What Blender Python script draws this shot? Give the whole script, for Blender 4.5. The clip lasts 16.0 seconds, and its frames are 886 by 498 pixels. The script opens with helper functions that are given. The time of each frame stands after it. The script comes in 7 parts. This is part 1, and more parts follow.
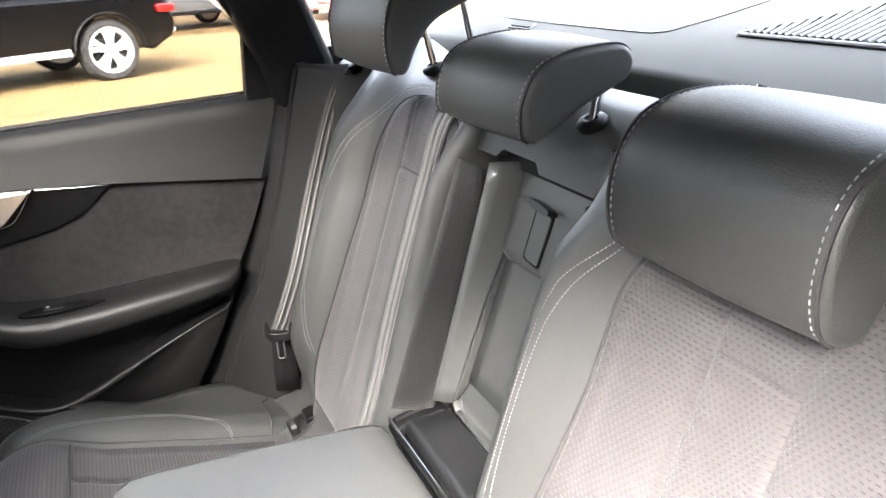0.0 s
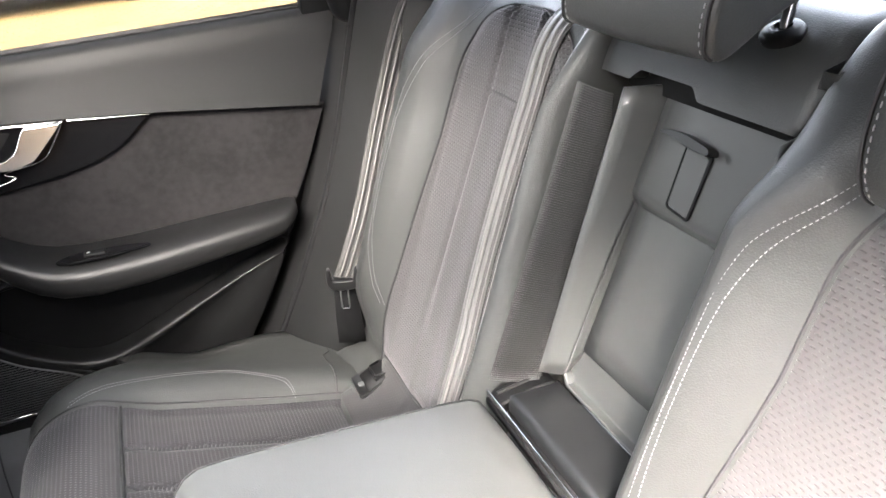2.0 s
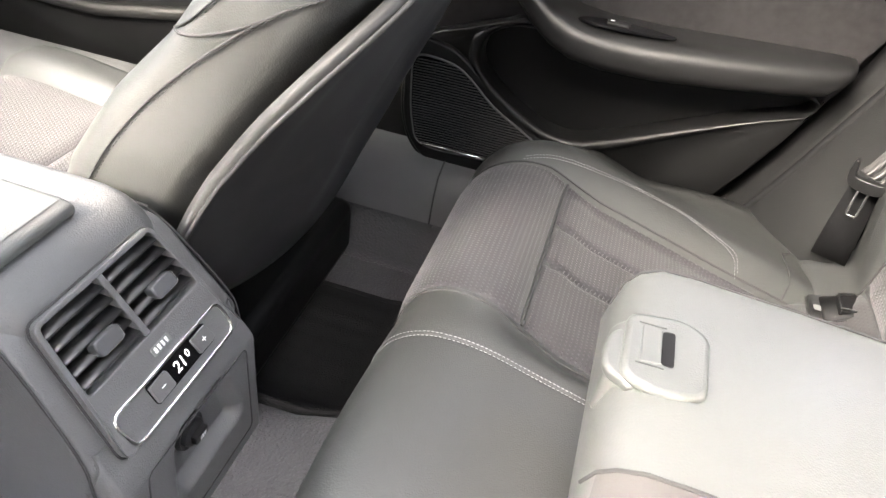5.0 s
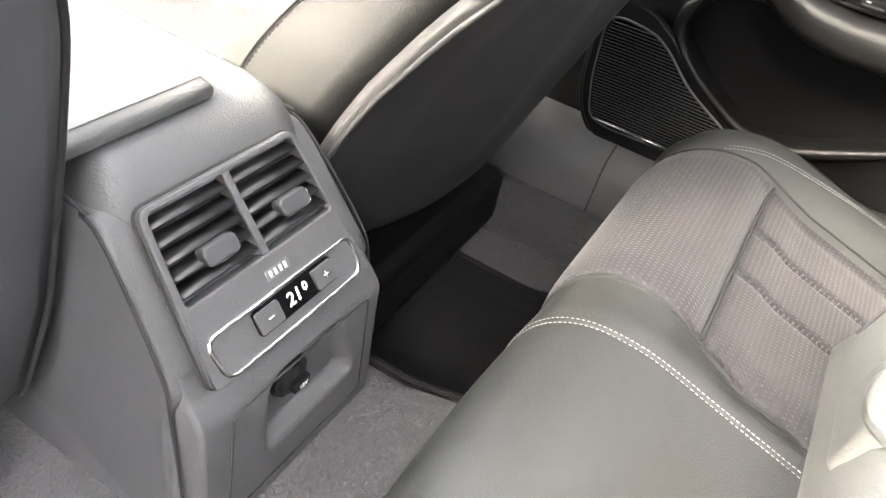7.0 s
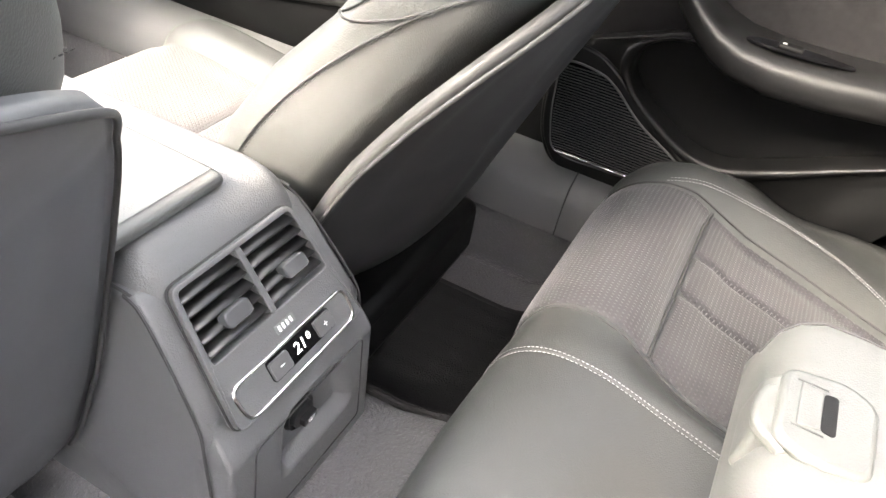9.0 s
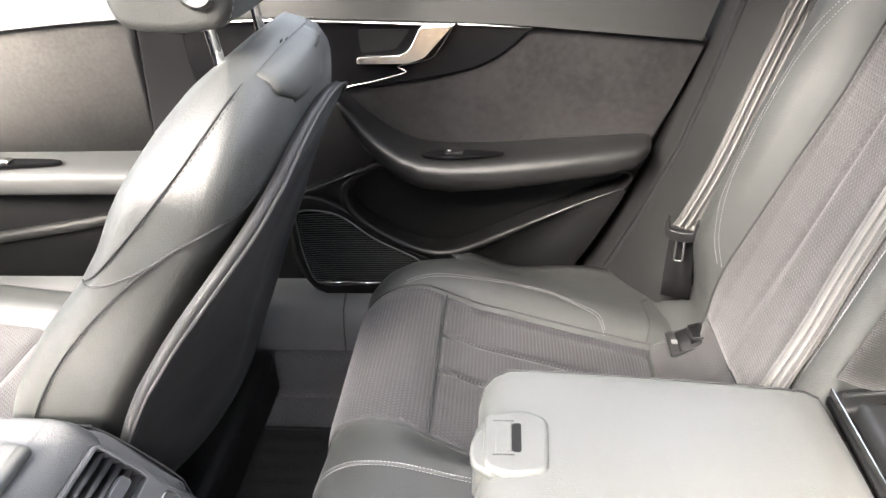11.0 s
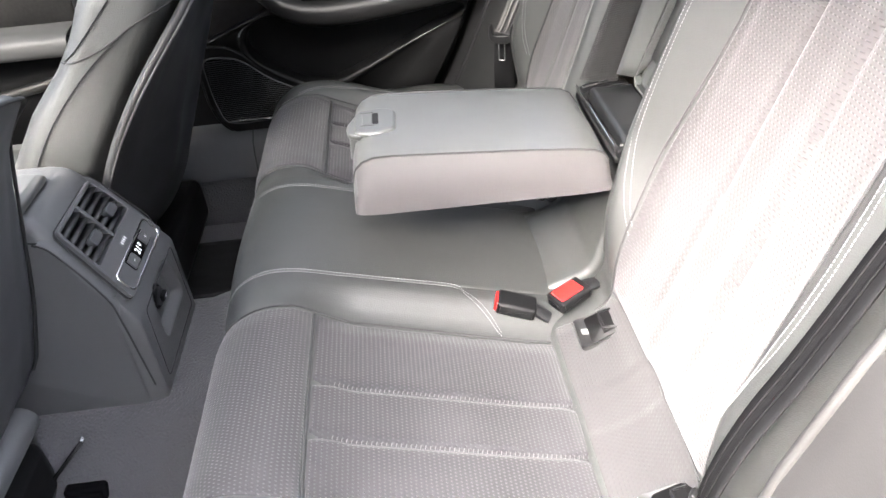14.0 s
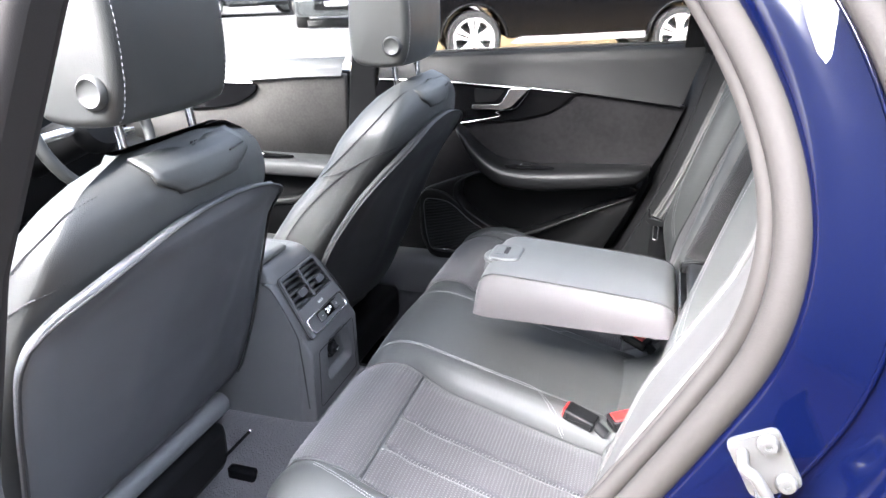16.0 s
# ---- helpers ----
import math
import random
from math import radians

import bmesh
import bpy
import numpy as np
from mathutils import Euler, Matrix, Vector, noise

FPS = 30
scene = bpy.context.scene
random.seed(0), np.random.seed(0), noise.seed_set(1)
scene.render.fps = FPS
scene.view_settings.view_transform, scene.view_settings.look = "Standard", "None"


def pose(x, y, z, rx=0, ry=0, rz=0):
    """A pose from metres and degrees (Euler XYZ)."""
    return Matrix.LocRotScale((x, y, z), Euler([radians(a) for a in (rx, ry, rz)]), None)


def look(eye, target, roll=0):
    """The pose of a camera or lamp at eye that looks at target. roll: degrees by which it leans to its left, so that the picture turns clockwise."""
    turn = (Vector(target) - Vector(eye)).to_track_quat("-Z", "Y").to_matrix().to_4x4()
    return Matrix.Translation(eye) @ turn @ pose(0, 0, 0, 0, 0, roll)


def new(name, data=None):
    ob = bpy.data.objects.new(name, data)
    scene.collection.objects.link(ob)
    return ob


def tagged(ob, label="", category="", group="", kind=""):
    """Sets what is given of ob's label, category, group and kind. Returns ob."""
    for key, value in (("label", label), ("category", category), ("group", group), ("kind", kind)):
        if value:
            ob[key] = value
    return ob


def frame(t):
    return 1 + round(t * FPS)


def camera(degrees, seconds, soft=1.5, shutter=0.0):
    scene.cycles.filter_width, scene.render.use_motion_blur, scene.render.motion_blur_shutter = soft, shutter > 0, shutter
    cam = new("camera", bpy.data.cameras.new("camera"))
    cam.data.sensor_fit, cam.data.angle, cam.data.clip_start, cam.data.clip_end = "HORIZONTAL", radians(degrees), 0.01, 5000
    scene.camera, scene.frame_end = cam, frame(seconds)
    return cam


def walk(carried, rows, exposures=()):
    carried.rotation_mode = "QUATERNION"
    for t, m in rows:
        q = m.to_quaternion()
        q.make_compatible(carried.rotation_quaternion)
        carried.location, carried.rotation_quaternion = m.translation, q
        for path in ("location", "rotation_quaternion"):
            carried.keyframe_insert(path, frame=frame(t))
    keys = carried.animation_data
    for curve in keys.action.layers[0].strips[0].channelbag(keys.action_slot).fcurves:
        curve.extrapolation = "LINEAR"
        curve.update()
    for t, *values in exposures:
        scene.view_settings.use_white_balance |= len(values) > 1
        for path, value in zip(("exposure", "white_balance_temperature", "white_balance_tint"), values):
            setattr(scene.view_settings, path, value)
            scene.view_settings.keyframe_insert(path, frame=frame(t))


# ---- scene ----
cam = camera(62.9, 16.0)
PATH = [
    (0, (0.394, -0.603, 1.256), (1.178, 1.082, 0.517), -1.8),
    (0.5, (0.395, -0.566, 1.255), (1.167, 1.124, 0.515), -1.9),
    (1, (0.386, -0.515, 1.251), (1.135, 1.173, 0.482), -2.2),
    (1.5, (0.376, -0.467, 1.231), (1.101, 1.208, 0.414), -2.5),
    (2, (0.379, -0.434, 1.222), (1.051, 1.207, 0.297), -2.8),
    (2.5, (0.386, -0.414, 1.22), (0.993, 1.173, 0.164), -3.0),
    (3, (0.397, -0.418, 1.212), (0.909, 1.067, -0.027), -2.9),
    (3.5, (0.392, -0.41, 1.19), (0.78, 1.039, -0.132), -1.6),
    (4, (0.365, -0.398, 1.164), (0.502, 1.139, -0.108), 0.6),
    (4.5, (0.319, -0.381, 1.118), (0.192, 1.206, -0.092), 4.9),
    (5, (0.278, -0.338, 1.063), (-0.037, 1.225, -0.145), 8.9),
    (5.2, (0.265, -0.324, 1.03), (-0.102, 1.223, -0.183), 10.3),
    (7.3, (0.232, -0.278, 0.965), (-0.392, 1.134, -0.307), 12.7),
    (7.5, (0.232, -0.278, 0.969), (-0.394, 1.127, -0.309), 12.7),
    (8, (0.23, -0.286, 0.98), (-0.393, 1.108, -0.312), 12.3),
    (8.2, (0.232, -0.291, 0.989), (-0.391, 1.103, -0.302), 11.9),
    (10.3, (0.31, -0.388, 1.172), (-0.077, 1.253, 0.096), 2.4),
    (10.5, (0.322, -0.393, 1.185), (-0.007, 1.274, 0.129), 0.9),
    (11, (0.35, -0.415, 1.198), (0.173, 1.297, 0.179), -3.0),
    (11.5, (0.364, -0.461, 1.221), (0.369, 1.25, 0.187), -7.2),
    (12, (0.359, -0.564, 1.215), (0.509, 1.092, 0.105), -10.0),
    (12.5, (0.356, -0.661, 1.195), (0.563, 0.928, -0.001), -10.7),
    (13, (0.349, -0.742, 1.182), (0.557, 0.798, -0.078), -9.6),
    (13.5, (0.358, -0.807, 1.17), (0.533, 0.738, -0.088), -7.3),
    (14, (0.394, -0.851, 1.163), (0.462, 0.773, -0.002), -5.1),
    (14.5, (0.458, -0.874, 1.173), (0.364, 0.839, 0.146), -3.5),
    (15, (0.521, -0.92, 1.19), (0.234, 0.848, 0.302), -2.6),
    (15.5, (0.575, -0.992, 1.208), (0.129, 0.795, 0.429), -1.9),
    (16, (0.603, -1.14, 1.218), (0.045, 0.641, 0.498), -1.0),
]
walk(cam, [(t, look(eye, target, roll)) for t, eye, target, roll in PATH], [(0, 5.7, 6500, 12), (2.0, 5.97, 6550, 12), (3.5, 5.85, 6550, 12), (5, 6.25, 7000, 12), (7.3, 6.65, 7250, 12), (8.2, 6.65, 7250, 12), (11, 6.18, 6750, 12), (13.5, 5.45, 6450, 12), (14.5, 5.52, 6450, 12), (16, 5.66, 5950, 12)])

# ---- light ----
world = bpy.data.worlds.new("sky")
scene.world = world
world.use_nodes = True
wn = world.node_tree
sky = wn.nodes.new("ShaderNodeTexSky")
sky.sky_type, sky.sun_disc = "NISHITA", False
sky.sun_elevation, sky.sun_rotation = radians(37), radians(210)
sky.dust_density, sky.air_density, sky.ozone_density = 7.0, 1.0, 0.8
wn.nodes["Background"].inputs["Strength"].default_value = 0.15
haze = wn.nodes.new("ShaderNodeHueSaturation")
haze.inputs["Saturation"].default_value, haze.inputs["Value"].default_value = 0.45, 1.12
wn.links.new(sky.outputs["Color"], haze.inputs["Color"])
wn.links.new(haze.outputs["Color"], wn.nodes["Background"].inputs["Color"])
sun = new("sun", bpy.data.lights.new("sun", "SUN"))
sun.data.energy, sun.data.angle, sun.data.color = 0.55, radians(60), (1.0, 0.97, 0.93)
sun.matrix_world = look((-2.0, -3.4, 3.0), (0, 0, 0))

# ---- materials ----
CY = 0.01


def material(name, colour, rough=0.6, metal=0.0, grain=0.0, size=900.0, wear=0.12, bump=0.0, coat=0.0, sheen=0.0, spec=0.5, coords="Object", relief=0.0006):
    """A surface with fine grain in its relief and broad, soft variation in its colour and gloss."""
    m = bpy.data.materials.new(name)
    m.use_nodes = True
    t = m.node_tree
    b = t.nodes["Principled BSDF"]
    b.inputs["Roughness"].default_value, b.inputs["Metallic"].default_value = rough, metal
    b.inputs["Coat Weight"].default_value, b.inputs["Sheen Weight"].default_value = coat, sheen
    b.inputs["Specular IOR Level"].default_value = spec
    tc = t.nodes.new("ShaderNodeTexCoord")
    broad = t.nodes.new("ShaderNodeTexNoise")
    broad.inputs["Scale"].default_value, broad.inputs["Detail"].default_value = 9.0, 5.0
    fine = t.nodes.new("ShaderNodeTexNoise")
    fine.inputs["Scale"].default_value, fine.inputs["Detail"].default_value = size, 2.0
    t.links.new(tc.outputs[coords], broad.inputs["Vector"])
    t.links.new(tc.outputs[coords], fine.inputs["Vector"])
    mix = t.nodes.new("ShaderNodeMix")
    mix.data_type, mix.blend_type = "RGBA", "MIX"
    c = Vector(colour)
    mix.inputs[6].default_value = (*(c * (1 - wear)), 1)
    mix.inputs[7].default_value = (*(c * (1 + wear)), 1)
    add = t.nodes.new("ShaderNodeMath")
    add.operation = "MULTIPLY_ADD"
    add.inputs[1].default_value = grain
    t.links.new(fine.outputs["Fac"], add.inputs[0])
    t.links.new(broad.outputs["Fac"], add.inputs[2])
    t.links.new(add.outputs[0], mix.inputs[0])
    t.links.new(mix.outputs[2], b.inputs["Base Color"])
    ro = t.nodes.new("ShaderNodeMapRange")
    ro.inputs[1].default_value, ro.inputs[2].default_value = 0.3, 0.7
    ro.inputs[3].default_value, ro.inputs[4].default_value = rough * 0.9, min(1, rough * 1.12)
    t.links.new(broad.outputs["Fac"], ro.inputs[0])
    t.links.new(ro.outputs[0], b.inputs["Roughness"])
    if bump:
        bp = t.nodes.new("ShaderNodeBump")
        bp.inputs["Strength"].default_value, bp.inputs["Distance"].default_value = bump, relief
        t.links.new(fine.outputs["Fac"], bp.inputs["Height"])
        t.links.new(bp.outputs["Normal"], b.inputs["Normal"])
    return m


def leather_material(name, colour, rough=0.42, cells=620.0, bump=0.35, spec=0.36):
    """Grained leather: fine cell relief over a faintly uneven colour."""
    m = material(name, colour, rough, grain=0.25, size=420, wear=0.10, spec=spec)
    t = m.node_tree
    b = t.nodes["Principled BSDF"]
    tc = next(n for n in t.nodes if n.bl_idname == "ShaderNodeTexCoord")
    v = t.nodes.new("ShaderNodeTexVoronoi")
    v.inputs["Scale"].default_value = cells
    t.links.new(tc.outputs["Object"], v.inputs["Vector"])
    big = t.nodes.new("ShaderNodeTexNoise")
    big.inputs["Scale"].default_value = 28.0
    t.links.new(tc.outputs["Object"], big.inputs["Vector"])
    b1 = t.nodes.new("ShaderNodeBump")
    b1.inputs["Strength"].default_value, b1.inputs["Distance"].default_value = bump, 0.0005
    b2 = t.nodes.new("ShaderNodeBump")
    b2.inputs["Strength"].default_value, b2.inputs["Distance"].default_value = 0.10, 0.004
    t.links.new(v.outputs["Distance"], b1.inputs["Height"])
    t.links.new(big.outputs["Fac"], b2.inputs["Height"])
    t.links.new(b2.outputs["Normal"], b1.inputs["Normal"])
    t.links.new(b1.outputs["Normal"], b.inputs["Normal"])
    return m


def weave_material(name, colour, light, across=170.0, along=290.0, depth=0.0012, contrast=0.55, slant=0.0, thin=0.18, short=0.08, relief=0.6, nap=0.16):
    """Woven seat cloth: rows of short raised dashes, offset row by row, on a darker ground."""
    m = material(name, colour, 0.85, grain=0.3, size=900, wear=nap, sheen=0.15, spec=0.2)
    t = m.node_tree
    b = t.nodes["Principled BSDF"]
    uv = t.nodes.new("ShaderNodeUVMap")
    sep = t.nodes.new("ShaderNodeSeparateXYZ")
    t.links.new(uv.outputs["UV"], sep.inputs[0])

    def op(kind, a, c, d=None):
        n = t.nodes.new("ShaderNodeMath")
        n.operation = kind
        for i, q in enumerate((a, c, d)):
            if q is None:
                continue
            if isinstance(q, (int, float)):
                n.inputs[i].default_value = q
            else:
                t.links.new(q, n.inputs[i])
        return n.outputs[0]
    v = op("MULTIPLY_ADD", sep.outputs[0], slant, sep.outputs[1])
    row = op("MULTIPLY", v, along)
    half = op("MULTIPLY", op("FLOOR", row, 0), 0.5)
    col = op("ADD", op("MULTIPLY", sep.outputs[0], across), half)
    a = op("PINGPONG", op("FRACT", row, 0), 0.5)
    c = op("PINGPONG", op("FRACT", col, 0), 0.5)
    dash = op("MULTIPLY", op("SMOOTH_MIN", op("MULTIPLY", op("MAXIMUM", op("SUBTRACT", a, thin), 0.0), 5.0), 1.0, 0.3), op("SMOOTH_MIN", op("MULTIPLY", op("MAXIMUM", op("SUBTRACT", c, short), 0.0), 5.0), 1.0, 0.3))
    mix = t.nodes.new("ShaderNodeMix")
    mix.data_type, mix.blend_type = "RGBA", "MIX"
    old = b.inputs["Base Color"].links[0].from_socket
    t.links.new(old, mix.inputs[6])
    mix.inputs[7].default_value = (*light, 1)
    t.links.new(op("MULTIPLY", dash, contrast), mix.inputs[0])
    t.links.new(mix.outputs[2], b.inputs["Base Color"])
    bp = t.nodes.new("ShaderNodeBump")
    bp.inputs["Strength"].default_value, bp.inputs["Distance"].default_value = abs(relief), depth
    bp.invert = relief < 0
    t.links.new(dash, bp.inputs["Height"])
    t.links.new(bp.outputs["Normal"], b.inputs["Normal"])
    return m


def glow(name, colour, strength=1.0):
    m = bpy.data.materials.new(name)
    m.use_nodes = True
    b = m.node_tree.nodes["Principled BSDF"]
    b.inputs["Base Color"].default_value = (0.02, 0.02, 0.02, 1)
    b.inputs["Emission Color"].default_value, b.inputs["Emission Strength"].default_value = (*colour, 1), strength
    return m


LEATHER = leather_material("dark_leather", (0.029, 0.0303, 0.0295), 0.48, 700, 0.30, 0.5)
BOLSTER = leather_material("black_leather", (0.0078, 0.0080, 0.0082), 0.5, spec=0.2)
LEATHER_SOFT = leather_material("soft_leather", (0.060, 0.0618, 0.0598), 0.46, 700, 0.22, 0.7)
# Darker copy of the soft leather: shade on the armrest's sides, put into colour.
LEATHER_SIDE_SHADED = leather_material("shaded_side_leather", (0.040, 0.0376, 0.0385), 0.46, 700, 0.25, 0.6)
CLOTH = weave_material("seat_cloth", (0.044, 0.042, 0.0434), (0.012, 0.0115, 0.012), 165.0, 225.0, 0.0012, 0.62, thin=0.28, short=0.14, relief=-0.7, nap=0.22)
CLOTH_SEAT = weave_material("napped_seat_cloth", (0.0165, 0.0159, 0.0176), (0.062, 0.060, 0.065), 230.0, 190.0, 0.0010, 0.45, thin=0.24, short=0.20, nap=0.85)
CLOTH_ROLL = weave_material("ribbed_seat_cloth", (0.024, 0.0232, 0.0252), (0.088, 0.085, 0.090), 250.0, 190.0, 0.0008, 0.50, thin=0.20, short=0.24)
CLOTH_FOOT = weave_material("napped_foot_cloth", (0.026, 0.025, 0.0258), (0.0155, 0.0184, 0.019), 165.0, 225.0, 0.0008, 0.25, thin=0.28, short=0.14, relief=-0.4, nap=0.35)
MESH_CLOTH = weave_material("side_cloth", (0.0055, 0.0052, 0.0051), (0.0165, 0.0158, 0.0154), 420.0, 420.0, 0.0006, 0.5, nap=0.35)
SEAT_SHELL = material("grey_seat_shell", (0.050, 0.0516, 0.055), 0.46, grain=0.2, size=1500, wear=0.12, bump=0.1)
SUEDE = material("suede_cloth", (0.0090, 0.0086, 0.0090), 0.95, grain=0.7, size=90, wear=0.9, bump=0.2, sheen=0.02, spec=0.04)
FRONT_SUEDE = material("pale_suede_cloth", (0.050, 0.048, 0.046), 0.95, grain=0.6, size=160, wear=0.5, bump=0.2, sheen=0.05, spec=0.05)
ARM_TRIM = material("padded_grey_trim", (0.030, 0.0305, 0.031), 0.55, grain=0.2, size=1400, wear=0.08, bump=0.25, spec=0.25)
PLASTIC = material("soft_black_plastic", (0.0060, 0.0061, 0.0065), 0.48, grain=0.2, size=1400, wear=0.08, bump=0.25, spec=0.14)
PLASTIC_MID = material("grey_plastic", (0.082, 0.083, 0.085), 0.46, grain=0.2, size=1400, wear=0.08, bump=0.25)
CONSOLE = material("grained_console_plastic", (0.076, 0.077, 0.079), 0.42, grain=0.3, size=700, wear=0.08, bump=0.6, relief=0.0008)
SHELL_DARK = material("black_seat_shell", (0.022, 0.0222, 0.023), 0.5, grain=0.2, size=1500, wear=0.12, bump=0.1, spec=0.3)
PLASTIC_HARD = material("hard_grey_plastic", (0.12, 0.124, 0.122), 0.42, grain=0.2, size=1500, wear=0.06, bump=0.15)
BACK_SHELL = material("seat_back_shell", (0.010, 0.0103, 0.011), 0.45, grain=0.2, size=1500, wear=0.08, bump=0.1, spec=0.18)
GLOSS = material("gloss_black", (0.004, 0.004, 0.0045), 0.09, wear=0.05, spec=0.05)
CHROME = material("satin_chrome", (0.72, 0.72, 0.71), 0.22, 1.0, wear=0.05)
BRIGHT = material("polished_chrome", (0.85, 0.85, 0.85), 0.08, 1.0, wear=0.03)
THREAD = material("pale_thread", (0.25, 0.25, 0.254), 0.8, wear=0.1)
THREAD_CLOTH = material("grey_cloth_thread", (0.085, 0.083, 0.086), 0.85, wear=0.15)
THREAD_DARK = material("dark_thread", (0.02, 0.02, 0.021), 0.8, wear=0.1)
WEBBING = weave_material("belt_webbing", (0.045, 0.044, 0.0435), (0.085, 0.084, 0.083), 900.0, 500.0, 0.0004, 0.5)
STRAP = material("plain_black_webbing", (0.007, 0.007, 0.0075), 0.7, grain=0.3, size=700, wear=0.12, bump=0.3, spec=0.1)
RIB_LIGHT = material("belt_rib", (0.060, 0.0585, 0.057), 0.5, grain=0.3, size=900, wear=0.1)
RIB_PALE = material("pale_belt_rib", (0.125, 0.121, 0.118), 0.5, grain=0.3, size=900, wear=0.1)
WEBBING_PALE = weave_material("grey_belt_webbing", (0.060, 0.058, 0.057), (0.10, 0.098, 0.096), 900.0, 500.0, 0.0004, 0.5)
DOOR_TRIM = material("soft_door_trim", (0.0092, 0.0094, 0.0097), 0.5, grain=0.2, size=1400, wear=0.08, bump=0.25, spec=0.2)
DOOR_PLASTIC = material("grained_door_plastic", (0.0066, 0.0066, 0.0069), 0.40, grain=0.2, size=1300, wear=0.08, bump=0.25, spec=0.35)
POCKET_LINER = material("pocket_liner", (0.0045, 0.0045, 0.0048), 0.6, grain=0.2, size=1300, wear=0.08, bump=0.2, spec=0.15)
RECESS = material("moulded_recess_plastic", (0.044, 0.0455, 0.0445), 0.33, grain=0.2, size=1500, wear=0.06, bump=0.15)
SEAM_SOFT = material("grey_seam_cord", (0.045, 0.043, 0.0445), 0.85, grain=0.3, size=900, wear=0.15)
VENT_GREY = material("satin_vent_plastic", (0.013, 0.0131, 0.0135), 0.40, grain=0.2, size=1300, wear=0.08, bump=0.15)
TRAY = material("satin_black_plastic", (0.010, 0.0105, 0.011), 0.36, wear=0.06)
SIDE_TRIM = material("pale_side_trim", (0.0165, 0.0158, 0.0155), 0.62, grain=0.2, size=900, wear=0.08, bump=0.2)
RUBBER = material("door_seal_rubber", (0.0125, 0.0112, 0.0104), 0.75, grain=0.2, size=700, wear=0.12, bump=0.2, spec=0.12)
CARPET = material("floor_carpet", (0.042, 0.0415, 0.0436), 1.0, grain=2.6, size=260, wear=0.75, bump=1.0, spec=0.05, sheen=0.15, relief=0.003)
MAT = material("mat_carpet", (0.012, 0.0118, 0.0122), 1.0, grain=1.4, size=420, wear=0.5, bump=1.0, spec=0.05, relief=0.002)
PAINT = material("blue_metallic_paint", (0.0005, 0.0010, 0.0068), 0.10, 0.15, grain=0.15, size=2500, wear=0.06, spec=0.22)
RED = material("red_button", (0.36, 0.014, 0.012), 0.35, wear=0.06)
HEADLINER = material("headliner_cloth", (0.035, 0.035, 0.036), 0.95, grain=0.5, size=600, wear=0.08, bump=0.3)
SHELF = material("shelf_cloth", (0.110, 0.110, 0.103), 0.95, grain=0.5, size=700, wear=0.12, bump=0.4, spec=0.1)
STEEL = material("zinc_steel", (0.07, 0.07, 0.069), 0.42, 0.6, grain=0.2, size=200, wear=0.15)
TYRE = material("tyre_rubber", (0.025, 0.025, 0.026), 0.8, grain=0.3, size=120, wear=0.25, bump=0.3)
ALLOY = material("alloy_rim", (0.70, 0.70, 0.68), 0.35, 0.15, wear=0.08)
CAR_BLACK = material("black_car_paint", (0.003, 0.003, 0.0035), 0.12, wear=0.1, spec=0.4)
CAR_SILVER = material("silver_car_paint", (0.10, 0.107, 0.11), 0.2, 0.6, wear=0.06, coat=1.0)
CAR_RED = material("red_car_paint", (0.5, 0.02, 0.02), 0.2, wear=0.06, coat=1.0)
CAR_GREY = material("grey_car_paint", (0.09, 0.095, 0.1), 0.2, 0.4, wear=0.06, coat=1.0)
DARK_GLASS = material("tinted_glass", (0.012, 0.013, 0.014), 0.04, wear=0.02, coat=0.5)
TAIL = material("tail_lamp", (0.45, 0.01, 0.01), 0.15, wear=0.05, coat=1.0)
LAMP = material("lamp_glass", (0.6, 0.62, 0.65), 0.1, 0.3, wear=0.05, coat=1.0)
SILVER_TRIM = material("silver_trim", (0.6, 0.6, 0.6), 0.35, 0.3, wear=0.06)
ICON = glow("white_display", (0.9, 0.95, 1.0), 0.06)
PRINT = material("white_print", (0.75, 0.75, 0.75), 0.6, wear=0.04)

# ---- mesh helpers ----


def finish(name, mesh, parent=None, label="", smooth=True):
    ob = new(name, mesh)
    if smooth:
        mesh.polygons.foreach_set("use_smooth", [True] * len(mesh.polygons))
    if parent is not None:
        ob.parent = parent
    if label:
        ob["label"] = label
    return ob


def part(name, bm, mat, parent=None, label="", solid=0.0, bevel=0.0, smooth=True, angle=50):
    """One mesh object, under a thing or under a part."""
    bmesh.ops.recalc_face_normals(bm, faces=bm.faces)
    if smooth:
        lim = radians(angle)
        for e in bm.edges:
            if len(e.link_faces) == 2 and e.calc_face_angle(0) > lim:
                e.smooth = False
    mesh = bpy.data.meshes.new(name)
    bm.to_mesh(mesh)
    bm.free()
    for m in mat if isinstance(mat, (list, tuple)) else [mat]:
        mesh.materials.append(m)
    ob = finish(name, mesh, parent, label, smooth)
    if solid:
        md = ob.modifiers.new("thickness", "SOLIDIFY")
        md.thickness, md.offset = solid, -1
    if bevel:
        md = ob.modifiers.new("edges", "BEVEL")
        md.width, md.segments, md.limit_method, md.angle_limit = bevel, 3, "ANGLE", radians(40)
        md.harden_normals = False
    return ob


def thing(name, label, category, group="", kind="", at=(0, 0, 0)):
    ob = new(name)
    ob.location = at
    ob.empty_display_size = 0.05
    tagged(ob, label, category, group, kind)
    return ob


def sm(a, b, x):
    t = min(1, max(0, (x - a) / (b - a)))
    return t * t * (3 - 2 * t)


def lin(table, x):
    return float(np.interp(x, [p[0] for p in table], [p[1] for p in table]))


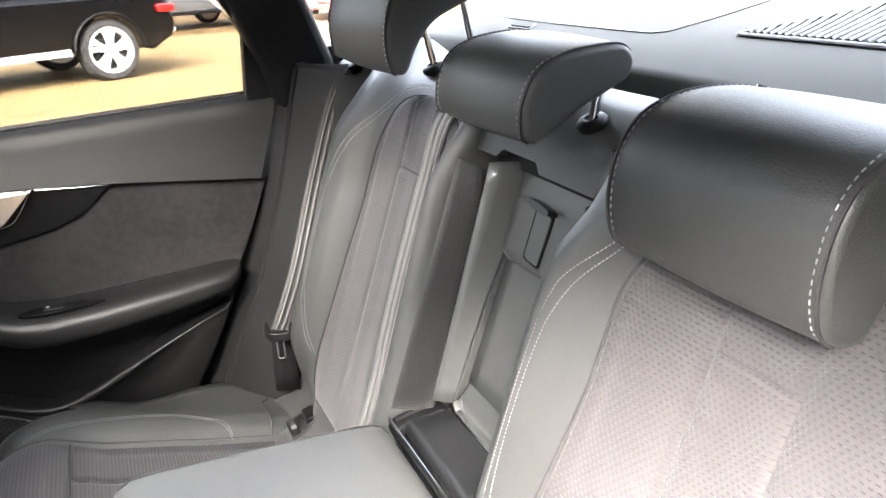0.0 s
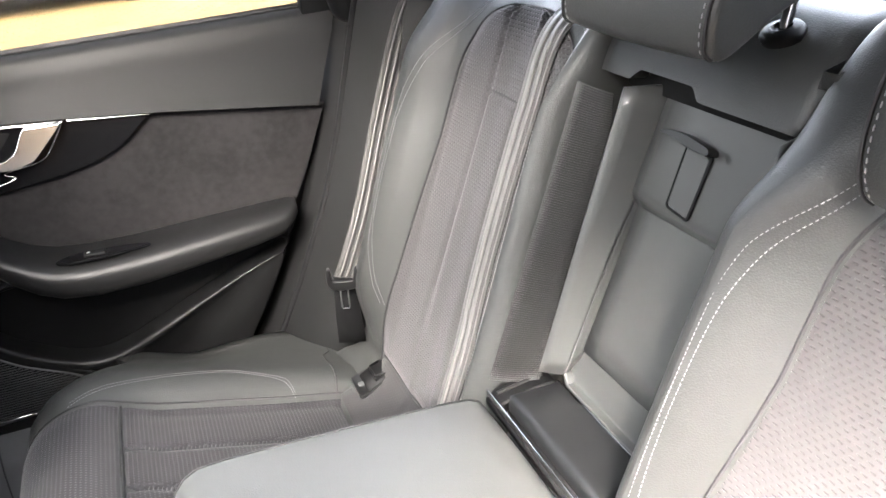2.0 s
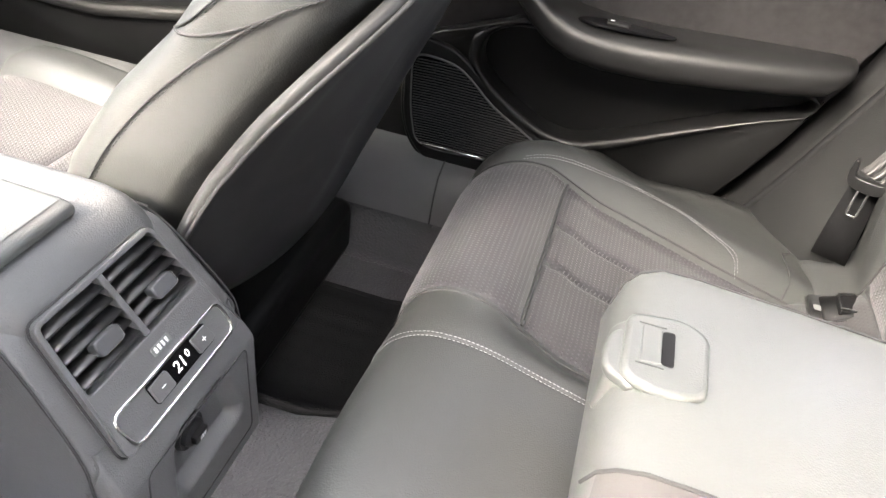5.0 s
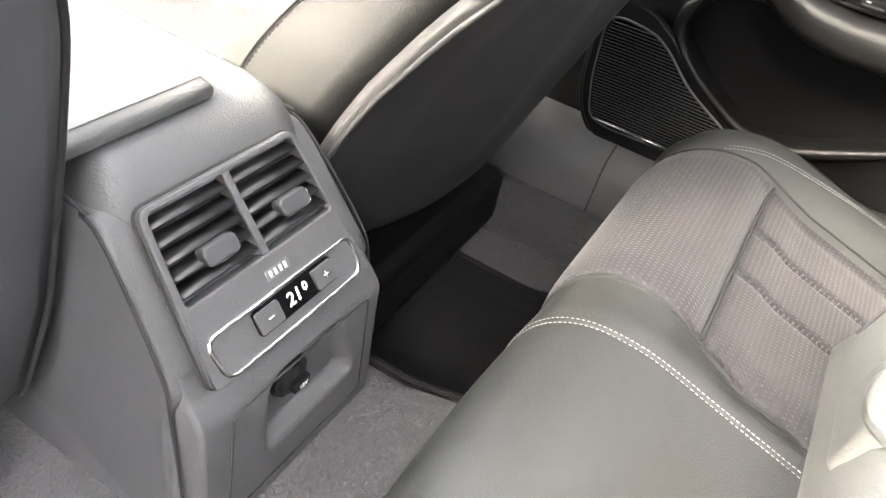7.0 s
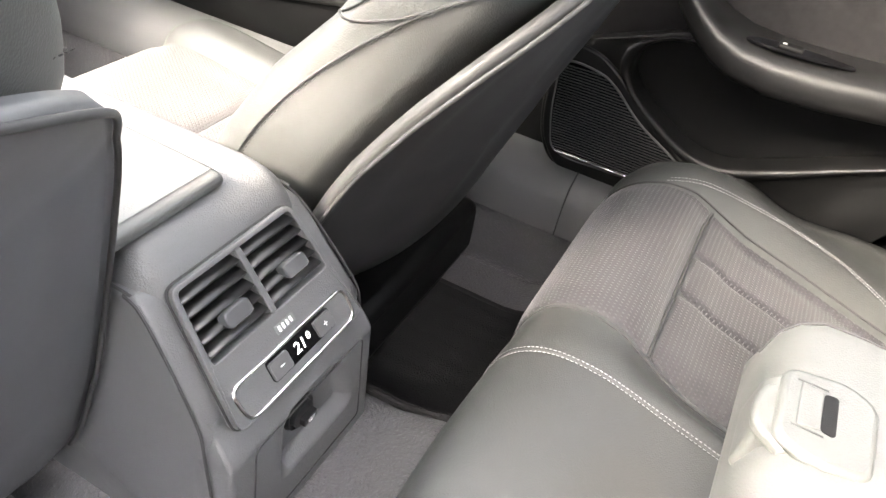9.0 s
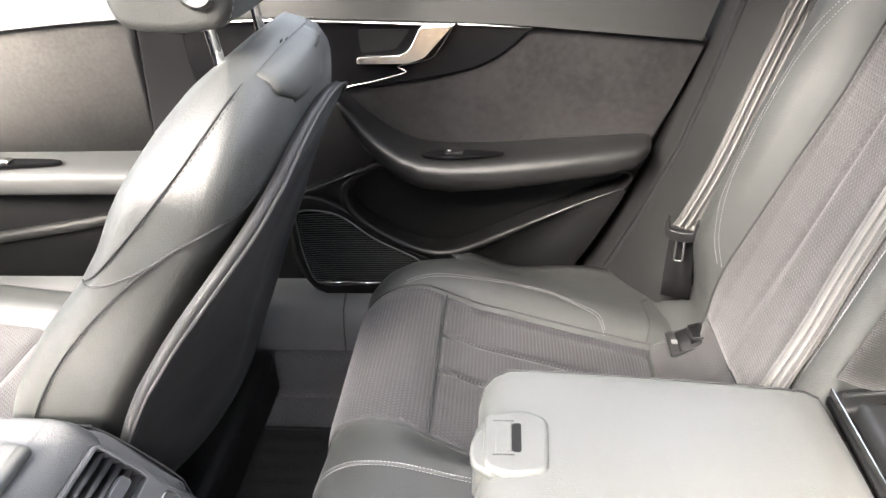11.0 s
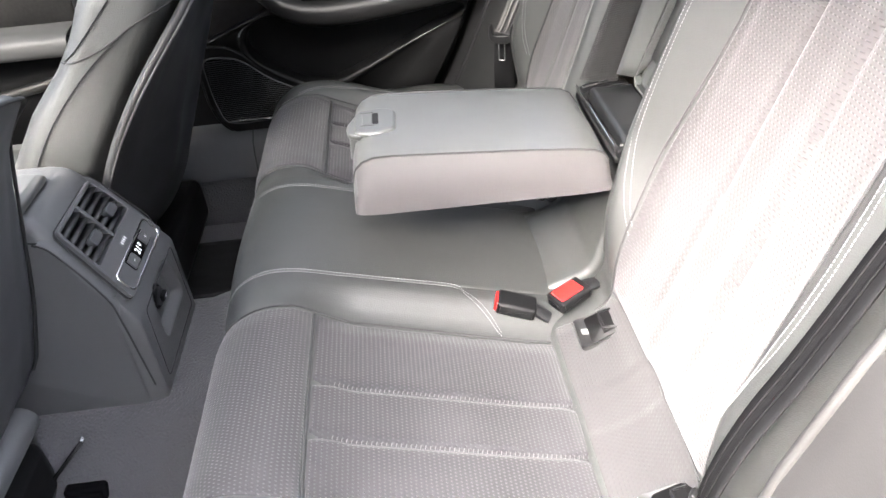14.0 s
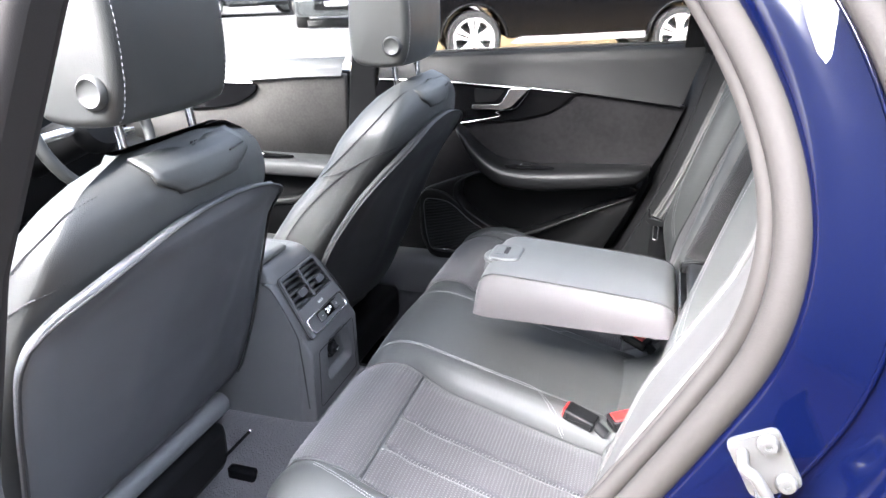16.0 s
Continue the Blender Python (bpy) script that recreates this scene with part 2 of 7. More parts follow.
def curve(points, n=8, closed=False):
    """A smooth line through the points."""
    p = [Vector(q) for q in points]
    out = []
    count = len(p) if closed else len(p) - 1
    for i in range(count):
        a, b = p[i], p[(i + 1) % len(p)]
        a0 = p[i - 1] if closed or i > 0 else a * 2 - b
        b1 = p[(i + 2) % len(p)] if closed or i + 2 < len(p) else b * 2 - a
        for k in range(n):
            t = k / n
            out.append(0.5 * ((2 * a) + (b - a0) * t + (2 * a0 - 5 * a + 4 * b - b1) * t * t + (3 * a - a0 - 3 * b + b1) * t ** 3))
    if not closed:
        out.append(p[-1])
    return out


def even(points, step):
    """The line cut again into even steps."""
    out, left = [points[0].copy()], step
    for a, b in zip(points, points[1:]):
        d = (b - a).length
        while left <= d and d > 0:
            out.append(a.lerp(b, left / d))
            left += step
        left -= d
    return out


class Section:
    """A line in the x, z plane, with its length and its outward normal."""

    def __init__(self, pts, flip=False):
        p = curve([(x, 0, z) for x, z in pts], 10)
        self.p, self.s = p, [0.0]
        for a, b in zip(p, p[1:]):
            self.s.append(self.s[-1] + (b - a).length)
        self.length, self.sign = self.s[-1], -1 if flip else 1

    def at(self, s):
        i = min(max(int(np.searchsorted(self.s, s)) - 1, 0), len(self.p) - 2)
        t = (s - self.s[i]) / max(1e-9, self.s[i + 1] - self.s[i])
        d0 = (self.p[min(i + 2, len(self.p) - 1)] - self.p[max(i - 1, 0)]).normalized()
        n = Vector((-d0.z, 0, d0.x)) * self.sign
        return self.p[i].lerp(self.p[i + 1], t), n

    def find_z(self, z, rising=True):
        best = min(range(len(self.p)), key=lambda i: abs(self.p[i].z - z))
        return self.s[best]

    def find_x(self, x, hi=99):
        best = min((i for i in range(len(self.p)) if self.s[i] <= hi), key=lambda i: abs(self.p[i].x - x))
        return self.s[best]


def sheet(fn, us, vs, uv=None, close=False):
    """A grid of faces through fn(u, v), with its map in metres."""
    bm = bmesh.new()
    lay = bm.loops.layers.uv.new("UVMap")
    rows = [[bm.verts.new(fn(u, v)) for u in us] for v in vs]
    for j in range(len(vs) - 1):
        for i in range(len(us) - 1 + (1 if close else 0)):
            k = (i + 1) % len(us)
            try:
                f = bm.faces.new((rows[j][i], rows[j][k], rows[j + 1][k], rows[j + 1][i]))
            except ValueError:
                continue
            for lp, (a, b) in zip(f.loops, ((i, j), (i + 1, j), (i + 1, j + 1), (i, j + 1))):
                uu = us[a] if a < len(us) else us[0]
                lp[lay].uv = uv(uu, vs[b]) if uv else (uu, vs[b])
    return bm


def span(a, b, n, extra=()):
    v = sorted(set([a + (b - a) * i / n for i in range(n + 1)] + [e for e in extra if a <= e <= b]))
    out = [v[0]]
    for q in v[1:]:
        if q - out[-1] > 0.0006:
            out.append(q)
    return out


def tube_bm(points, radius, sides=8, closed=False, bm=None, squash=1.0, cap=True):
    """A round bar along a line; radius may be a list."""
    bm = bm or bmesh.new()
    n = len(points)
    rings = []
    up = None
    for i, p in enumerate(points):
        a = points[i - 1] if i or closed else p
        b = points[(i + 1) % n] if i < n - 1 or closed else p
        d = (b - a).normalized()
        if up is None:
            up = Vector((0, 0, 1)) if abs(d.z) < 0.9 else Vector((1, 0, 0))
        side = d.cross(up).normalized()
        up = side.cross(d).normalized()
        r = radius[i] if isinstance(radius, (list, tuple)) else radius
        rings.append([bm.verts.new(p + (side * math.cos(q) + up * math.sin(q) * squash) * r) for q in [math.tau * k / sides for k in range(sides)]])
    for i in range(n - (0 if closed else 1)):
        A, B = rings[i], rings[(i + 1) % n]
        for k in range(sides):
            bm.faces.new((A[k], A[(k + 1) % sides], B[(k + 1) % sides], B[k]))
    if cap and not closed:
        bm.faces.new(rings[0][::-1])
        bm.faces.new(rings[-1])
    return bm


def dashes_bm(points, long=0.0026, gap=0.0016, radius=0.00040, slant=None):
    """A row of stitches along a line: short thick threads, each its own piece."""
    bm = bmesh.new()
    fine = even(points, (long + gap) / 4)
    i = 0
    while i + 3 < len(fine):
        a, b = fine[i], fine[i + 3]
        d = (b - a).normalized()
        a, b = a.copy(), a + d * long
        tube_bm([a, a.lerp(b, 0.25), a.lerp(b, 0.75), b], [radius * 0.6, radius, radius, radius * 0.6], 5, bm=bm)
        i += 4
    return bm


def prism_bm(outline, depth, axis="y", at=0.0, bulge=None):
    """A flat outline in two axes, given thickness along the third."""
    def place(a, b, c):
        return {"y": (a, c, b), "x": (c, a, b), "z": (a, b, c)}[axis]
    bm = bmesh.new()
    lo = [bm.verts.new(place(a, b, at)) for a, b in outline]
    hi = [bm.verts.new(place(a, b, at + depth)) for a, b in outline]
    n = len(outline)
    bm.faces.new(lo)
    bm.faces.new(hi[::-1])
    for i in range(n):
        bm.faces.new((lo[i], hi[i], hi[(i + 1) % n], lo[(i + 1) % n]))
    return bm


def box_bm(x0, x1, y0, y1, z0, z1, bm=None, m=None):
    bm = bm or bmesh.new()
    v = [bm.verts.new((m @ Vector(p)) if m else p) for p in
         ((x0, y0, z0), (x1, y0, z0), (x1, y1, z0), (x0, y1, z0), (x0, y0, z1), (x1, y0, z1), (x1, y1, z1), (x0, y1, z1))]
    for f in ((0, 3, 2, 1), (4, 5, 6, 7), (0, 1, 5, 4), (1, 2, 6, 5), (2, 3, 7, 6), (3, 0, 4, 7)):
        bm.faces.new([v[i] for i in f])
    return bm


def round_outline(pts, r=0.01, n=5):
    """An outline with its corners rounded."""
    out = []
    p = [Vector((*q, 0)) for q in pts]
    for i in range(len(p)):
        a, b, c = p[i - 1], p[i], p[(i + 1) % len(p)]
        k = min(r, (a - b).length * 0.45, (c - b).length * 0.45)
        s, e = b + (a - b).normalized() * k, b + (c - b).normalized() * k
        for j in range(n + 1):
            t = j / n
            q = s * (1 - t) ** 2 + b * 2 * t * (1 - t) + e * t * t
            out.append((q.x, q.y))
    return out


def smooth_outline(pts, n=6):
    return [(q.x, q.y) for q in curve([(*p, 0) for p in pts], n, True)]


def lathe_bm(profile, sides=24, m=None, cap=True):
    """A turned shape round the z axis: rows of (radius, height)."""
    bm = bmesh.new()
    rings = []
    for r, z in profile:
        rings.append([bm.verts.new(((m or Matrix()) @ Vector((r * math.cos(a), r * math.sin(a), z)))) for a in [math.tau * k / sides for k in range(sides)]])
    for A, B in zip(rings, rings[1:]):
        for k in range(sides):
            bm.faces.new((A[k], A[(k + 1) % sides], B[(k + 1) % sides], B[k]))
    if cap:
        bm.faces.new(rings[0][::-1])
        bm.faces.new(rings[-1])
    return bm


def pad_bm(outline, half, soft=0.025, crown=0.0, m=None, steps=6, dome=0.0):
    """A cushion: a side outline in x, z carried across y, its two ends rounded over."""
    n = len(outline)
    if sum(outline[i - 1][0] * outline[i][1] - outline[i][0] * outline[i - 1][1] for i in range(n)) < 0:
        outline = outline[::-1]
    ys = [(y, ins) for y, ins in ((-half + soft * (1 - math.cos(math.pi / 2 * k / steps)), soft * (1 - math.sin(math.pi / 2 * k / steps))) for k in range(steps + 1))]
    mid = [(-half + soft + (2 * half - 2 * soft) * k / 10, 0.0) for k in range(1, 10)]
    ys = ys + mid + [(-y, i) for y, i in reversed(ys)]
    bm = bmesh.new()
    rings = []
    for y, ins in ys:
        ring = []
        grow = crown * (1 - (y / half) ** 2)
        for i in range(n):
            a, b, c = outline[i - 1], outline[i], outline[(i + 1) % n]
            dx, dz = c[0] - a[0], c[1] - a[1]
            d = math.hypot(dx, dz) or 1
            nx, nz = dz / d, -dx / d
            q = Vector((b[0] - nx * (ins - grow), y, b[1] - nz * (ins - grow)))
            ring.append(bm.verts.new((m or Matrix()) @ q))
        rings.append(ring)
    for A, B in zip(rings, rings[1:]):
        for k in range(n):
            bm.faces.new((A[k], A[(k + 1) % n], B[(k + 1) % n], B[k]))
    if not dome:
        bm.faces.new(rings[0][::-1])
        bm.faces.new(rings[-1])
        return bm
    inv = (m or Matrix()).inverted()
    for ring, sgn in ((rings[0], -1), (rings[-1], 1)):
        flat = [inv @ v.co for v in ring]
        mid = sum(flat, Vector()) / n
        last = ring
        for t in (0.75, 0.5, 0.25):
            cur = [bm.verts.new((m or Matrix()) @ (mid + (p - mid) * t + Vector((0, sgn * dome * (1 - t * t), 0)))) for p in flat]
            for k in range(n):
                bm.faces.new((last[k], last[(k + 1) % n], cur[(k + 1) % n], cur[k]))
            last = cur
        tip = bm.verts.new((m or Matrix()) @ (mid + Vector((0, sgn * dome, 0))))
        for k in range(n):
            bm.faces.new((last[k], last[(k + 1) % n], tip))
    return bm


def loaf_bm(profile, half, soft, base, at=0.0, tuck=0.02):
    """A long rounded form: a profile in x, z over a base height, rounded down at both ends of its width."""
    x_end = max(p[0] for p in profile)

    def fn(y, k):
        t = min(1.0, max(0.0, (abs(y) - (half - soft)) / soft))
        f = math.sqrt(max(0.0, 1 - t * t))
        x, z = profile[k]
        return Vector((x - tuck * (1 - f) * sm(x_end - 0.08, x_end, x), at + y, base + (z - base) * f))
    ys_ = span(-half, half, 16, [sgn * (half - soft * (1 - math.sin(math.pi / 2 * q / 8))) for q in range(9) for sgn in (-1, 1)])
    return sheet(fn, ys_, list(range(len(profile))))


def add(name, bm, mat, parent, label="", **k):
    """A part built in place, under a thing or one of its parts."""
    ob = part(name, bm, mat, parent, label, **k)
    if parent.parent is None:
        ob.matrix_parent_inverse = Matrix.Translation(-parent.location)
    return ob


def pane_material(name, tint):
    """Tinted window glass: light passes through it, with a clear reflection."""
    m = bpy.data.materials.new(name)
    m.use_nodes = True
    t = m.node_tree
    t.nodes.remove(t.nodes["Principled BSDF"])
    a, g, mix, f = (t.nodes.new("ShaderNodeBsdf" + k) if k in ("Transparent", "Glossy") else t.nodes.new("ShaderNode" + k) for k in ("Transparent", "Glossy", "MixShader", "Fresnel"))
    a.inputs["Color"].default_value = (*tint, 1)
    g.inputs["Roughness"].default_value = 0.01
    f.inputs["IOR"].default_value = 1.13
    t.links.new(f.outputs[0], mix.inputs[0])
    t.links.new(a.outputs[0], mix.inputs[1])
    t.links.new(g.outputs[0], mix.inputs[2])
    t.links.new(mix.outputs[0], t.nodes["Material Output"].inputs["Surface"])
    return m


PANE = pane_material("tinted_pane", (0.38, 0.38, 0.375))
# Tint of the added roof opening; sets how much light falls from above.
ADDED_ROOF_PANE = pane_material("added_roof_glass", (0.22, 0.223, 0.22))
SCREEN_PANE = pane_material("screen_glass", (0.85, 0.86, 0.85))
# Windscreen tint darkened evenly to cut the light from ahead.
FRONT_PANE = pane_material("darkened_screen_glass", (0.30, 0.305, 0.30))

# ---- rear bench: cushion ----
SEAT = Section([(0.67, 0.455), (0.60, 0.512), (0.45, 0.556), (0.30, 0.598), (0.225, 0.617), (0.175, 0.610), (0.143, 0.578), (0.130, 0.52), (0.136, 0.43), (0.150, 0.34)], flip=True)
X_SEAM = 0.262


def cushion_h(w, x, front):
    """How far the cushion's cover lies above its middle section."""
    deep = lin([(0.20, 0.003), (0.235, 0.005), (0.262, 0.014), (0.31, 0.027), (0.52, 0.032), (0.60, 0.030)], x)
    if front:
        deep = 0.003
    dip = sm(0.122, 0.168, w) * (1 - sm(0.43, 0.475, w))
    edge = -0.062 * sm(0.485, 0.64, w) ** 1.3 * (1 - 0.8 * sm(0.30, 0.52, x))
    crown = 0.004 * (1 - (w / 0.11) ** 2) if w < 0.11 else 0
    side = 0.006 * math.exp(-((w - 0.485) / 0.035) ** 2)
    groove = -0.0010 * math.exp(-((w - 0.108) / 0.0016) ** 2)
    return -deep * dip + edge + crown + side + groove


def on_cushion(y, s, lift=0.0):
    p, n = SEAT.at(s)
    w = abs(y - CY)
    h = cushion_h(w, p.x, p.z < 0.57 and p.x < 0.2) + lift
    back = 0.075 * sm(0.40, 0.66, w) ** 1.5 * (1 - sm(0.20, 0.50, p.x))
    return Vector((p.x + n.x * h + back, y, p.z + n.z * h))


def seat_s(x):
    return SEAT.find_x(x, SEAT.find_x(0.14))


bench = thing("rear_seat_cushion", "dark leather rear bench cushion with ribbed cloth inserts", "seat", at=(0.4, CY, 0.3))


W_CUSH = [0.1, 0.1035, 0.1055, 0.107, 0.108, 0.109, 0.1105, 0.1125, 0.118, 0.124, 0.13, 0.14, 0.15, 0.16, 0.168, 0.43, 0.44, 0.45, 0.46, 0.475, 0.5, 0.525, 0.55, 0.575, 0.6, 0.62, 0.64]
ys = sorted([CY + w for w in W_CUSH] + [CY - w for w in W_CUSH] + [CY + 0.02 * k for k in range(-4, 5)] + [CY + sgn * w for sgn in (1, -1) for w in (0.2, 0.25, 0.3, 0.35, 0.4)])
cush = add("cover", sheet(on_cushion, ys, span(0.0, SEAT.length, 70)), LEATHER, bench, solid=0.03)


def insert_edge(s):
    """The cloth insert's inner and outer edge at a place along the cushion."""
    x = SEAT.at(s)[0].x
    fr = s > seat_s(X_SEAM)
    inner = 0.172 + (0.0 if not fr else 0.012 * sm(0, 0.12, s - seat_s(X_SEAM)))
    outer = 0.448 - (0.012 * sm(0.02, 0.12, s - seat_s(X_SEAM)) if fr else 0.0)
    return inner, outer


def cushion_insert(side, s0, s1, mat, name, tucks=(), label=""):
    def fn(u, s):
        a, b = insert_edge(s)
        w = a + (b - a) * u
        tuck = 0.0
        for q in tucks:
            tuck -= 0.0045 * math.exp(-((w - q) / 0.0045) ** 2)
        border = min(u, 1 - u) * (b - a)
        ends = min(s - s0, s1 - s)
        puff = 0.002 + (0.006 if tucks else 0.003) * sm(0, 0.03, border) * sm(0, 0.03, ends)
        drop = -0.005 * (1 - sm(0, 0.005, border)) - 0.005 * (1 - sm(0, 0.005, ends))
        return on_cushion(CY + side * w, s, puff + tuck + drop)
    a, b = insert_edge((s0 + s1) / 2)
    us = span(0, 1, 40, [0.004, 0.01, 0.02, 0.98, 0.99, 0.996] + [(q - a) / (b - a) + d for q in tucks for d in (-0.03, -0.018, -0.009, 0, 0.009, 0.018, 0.03)])
    vs = span(s0, s1, 36, [s0 + 0.002, s0 + 0.004, s1 - 0.002, s1 - 0.004])
    return add(name, sheet(fn, us, vs, uv=lambda u, s: (a + (b - a) * u, s)), mat, bench, label)


for side in (1, -1):
    s_seam, s_back = seat_s(X_SEAM), seat_s(0.575)
    cushion_insert(side, s_back, s_seam, CLOTH_SEAT, "seat_insert", (0.287, 0.362), "grey woven cloth insert with two tucked seams")
    cushion_insert(side, s_seam, SEAT.length - 0.06, CLOTH_ROLL, "front_roll", (), "ribbed grey cloth front roll")
    # twin rows of pale stitching along the middle section and round the outer bolster
    mid = [(0.108, seat_s(x)) for x in (0.43, 0.36, 0.29, 0.24, 0.21)] + [(0.109, seat_s(0.19)), (0.110, seat_s(0.165)), (0.111, seat_s(0.15))] + [(0.112, seat_s(0.15) + d) for d in (0.03, 0.07, 0.11)]
    start = [(0.163, seat_s(0.49)), (0.146, seat_s(0.475)), (0.122, seat_s(0.452))]
    for off in (-0.0027, 0.0027):
        line = curve([(w + off, s, 0) for w, s in start + mid], 8)
        add("stitching", dashes_bm([on_cushion(CY + side * q.x, q.y, 0.0008) for q in line]), THREAD, cush, "pale twin stitching")
    out = [(0.452, seat_s(0.50)), (0.470, seat_s(0.475)), (0.488, seat_s(0.44)), (0.496, seat_s(0.40)), (0.493, seat_s(0.34)), (0.482, seat_s(0.28)), (0.468, seat_s(0.23)), (0.452, seat_s(0.195))]
    for off in (-0.0027, 0.0027):
        line = curve([(w + off, s, 0) for w, s in out], 8)
        add("stitching", dashes_bm([on_cushion(CY + side * q.x, q.y, 0.0008) for q in line]), THREAD, cush, "pale twin stitching")
    # dark seams
    for edge, off in ((0, -0.003), (1, 0.003)):
        way = [s_back + (SEAT.length - 0.07 - s_back) * k / 50 for k in range(51)]
        add("seam", tube_bm([on_cushion(CY + side * (insert_edge(s)[edge] + off), s, 0.0004) for s in way], 0.0013, 5), THREAD_DARK, cush)
    for q in (0.287, 0.362):
        way = [on_cushion(CY + side * q, s_back + (s_seam - s_back) * (0.03 + 0.90 * k / 30), 0.0062) for k in range(31)]
        bm = bmesh.new()
        for a in even(way, 0.0052):
            tube_bm([a + Vector((-0.0006, -0.0022, 0)), a + Vector((0, 0, 0.0010)), a + Vector((0.0006, 0.0022, 0))], 0.0005, 5, bm=bm)
        add("tuck_stitching", bm, THREAD_CLOTH, cush, "grey cross stitches along a tuck")
    add("seam", tube_bm([on_cushion(CY + side * (0.175 + 0.27 * k / 24), seat_s(X_SEAM), 0.001) for k in range(25)], 0.0015, 5), THREAD_DARK, cush)
    add("seam", tube_bm([on_cushion(CY + side * (0.452 + 0.15 * k / 10), seat_s(0.555 + 0.002 * k), 0.0004) for k in range(11)], 0.0012, 5), THREAD_DARK, cush)

# ---- rear backrest ----
BACK = Section([(0.545, 0.47), (0.560, 0.505), (0.60, 0.520), (0.634, 0.546), (0.652, 0.60), (0.685, 0.70), (0.750, 0.90), (0.790, 1.02), (0.810, 1.072), (0.842, 1.112), (0.870, 1.124), (0.892, 1.126), (0.903, 1.119), (0.908, 1.100)], flip=False)
H_IN = [(0.094, -0.10), (0.0955, -0.012), (0.098, 0.008), (0.103, 0.024), (0.112, 0.036), (0.124, 0.043), (0.138, 0.045), (0.150, 0.040), (0.162, 0.025), (0.175, 0.009), (0.190, 0.002), (0.31, -0.006), (0.42, 0.002), (0.445, 0.018), (0.465, 0.040), (0.485, 0.054), (0.505, 0.056), (0.525, 0.048), (0.542, 0.028), (0.553, 0.004), (0.560, -0.02), (0.562, -0.08)]


def back_h(w, p):
    h = lin(H_IN, w)
    if h > -0.004:
        f = sm(0.53, 0.67, p.z) * (1 - 0.75 * sm(0.98, 1.10, p.z))
        return h * f
    return h * (0.4 + 0.6 * sm(0.53, 0.6, p.z))


def back_w(side, w, z):
    """The inner bolsters differ: the driver-side one ends further from the middle, the other reaches over it."""
    if side > 0:
        edge = lin([(0.60, 0.112), (0.736, 0.118), (1.047, 0.149), (1.13, 0.152)], z)
        return w if w > 0.19 else edge + (w - 0.094) / 0.096 * (0.19 - edge)
    near = lin([(0.094, 0.082), (0.145, 0.112), (0.172, 0.156), (0.26, 0.26)], w) if w < 0.26 else w
    return w + (near - w) * sm(0.64, 0.76, z) * (1 - sm(0.97, 1.06, z))


def on_back(side, w, s, lift=0.0):
    p, n = BACK.at(s)
    h = back_h(w, p) + lift
    return Vector((p.x + n.x * h, CY + side * back_w(side, w, p.z), p.z + n.z * h))


def back_s(z):
    return BACK.find_z(z)


S_FOLD = BACK.find_x(0.640)


def arch(s):
    """Half the width of the cloth insert, narrowing to a round arch at the top."""
    z = BACK.at(s)[0].z
    t = max(0.0, min(1.0, (z - 0.88) / (1.082 - 0.88)))
    base = lin([(0.50, 0.150), (0.56, 0.150), (0.64, 0.143), (0.72, 0.138), (0.82, 0.132), (0.9, 0.126)], z)
    return base * math.sqrt(max(0.0, 1 - t ** 7))


W_MID = 0.304
PLEAT = (0.268, 0.346)
backs = {}


def flank_x(z):
    """Where the cloth flank meets the plastic recess."""
    return lin([(0.70, 0.692), (0.772, 0.713), (1.005, 0.779), (1.08, 0.800)], z)


